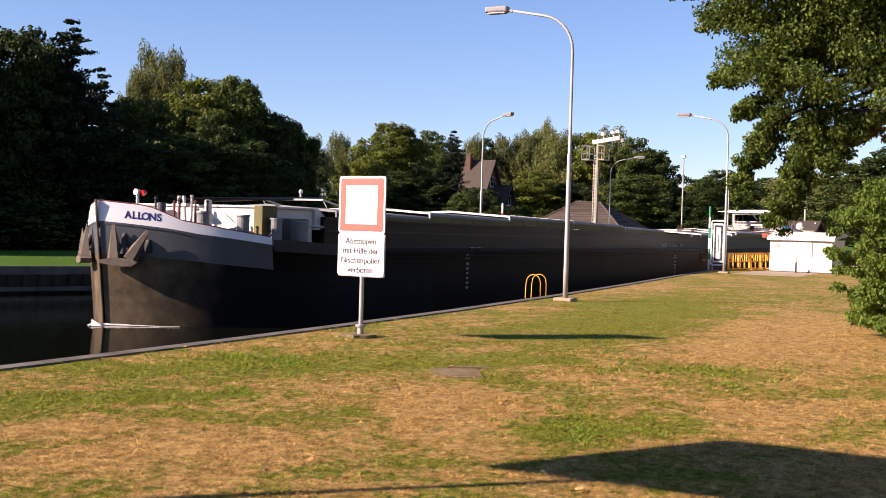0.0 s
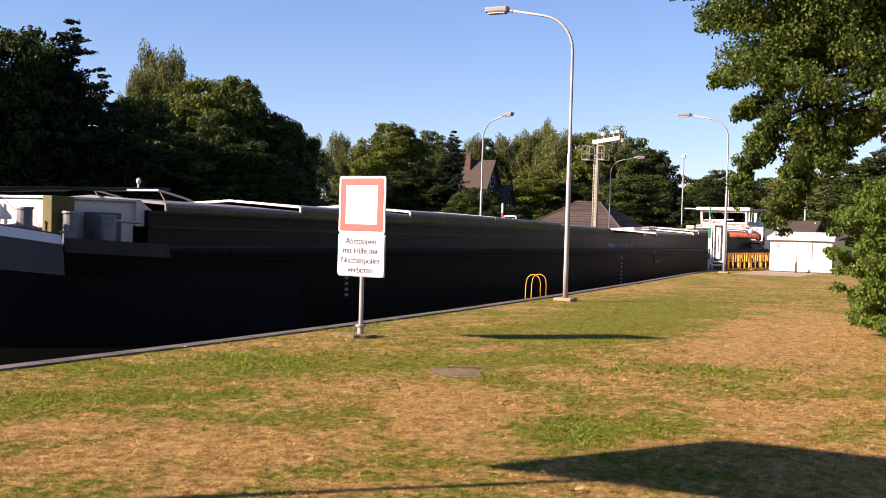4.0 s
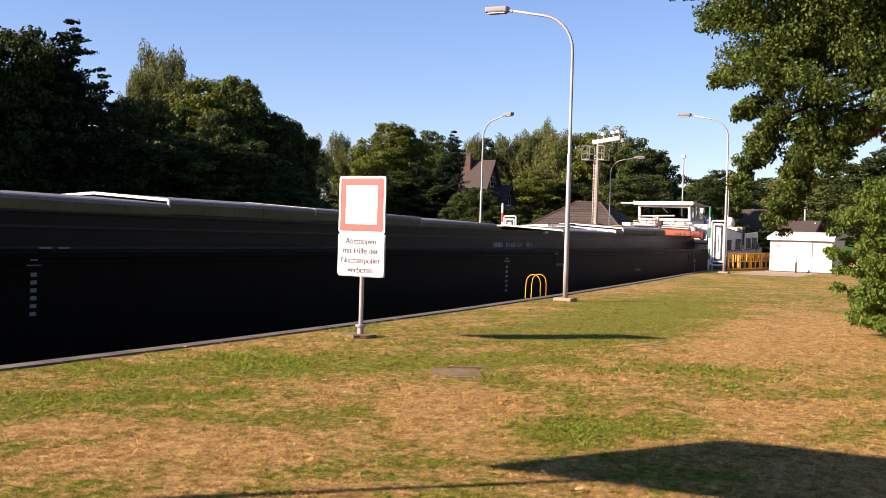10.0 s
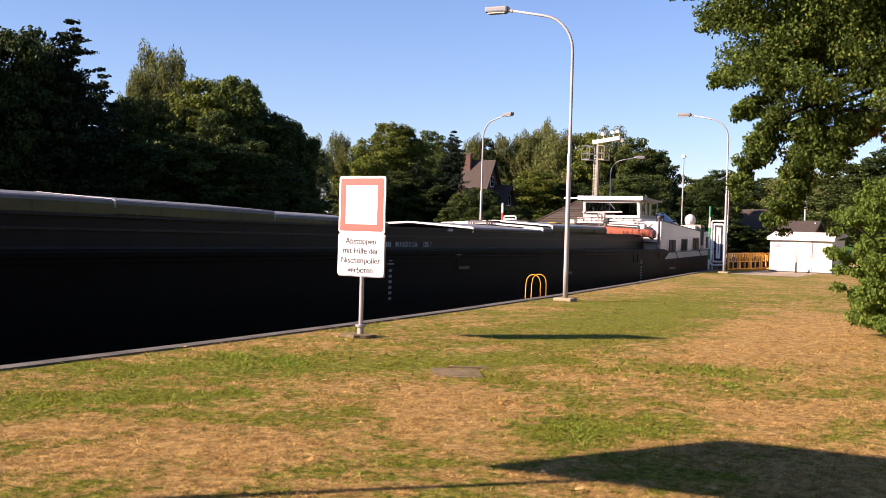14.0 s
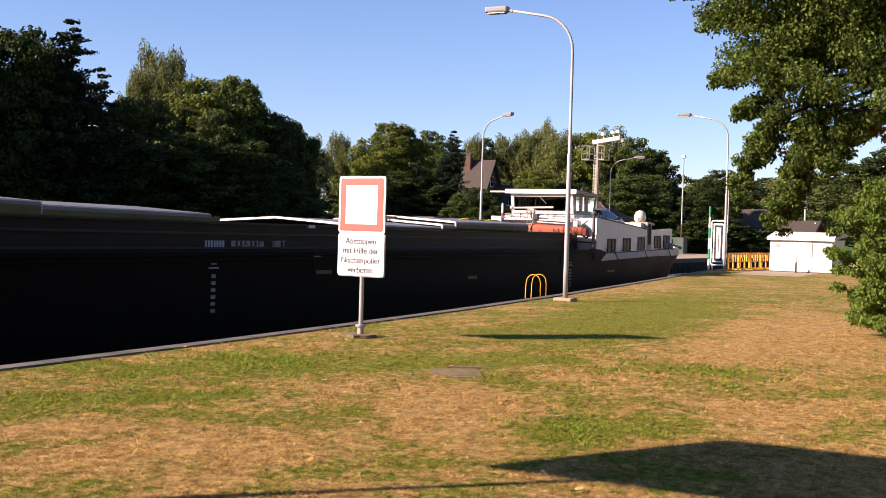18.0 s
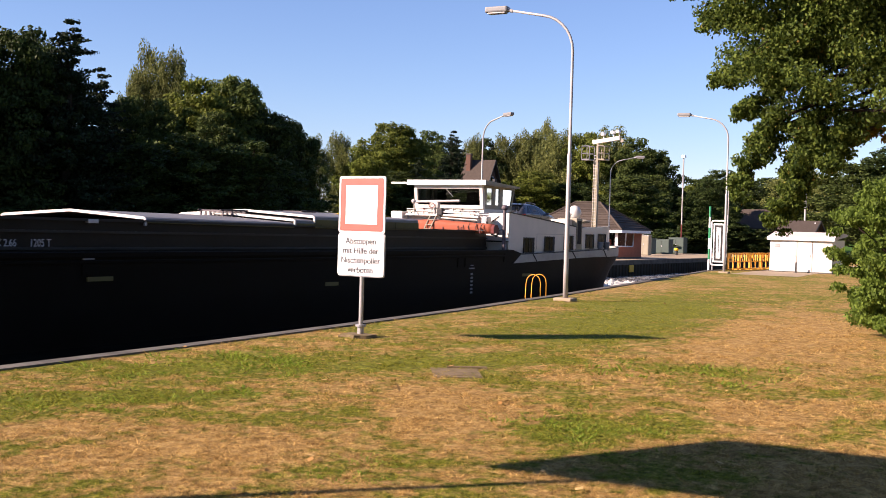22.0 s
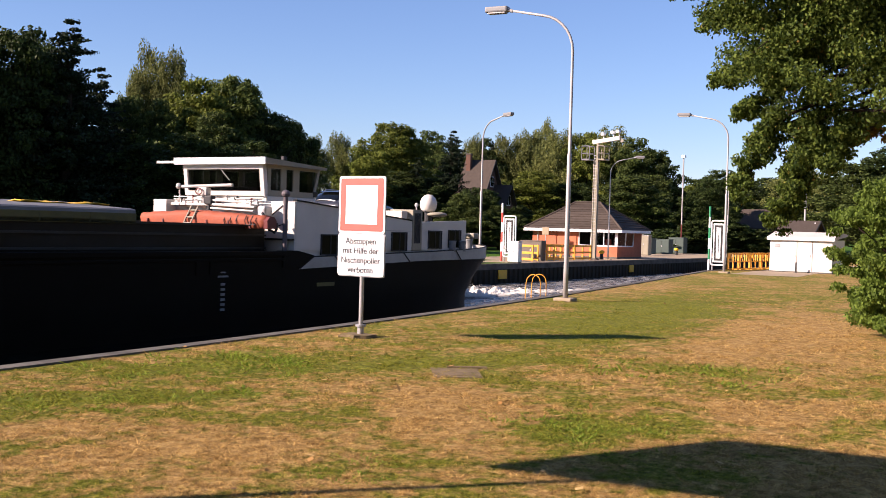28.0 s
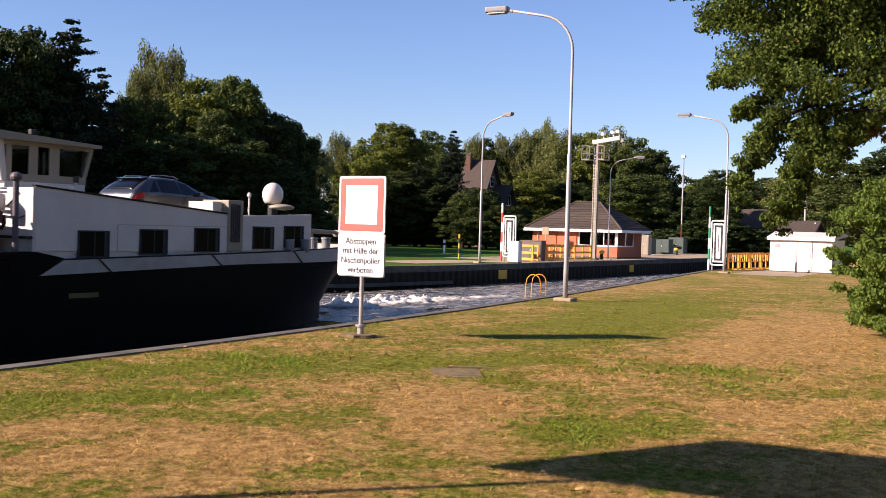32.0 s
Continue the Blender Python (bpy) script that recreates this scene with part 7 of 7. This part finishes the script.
        part("roof_rail", sweep(bmesh.new(), [(0.9, s * 0.56, 1.45), (1.0, s * 0.56, 1.51), (1.5, s * 0.57, 1.535), (2.0, s * 0.56, 1.51), (2.15, s * 0.56, 1.44)], 0.018, 6), M["steel"], body)
        part("mirror", boxed(2.68, 2.86, *sorted((s * 0.88, s * 1.04)), 0.94, 1.07, bevel=0.04), M["car"], body)
        part("sill", boxed(0.5, 3.6, *sorted((s * 0.80, s * 0.88)), 0.2, 0.32, bevel=0.03), M["black"], body)
        for x in (0.80, 3.52):
            wheel = part("wheel", tube(bmesh.new(), (x, s * 0.68, 0.32), (x, s * 0.895, 0.32), 0.32, 0.32, 24), M["black"], c, "black tyre on an alloy rim")
            part("rim", tube(bmesh.new(), (x, s * 0.90, 0.32), (x, s * 0.91, 0.32), 0.21, 0.19, 14), M["steel"], wheel)
    part("rear_plate", boxed(-0.075, -0.04, -0.26, 0.26, 0.50, 0.60), M["sign_white"], c, "plain plate bar")
    # a short hatchback: all drawn in to its true length
    for ob in c.children_recursive:
        ob.data.transform(Matrix.Diagonal((0.9, 0.97, 0.96, 1)))
    return c


CAR_AT, BOAT_AT, CLOTH_AT = pose(69.7, -1.0, 3.035), pose(63.68, -1.15, 3.0), pose(58.1, -0.7, 3.52)
car = make_car(barge_at(0) @ CAR_AT)


def make_dinghy(m):
    d = thing("covered_dinghy", m, "orange canvas-covered dinghy lying across the hold's end", "boat")
    bm = bmesh.new()
    rings = []
    for k in range(29):
        t = k / 28
        y = -2.55 + 5.3 * t
        w = 0.30 * min(1, 0.45 + 3.5 * t, 0.6 + 3 * (1 - t))
        top = 0.39 + 0.15 * (1 - abs(t - 0.56) / 0.56) + 0.012 * math.sin(k * 2.3) + 0.008 * math.sin(k * 1.1)
        rings.append([bm.verts.new(p) for p in ((-w, y, 0.0), (-w - 0.02, y, 0.14), (-w - 0.05, y, top - 0.16 + 0.012 * math.sin(k * 1.9)), (-w - 0.02, y, top - 0.06), (-w * 0.6, y, top), (w * 0.6, y, top + 0.01), (w, y, top - 0.1), (w, y, 0.0))])
    for a, b in zip(rings, rings[1:]):
        for k in range(7):
            bm.faces.new((a[k], a[k + 1], b[k + 1], b[k]))
        bm.faces.new((a[7], a[0], b[0], b[7]))
    bm.faces.new(rings[0])
    bm.faces.new(rings[-1])
    bmesh.ops.recalc_face_normals(bm, faces=bm.faces)
    part("canvas", bm, M["orange"], d, "orange canvas cover", smooth=True)
    part("bow_cap", prism(bmesh.new(), [(-0.2, 0.02), (0.2, 0.02), (0.22, 0.25), (0.1, 0.38), (-0.1, 0.38), (-0.22, 0.25)], "y", -2.68, -2.53), M["brown_red"], d, "dark red canvas end")
    for y in (-2.1, -1.2, -0.3, 0.6, 1.6, 2.3):
        part("batten", boxed(-0.36, -0.3, y - 0.02, y + 0.02, 0.0, 0.24), M["brown_red"], d)
    for y in (-2.2, -1.95, -1.6, -1.35, -1.1):
        part("lashing", sweep(bmesh.new(), [(-0.36, y, 0.12), (-0.37, y + 0.05, 0.24), (-0.30, y + 0.02, 0.40)], 0.018, 5), M["black"], d)
    part("boat_hook", tube(bmesh.new(), (-0.38, -2.35, 0.12), (-0.38, -0.8, 0.10), 0.015, 0.015, 6), M["black"], d)
    bm = bmesh.new()
    lo, hi = -0.48, -0.30
    for y in (0.22, 0.52):
        tube(bm, (lo, y + 0.1, -0.02), (hi, y - 0.14, 0.68), 0.028, 0.028, 6)
    for q in (0.2, 0.5, 0.85):
        x, y, z = lo + (hi - lo) * q, 0.32 - 0.24 * q, 0.62 * q
        tube(bm, (x, y, z), (x, y + 0.3, z), 0.024, 0.024, 6)
    part("ladder", bm, M["cream"], d, "small pale ladder leaning on it")
    return d


dinghy = make_dinghy(barge_at(0) @ BOAT_AT)
bm = bmesh.new()
rows = []
for i in range(14):
    rows.append([bm.verts.new((-1.5 + 3.0 * i / 13, -0.6 + 1.2 * j / 6, 0.05 + 0.03 * math.sin(i * 1.3 + j) + 0.025 * math.sin(i * 0.6 + 2 * j))) for j in range(7)])
for a, b in zip(rows, rows[1:]):
    sheet(bm, a, b)
yellow_sheet = tagged(part("yellow_tarpaulin", bm, M["yellow"], smooth=True), "crumpled yellow tarpaulin on a hatch cover", "tarpaulin")
sol = yellow_sheet.modifiers.new("thickness", "SOLIDIFY")
sol.thickness = 0.02
yellow_sheet.matrix_basis = barge_at(0) @ CLOTH_AT


def make_wake():
    w = thing("propeller_wake", barge_at(0), "churned white water behind the barge's stern", "wake")
    nx, ny = 430, 110
    xs = 76.5 + 60.0 * np.linspace(0, 1, nx) ** 1.5
    ys = np.linspace(-4.6, 5.2, ny)
    swell = line((76, 0.0), (80.9, 0.02), (82.0, 0.42), (83.2, 0.35), (86, 0.22), (90, 0.10), (96, 0.04), (140, 0.0))
    v = []
    for x in xs:
        mid, top = -0.25 - 0.10 * max(x - 86, 0), swell(x)
        calm = 0.055 * max(1 - (x - 76) / 55, 0) + 0.006
        for y in ys:
            ripple = noise.fractal(Vector((x * 0.55, y * 1.5, 2.0)), 0.8, 2.1, 4)
            z = 0.012 + calm * ripple * 0.5
            near = math.exp(-((y - mid) / (0.75 + 0.05 * max(x - 82, 0))) ** 2)
            if near > 0.02 and top > 0.002:
                z += top * near * max(0.55 + 1.1 * noise.fractal(Vector((x * 1.7, y * 2.4, 7.0)), 0.6, 2.2, 5), 0.0)
            v.append((x, y, z))
    f = [(i * ny + j, (i + 1) * ny + j, (i + 1) * ny + j + 1, i * ny + j + 1) for i in range(nx - 1) for j in range(ny - 1)]
    ob = raw("churned_surface", v, f, M["foam"], w)
    for p in ob.data.polygons:
        p.use_smooth = True
    # flecks thrown up along the ridge
    rng = np.random.default_rng(12)
    n = 800
    x = 81.2 + 7.5 * rng.uniform(0, 1, n) ** 2
    h = np.array([swell(q) for q in x])
    pos = np.stack([x, -0.25 + rng.normal(size=n) * 0.6, h * rng.uniform(0.3, 1.5, n) + 0.02], 1)
    d, e = rng.normal(size=(n, 3)), rng.normal(size=(n, 3))
    k = 0.014 * rng.uniform(0.4, 1.6, n)[:, None]
    quads = np.stack([pos - d * k, pos - e * k, pos + d * k, pos + e * k], 1).reshape(-1, 3)
    tagged(fast_mesh("spray", quads, np.arange(n * 4).reshape(-1, 4), M["spray"], w), "white flecks of spray", kind="stuff")
    return w


M["spray"] = material("white_spray", (0.70, 0.66, 0.59), 0.8, vary=0.1, scale=6, bump=0.4)
wake = make_wake()
bow_wave = thing("bow_wave", barge_at(0), "thin white bow wave along the barge's stem", "wave")
for side in (-1, 1):
    bm = bmesh.new()
    rows = []
    for k in range(36):
        s = -0.5 + k * 0.05
        x = s + stem(0)
        inner = half(x, 0) + 0.02 if s > 0.02 else 0.0
        wide = (0.34 * math.exp(-((s - 0.05) / 0.5) ** 2) + 0.03 * max(1 - s / 2.6, 0)) * max(0.35 + 1.6 * noise.noise(Vector((s * 3.1, side, 0.4))), 0.06)
        rows.append([bm.verts.new((x - 0.1, side * (inner + wide * j / 6), 0.012 + 0.05 * math.sin(j / 6 * math.pi) * math.exp(-(s / 0.7) ** 2) * (0.5 + abs(noise.noise(Vector((s * 7, j * 0.9, side))))) + 0.012 * (1 - j / 6))) for j in range(7)])
    for g, h in zip(rows, rows[1:]):
        sheet(bm, g, h)
    bmesh.ops.recalc_face_normals(bm, faces=bm.faces)
    part("curl", bm, M["spray"], bow_wave, smooth=True)

# ---- blades, weeds and fallen leaves on the lawn ----
def scatter(count, r0, r1, seed, power=1.9):
    rng = np.random.default_rng(seed)
    r = r0 + (r1 - r0) * rng.uniform(0, 1, count) ** power
    a = radians(7) + rng.uniform(0, 1, count) * radians(52)
    p = np.stack([r * np.cos(a), r * np.sin(a)], 1)
    edge = np.interp(p[:, 0], [q[0] for q in NEAR], [q[1] for q in NEAR]) - 0.34
    return p[p[:, 1] < edge], rng


def make_tufts(count, blades, r0, r1, height, spread, width, mat, name, label, seed, where=None):
    """Clumps of leaning blades, as dense near the path as far off in proportion to what one sees of them."""
    rng = np.random.default_rng(seed)
    u = rng.uniform(0, 1, count)
    r = 1 / (u / r1 + (1 - u) / r0)
    a = radians(7) + rng.uniform(0, 1, count) * radians(50)
    c = np.stack([r * np.cos(a), r * np.sin(a)], 1)
    if where is not None:
        x, y, broad = (np.array(q) for q in zip(*where))
        near = (np.hypot(c[:, None, 0] - x, c[:, None, 1] - y) / broad).min(1)
        keep = near < rng.uniform(0.2, 1.3, count)
        c, r = c[keep], r[keep]
    grow = np.repeat(np.clip(r / 9.0, 0.9, 1.9) * rng.uniform(0.5, 1.6, len(c)), blades)
    c = np.repeat(c, blades, axis=0)
    n = len(c)
    off = rng.normal(size=(n, 2)) * spread * grow[:, None]
    p = c + off
    keep = p[:, 1] < np.interp(p[:, 0], [q[0] for q in NEAR], [q[1] for q in NEAR]) - 0.27
    p, off, grow = p[keep], off[keep], grow[keep]
    n = len(p)
    t = rng.uniform(0, 6.28, n)
    h = height * grow * rng.uniform(0.35, 1.2, n)
    w = width * grow * rng.uniform(0.6, 1.3, n)
    lean = off * 0.45 + rng.normal(size=(n, 2)) * 0.75 * h[:, None]
    ca, sa, z = np.cos(t) * w, np.sin(t) * w, np.full(n, -0.004)
    x, y = p[:, 0], p[:, 1]
    v = np.stack([np.stack([x - ca, y - sa, z], 1), np.stack([x + ca, y + sa, z], 1), np.stack([x + ca * 0.35 + lean[:, 0], y + sa * 0.35 + lean[:, 1], h], 1), np.stack([x - ca * 0.35 + lean[:, 0], y - sa * 0.35 + lean[:, 1], h], 1)], 1).reshape(-1, 3)
    return tagged(fast_mesh(name, v, np.arange(n * 4).reshape(-1, 4), mat, None), label, "grass", kind="stuff")


make_tufts(22000, 17, 6.0, 46, 0.014, 0.045, 0.0030, M["blade"], "grass_blades", "short dry grass in uneven clumps over the lawn", 21)
# greener tufts and broad-leaved weeds where the lawn stays moist
MOIST = [(x, y, (long + broad) * 0.6) for x, y, long, broad, turn, much in STRETCHES if much < -0.05 and x < 20]
make_tufts(2600, 24, 6.2, 26, 0.019, 0.050, 0.0065, leaf_material("green_grass_tufts", (0.10, 0.16, 0.013), (0.28, 0.36, 0.04), 0.4), "grass_tufts", "low bright green tufts in the dry lawn", 57, MOIST)
p, rng = scatter(230, 7, 45, 33, 1.0)
n = len(p)
pos = np.concatenate([p, 0.03 + 0.02 * rng.uniform(0, 1, (n, 1))], 1)
t1 = rng.normal(size=(n, 3)) * np.array([1, 1, 0.25])
t1 /= np.linalg.norm(t1, axis=1)[:, None]
t2 = np.cross(t1, np.array([0.1, 0.05, 1.0]))
s = 0.045 * rng.uniform(0.6, 1.5, (n, 1))
v = np.stack([pos - t1 * s, pos + t2 * s * 0.6, pos + t1 * s, pos - t2 * s * 0.6], 1).reshape(-1, 3)
tagged(fast_mesh("fallen_leaves", v, np.arange(n * 4).reshape(-1, 4), leaf_material("dry_fallen_leaves", (0.45, 0.22, 0.06), (0.62, 0.42, 0.16), 0.2), None), "dry yellow leaves fallen on the lawn", "leaves", kind="stuff")

def motions():
    """All that moves: the barge and what it carries."""
    times = [0, 2, 4, 6, 8, 10, 12, 14, 16, 18, 20, 22, 24, 26, 28, 30, 32]
    for ob in (barge, car, dinghy, wake, bow_wave, yellow_sheet):
        rest = {car: CAR_AT, dinghy: BOAT_AT, yellow_sheet: CLOTH_AT}.get(ob, Matrix())
        walk(ob, [(t, barge_at(t) @ rest) for t in times])


motions()
